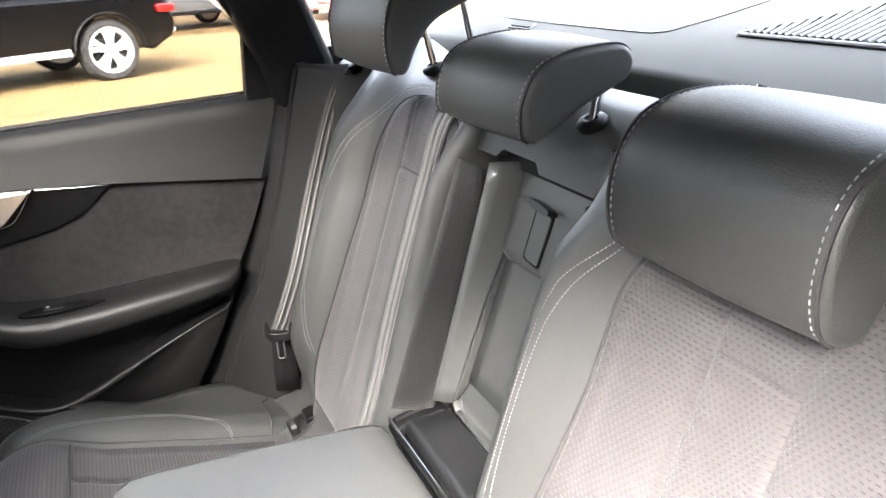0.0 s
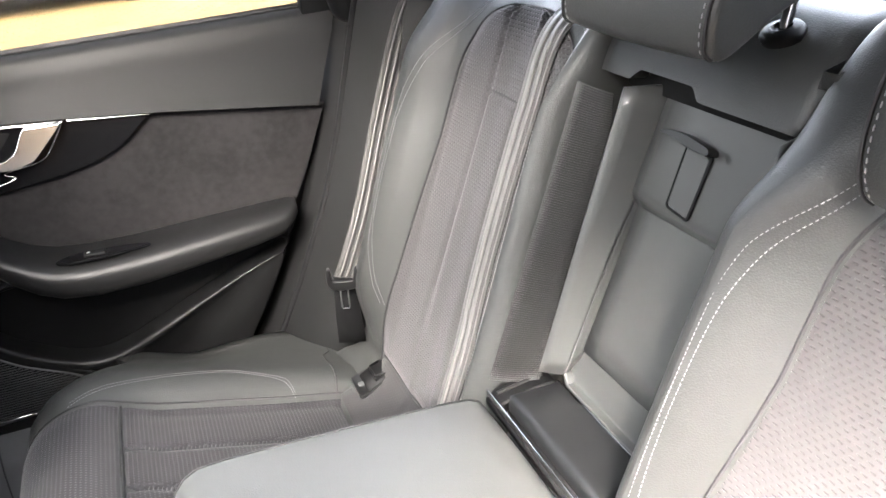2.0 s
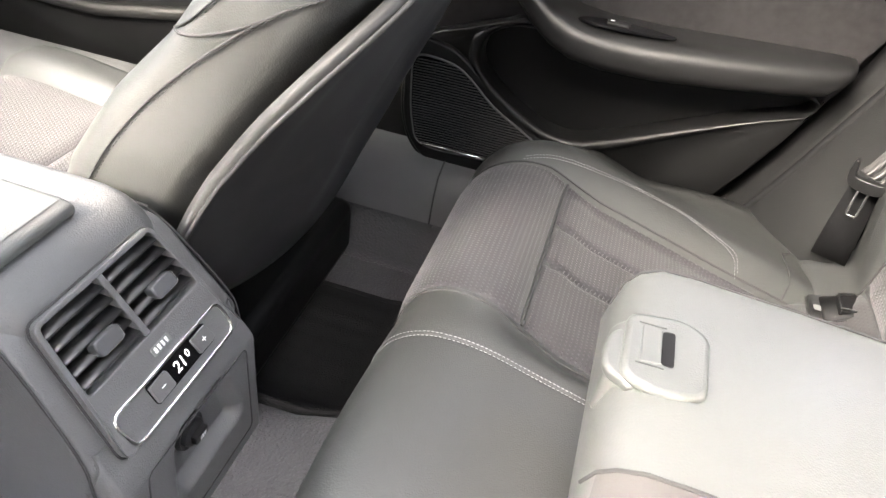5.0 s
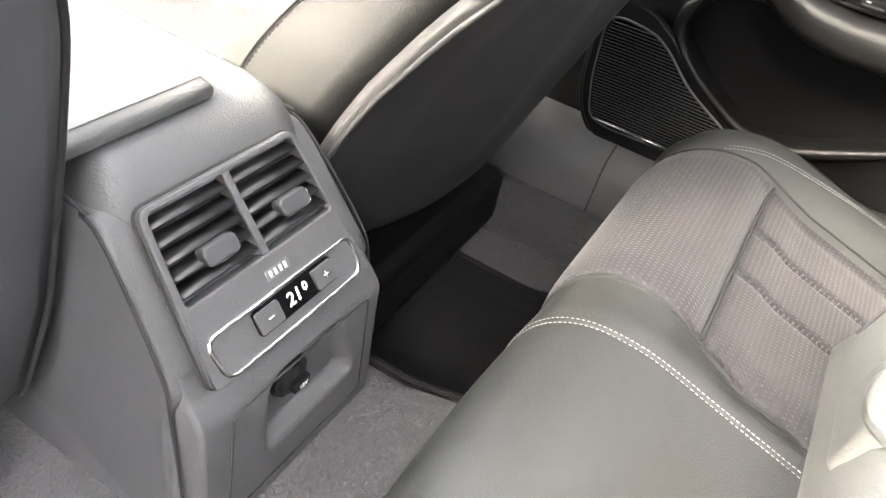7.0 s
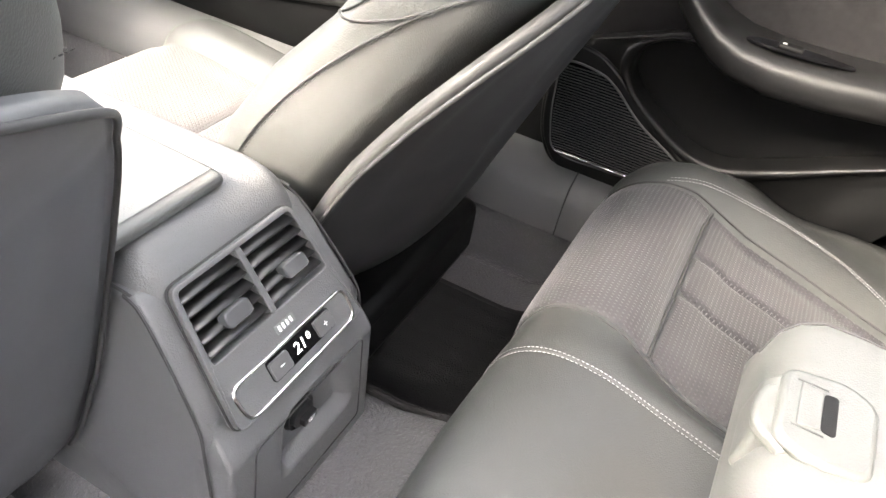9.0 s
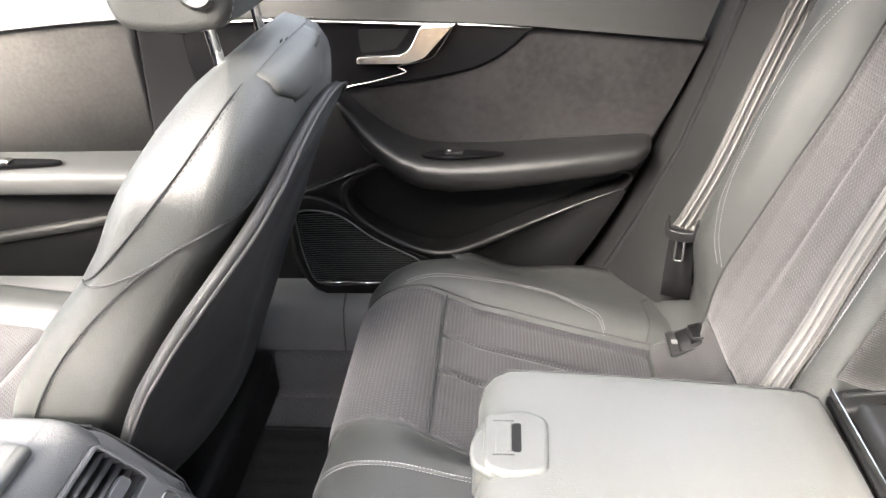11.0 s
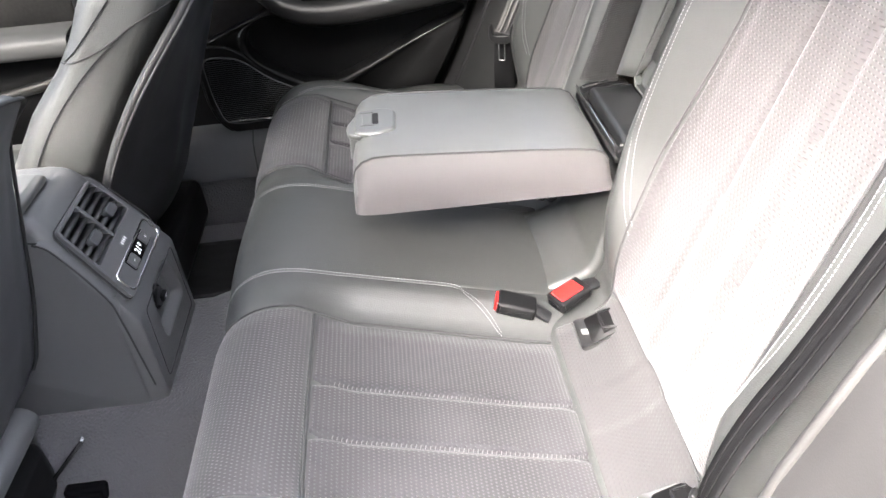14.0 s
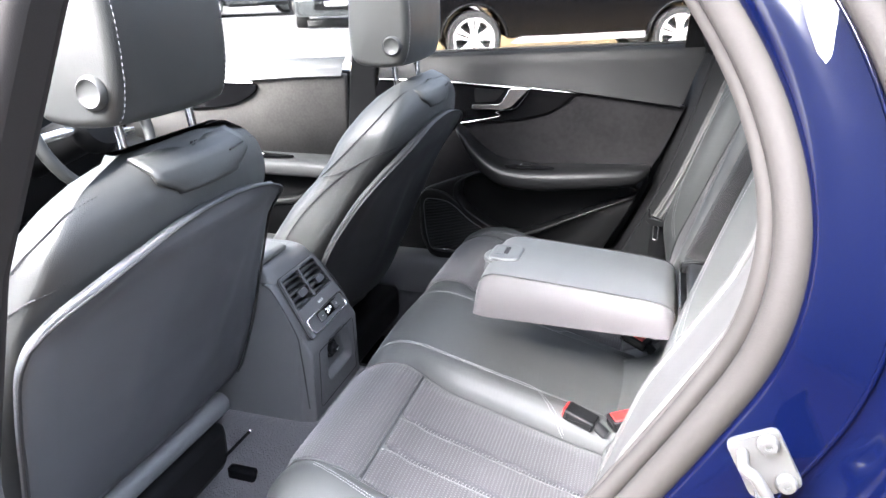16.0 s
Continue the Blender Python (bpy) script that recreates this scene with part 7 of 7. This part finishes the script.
# ---- belts, buckles, anchor covers ----
def belt(name, line, width, across, label, ribs=((-0.52, 0.13), (0.0, 0.13), (0.52, 0.13)), mat=WEBBING, rib_mat=RIB_LIGHT, turn=0):
    """Webbing along a line, laid flat across a given direction."""
    th = thing(name, label, "seat belt", group="rear seat belts", at=tuple(line[-1]))
    pts = curve(line, 8)
    ac = curve(across, 8)
    n = len(pts)
    bm = sheet(lambda u, k: pts[k] + ac[k].normalized() * (u * width / 2), span(-1, 1, 6), list(range(n)), uv=lambda u, k: (u * width / 2, k * 0.012))
    add("webbing", bm, mat, th, "black woven webbing", solid=0.0014)
    nrm = [(pts[min(k + 1, n - 1)] - pts[max(k - 1, 0)]).cross(ac[k]).normalized() for k in range(n)]
    flip = turn or (-1 if nrm[n // 2].x + 1.6 * nrm[n // 2].y > 0 else 1)
    for u, half in ribs:
        add("rib", sheet(lambda q, k: pts[k] + ac[k].normalized() * ((u + q) * width / 2) + nrm[k] * 0.0022 * flip, [-half, half], list(range(n))), rib_mat, th, solid=0.0005)
    return th


def near_belt():
    """Plain webbing that hangs over the outer bolster of the near backrest."""
    pts = [Vector(q) for q in ((0.810, -0.592, 1.118), (0.735, -0.560, 1.06), (0.690, -0.532, 0.95), (0.671, -0.530, 0.90), (0.652, -0.530, 0.85), (0.632, -0.530, 0.80), (0.610, -0.530, 0.75), (0.594, -0.531, 0.70), (0.582, -0.533, 0.64))]
    return belt("outer_seat_belt", pts, 0.040, [Vector((-0.32, -0.93, 0.15))] * 9, "plain black seat belt hanging beside the near bolster", ribs=((-0.35, 0.10), (0.35, 0.10)), mat=STRAP, rib_mat=POCKET_LINER)


for side in (1, -1):
    def V(x, w, z):
        return Vector((x, CY + side * w, z))
    ob = belt("outer_seat_belt", [V(0.820, 0.596, 1.105), V(0.765, 0.584, 1.045), V(0.715, 0.570, 0.92), V(0.658, 0.540, 0.77), V(0.620, 0.524, 0.69), V(0.608, 0.520, 0.670)], 0.040, [Vector((0.90, 0.04, -0.36))] * 6, "black outer seat belt hanging beside the rear backrest") if side > 0 else near_belt()
    yoke = [(-0.0235, 0.026), (-0.0190, 0.027), (-0.0165, 0.012), (-0.012, 0.0075), (0.012, 0.0075), (0.0165, 0.012), (0.0190, 0.027), (0.0235, 0.026), (0.0250, 0.012), (0.0235, 0.001), (0.0170, -0.006), (0.0060, -0.0085), (-0.0060, -0.0085), (-0.0170, -0.006), (-0.0235, 0.001), (-0.0250, 0.012)]
    TM = Matrix.Translation((0.602, CY + side * (0.513 if side > 0 else 0.545), 0.663 if side > 0 else 0.645)) @ Matrix.Rotation(radians(-20 if side > 0 else -32), 4, "Z")
    tg = add("tongue", prism_bm(smooth_outline(yoke, 3), 0.010, "y", -0.005), DOOR_PLASTIC, ob, "black plastic belt tongue", bevel=0.0022)
    tg.matrix_basis = TM
    loop = [Vector((x, 0, z)) for x, z in ((-0.0058, -0.004), (-0.0058, -0.040), (-0.0045, -0.043), (0.0045, -0.043), (0.0058, -0.040), (0.0058, -0.004))]
    tl = add("tongue_loop", tube_bm(loop, 0.0015, 6), CHROME, ob, "bright metal tongue loop")
    tl.matrix_basis = TM
    strap = [V(0.608, 0.522, 0.662), V(0.608, 0.522, 0.625), V(0.608, 0.522, 0.59), V(0.609, 0.521, 0.545)] if side > 0 else [V(0.606, 0.545, 0.625), V(0.620, 0.545, 0.589), V(0.634, 0.545, 0.553), V(0.648, 0.545, 0.517)]
    add("lower_webbing", sheet(lambda u, k: strap[k] + (Vector((0.93, -0.35, 0)) if side > 0 else Vector((0.90, 0.04, -0.10))).normalized() * ((0.0175 + 0.0015 * k) * u) + Vector((0, 0.006, 0)), [-1, 0, 1], [0, 1, 2, 3]), STRAP, ob, "black webbing below the tongue", solid=0.0014)
    ex = thing("belt_outlet", "black plastic seat belt outlet on the backrest shoulder", "belt outlet", group="belt outlets", at=(0.83, CY + side * 0.60, 1.10))
    add("cap", pad_bm(smooth_outline([(0.775, 1.085), (0.80, 1.11), (0.86, 1.135), (0.93, 1.14), (0.94, 1.12), (0.85, 1.10)], 5), 0.035, 0.012, 0.0, Matrix.Translation((0, CY + side * 0.595, 0))), PLASTIC, ex)
    # covers over the child-seat anchors
    for w in (0.190, 0.436 if side > 0 else 0.458):
        iso = thing("anchor_cover", "grey plastic child-seat anchor bezel with dark opening", "anchor", group="child-seat anchors", at=(0.61, CY + side * w, 0.515))
        wide = 0.029
        def bezel(u, v, grow=0.0):
            return V(0.582 + 0.060 * v, w + u * (wide + grow) * (1 - 0.12 * v), 0.521 + 0.027 * v * v)
        ol = round_outline([(-1, 0.02), (1, 0.02), (1.0, 0.98), (-1.0, 0.98)], 0.22, 4)
        bm = bmesh.new()
        outer = [bm.verts.new(bezel(u, v) + Vector((0, 0, 0.0))) for u, v in ol]
        topr = [bm.verts.new(bezel(u * 0.94, 0.5 + (v - 0.5) * 0.94) + Vector((-0.002, 0, 0.0055))) for u, v in ol]
        inn = [bm.verts.new(bezel(u * 0.84, 0.5 + (v - 0.5) * 0.86) + Vector((-0.002, 0, 0.0045))) for u, v in ol]
        deep = [bm.verts.new(bezel(u * 0.70, 0.5 + (v - 0.5) * 0.7) + Vector((-0.002, 0, 0.0032))) for u, v in ol]
        for A, B in ((outer, topr), (topr, inn), (inn, deep)):
            for i in range(len(ol)):
                bm.faces.new((A[i], A[(i + 1) % len(ol)], B[(i + 1) % len(ol)], B[i]))
        bm.faces.new(deep)
        bzl = add("bezel", bm, VENT_GREY, iso, angle=60)
        bw = bmesh.new()
        bw.faces.new([bw.verts.new(bezel(u * 0.85, 0.60 + (v - 0.5) * 0.66) + Vector((-0.002, 0, 0.0042))) for u, v in ol])
        add("well", bw, POCKET_LINER, iso, "black anchor well", solid=0.002)
        add("anchor_bar", tube_bm([V(0.628, w - 0.016, 0.548), V(0.612, w - 0.014, 0.546), V(0.612, w + 0.014, 0.546), V(0.628, w + 0.018, 0.548)], 0.0018, 8), BACK_SHELL, iso, "black anchor bar")
        add("opening", box_bm(0.612, 0.632, CY + side * w - 0.017, CY + side * w + 0.017, 0.534, 0.545), POCKET_LINER, iso, "black opening", bevel=0.001)
        ic = round_outline([(0.588, CY + side * w - 0.006), (0.597, CY + side * w - 0.006), (0.597, CY + side * w + 0.004), (0.588, CY + side * w + 0.004)], 0.002, 2)
        add("seat_icon", prism_bm(ic, 0.001, "z", 0.5283), PLASTIC_HARD, bzl)

# belt that lies down the inner edge of the far backrest
inner = [on_back(1, w, back_s(z), h) for w, z, h in ((0.205, 1.105, 0.008), (0.236, 1.06, 0.009), (0.242, 0.98, 0.009), (0.242, 0.86, 0.009), (0.238, 0.78, 0.009), (0.228, 0.70, 0.010), (0.222, 0.62, 0.013), (0.220, 0.565, 0.014))]
belt("centre_seat_belt", inner, 0.041, [Vector((-0.05, 1, 0.0))] * 8, "grey ribbed centre seat belt lying against the far backrest", mat=WEBBING_PALE, rib_mat=RIB_PALE, ribs=((-0.20, 0.20), (0.42, 0.20), (-0.78, 0.06)), turn=-1)


def buckle(x, y, z, turn, pitch, label, red_top):
    b = thing("belt_buckle", label, "buckle", group="belt buckles", at=(x, y, z))
    m = Matrix.Translation((x, y, z)) @ Matrix.Rotation(radians(turn), 4, "Z") @ Matrix.Rotation(radians(pitch), 4, "Y") @ Matrix.Scale(0.77, 4)
    add("case", pad_bm(round_outline([(-0.034, -0.012), (0.034, -0.012), (0.034, 0.011), (-0.034, 0.013)], 0.005, 3), 0.0215, 0.006, 0.0, m, 3), PLASTIC, b, "black plastic case")
    if red_top:
        add("button", box_bm(-0.028, 0.020, -0.0150, 0.0150, 0.010, 0.0150, m=m), RED, b, "red release button", bevel=0.002)
        add("slot", box_bm(-0.0355, -0.033, -0.013, 0.013, -0.003, 0.003, m=m), GLOSS, b)
    else:
        add("button", box_bm(-0.0375, -0.031, -0.0165, 0.0165, -0.009, 0.011, m=m), RED, b, "red release button", bevel=0.002)
    add("stalk", tube_bm([m @ Vector((0.03, 0, 0)), m @ Vector((0.06, 0, -0.012))], 0.010, 8, squash=0.7), BACK_SHELL, b)
    return b


buckle(0.514, -0.127, 0.540, -12, 14, "black seat belt buckle with red end lying on the bench", False)
buckle(0.584, -0.130, 0.549, 30, -6, "black seat belt buckle with red button standing by the backrest", True)
buckle(0.585, 0.135, 0.556, -20, 16, "black seat belt buckle with red button beside the armrest", True)

# ---- laid paving blocks ----
TURN = Matrix.Rotation(radians(20), 4, "Z")


def block_verts(cx, cy, c, s_, jit):
    out = []
    for hx, hy, z in ((0.095, 0.045, -0.03), (0.095, 0.045, -0.004), (0.089, 0.039, 0.0)):
        for sx, sy in ((-1, -1), (1, -1), (1, 1), (-1, 1)):
            lx, ly = cx + sx * hx, cy + sy * hy
            out.append((lx * c - ly * s_, lx * s_ + ly * c, z + jit))
    return out


BLOCK_FACES = [(0, 1, 5, 4), (1, 2, 6, 5), (2, 3, 7, 6), (3, 0, 4, 7), (4, 5, 9, 8), (5, 6, 10, 9), (6, 7, 11, 10), (7, 4, 8, 11), (8, 9, 10, 11)]
rng = random.Random(4)
mesh = bpy.data.meshes.new("block")
mesh.from_pydata(block_verts(0, 0, 1, 0, 0), [], BLOCK_FACES)
mesh.materials.append(paving)
ca, sa = math.cos(radians(20)), math.sin(radians(20))
verts, faces, singles = [], [], 0
for row in range(20, 175):
    for col in range(-40, 90):
        bx, by = (col + 0.5 * (row % 2)) * 0.2, row * 0.1
        wx, wy = bx * ca - by * sa, bx * sa + by * ca
        if not (-3.6 < wx < 9.0 and 2.5 < wy < 15.5):
            continue
        jit = rng.uniform(-0.0015, 0.0005)
        if -1.6 < wx < 1.4 and 5.2 < wy < 7.1 and singles < 290:
            ob = new("block", mesh)
            ob.parent = ground
            ob.matrix_basis = TURN @ Matrix.Translation((bx, by, jit))
            singles += 1
            continue
        n0 = len(verts)
        verts += block_verts(bx, by, ca, sa, jit)
        faces += [tuple(n0 + i for i in f) for f in BLOCK_FACES]
mesh = bpy.data.meshes.new("laid_blocks")
mesh.from_pydata(verts, [], faces)
mesh.materials.append(paving)
laid = new("laid_blocks", mesh)
laid.parent = ground
laid["kind"] = "stuff"
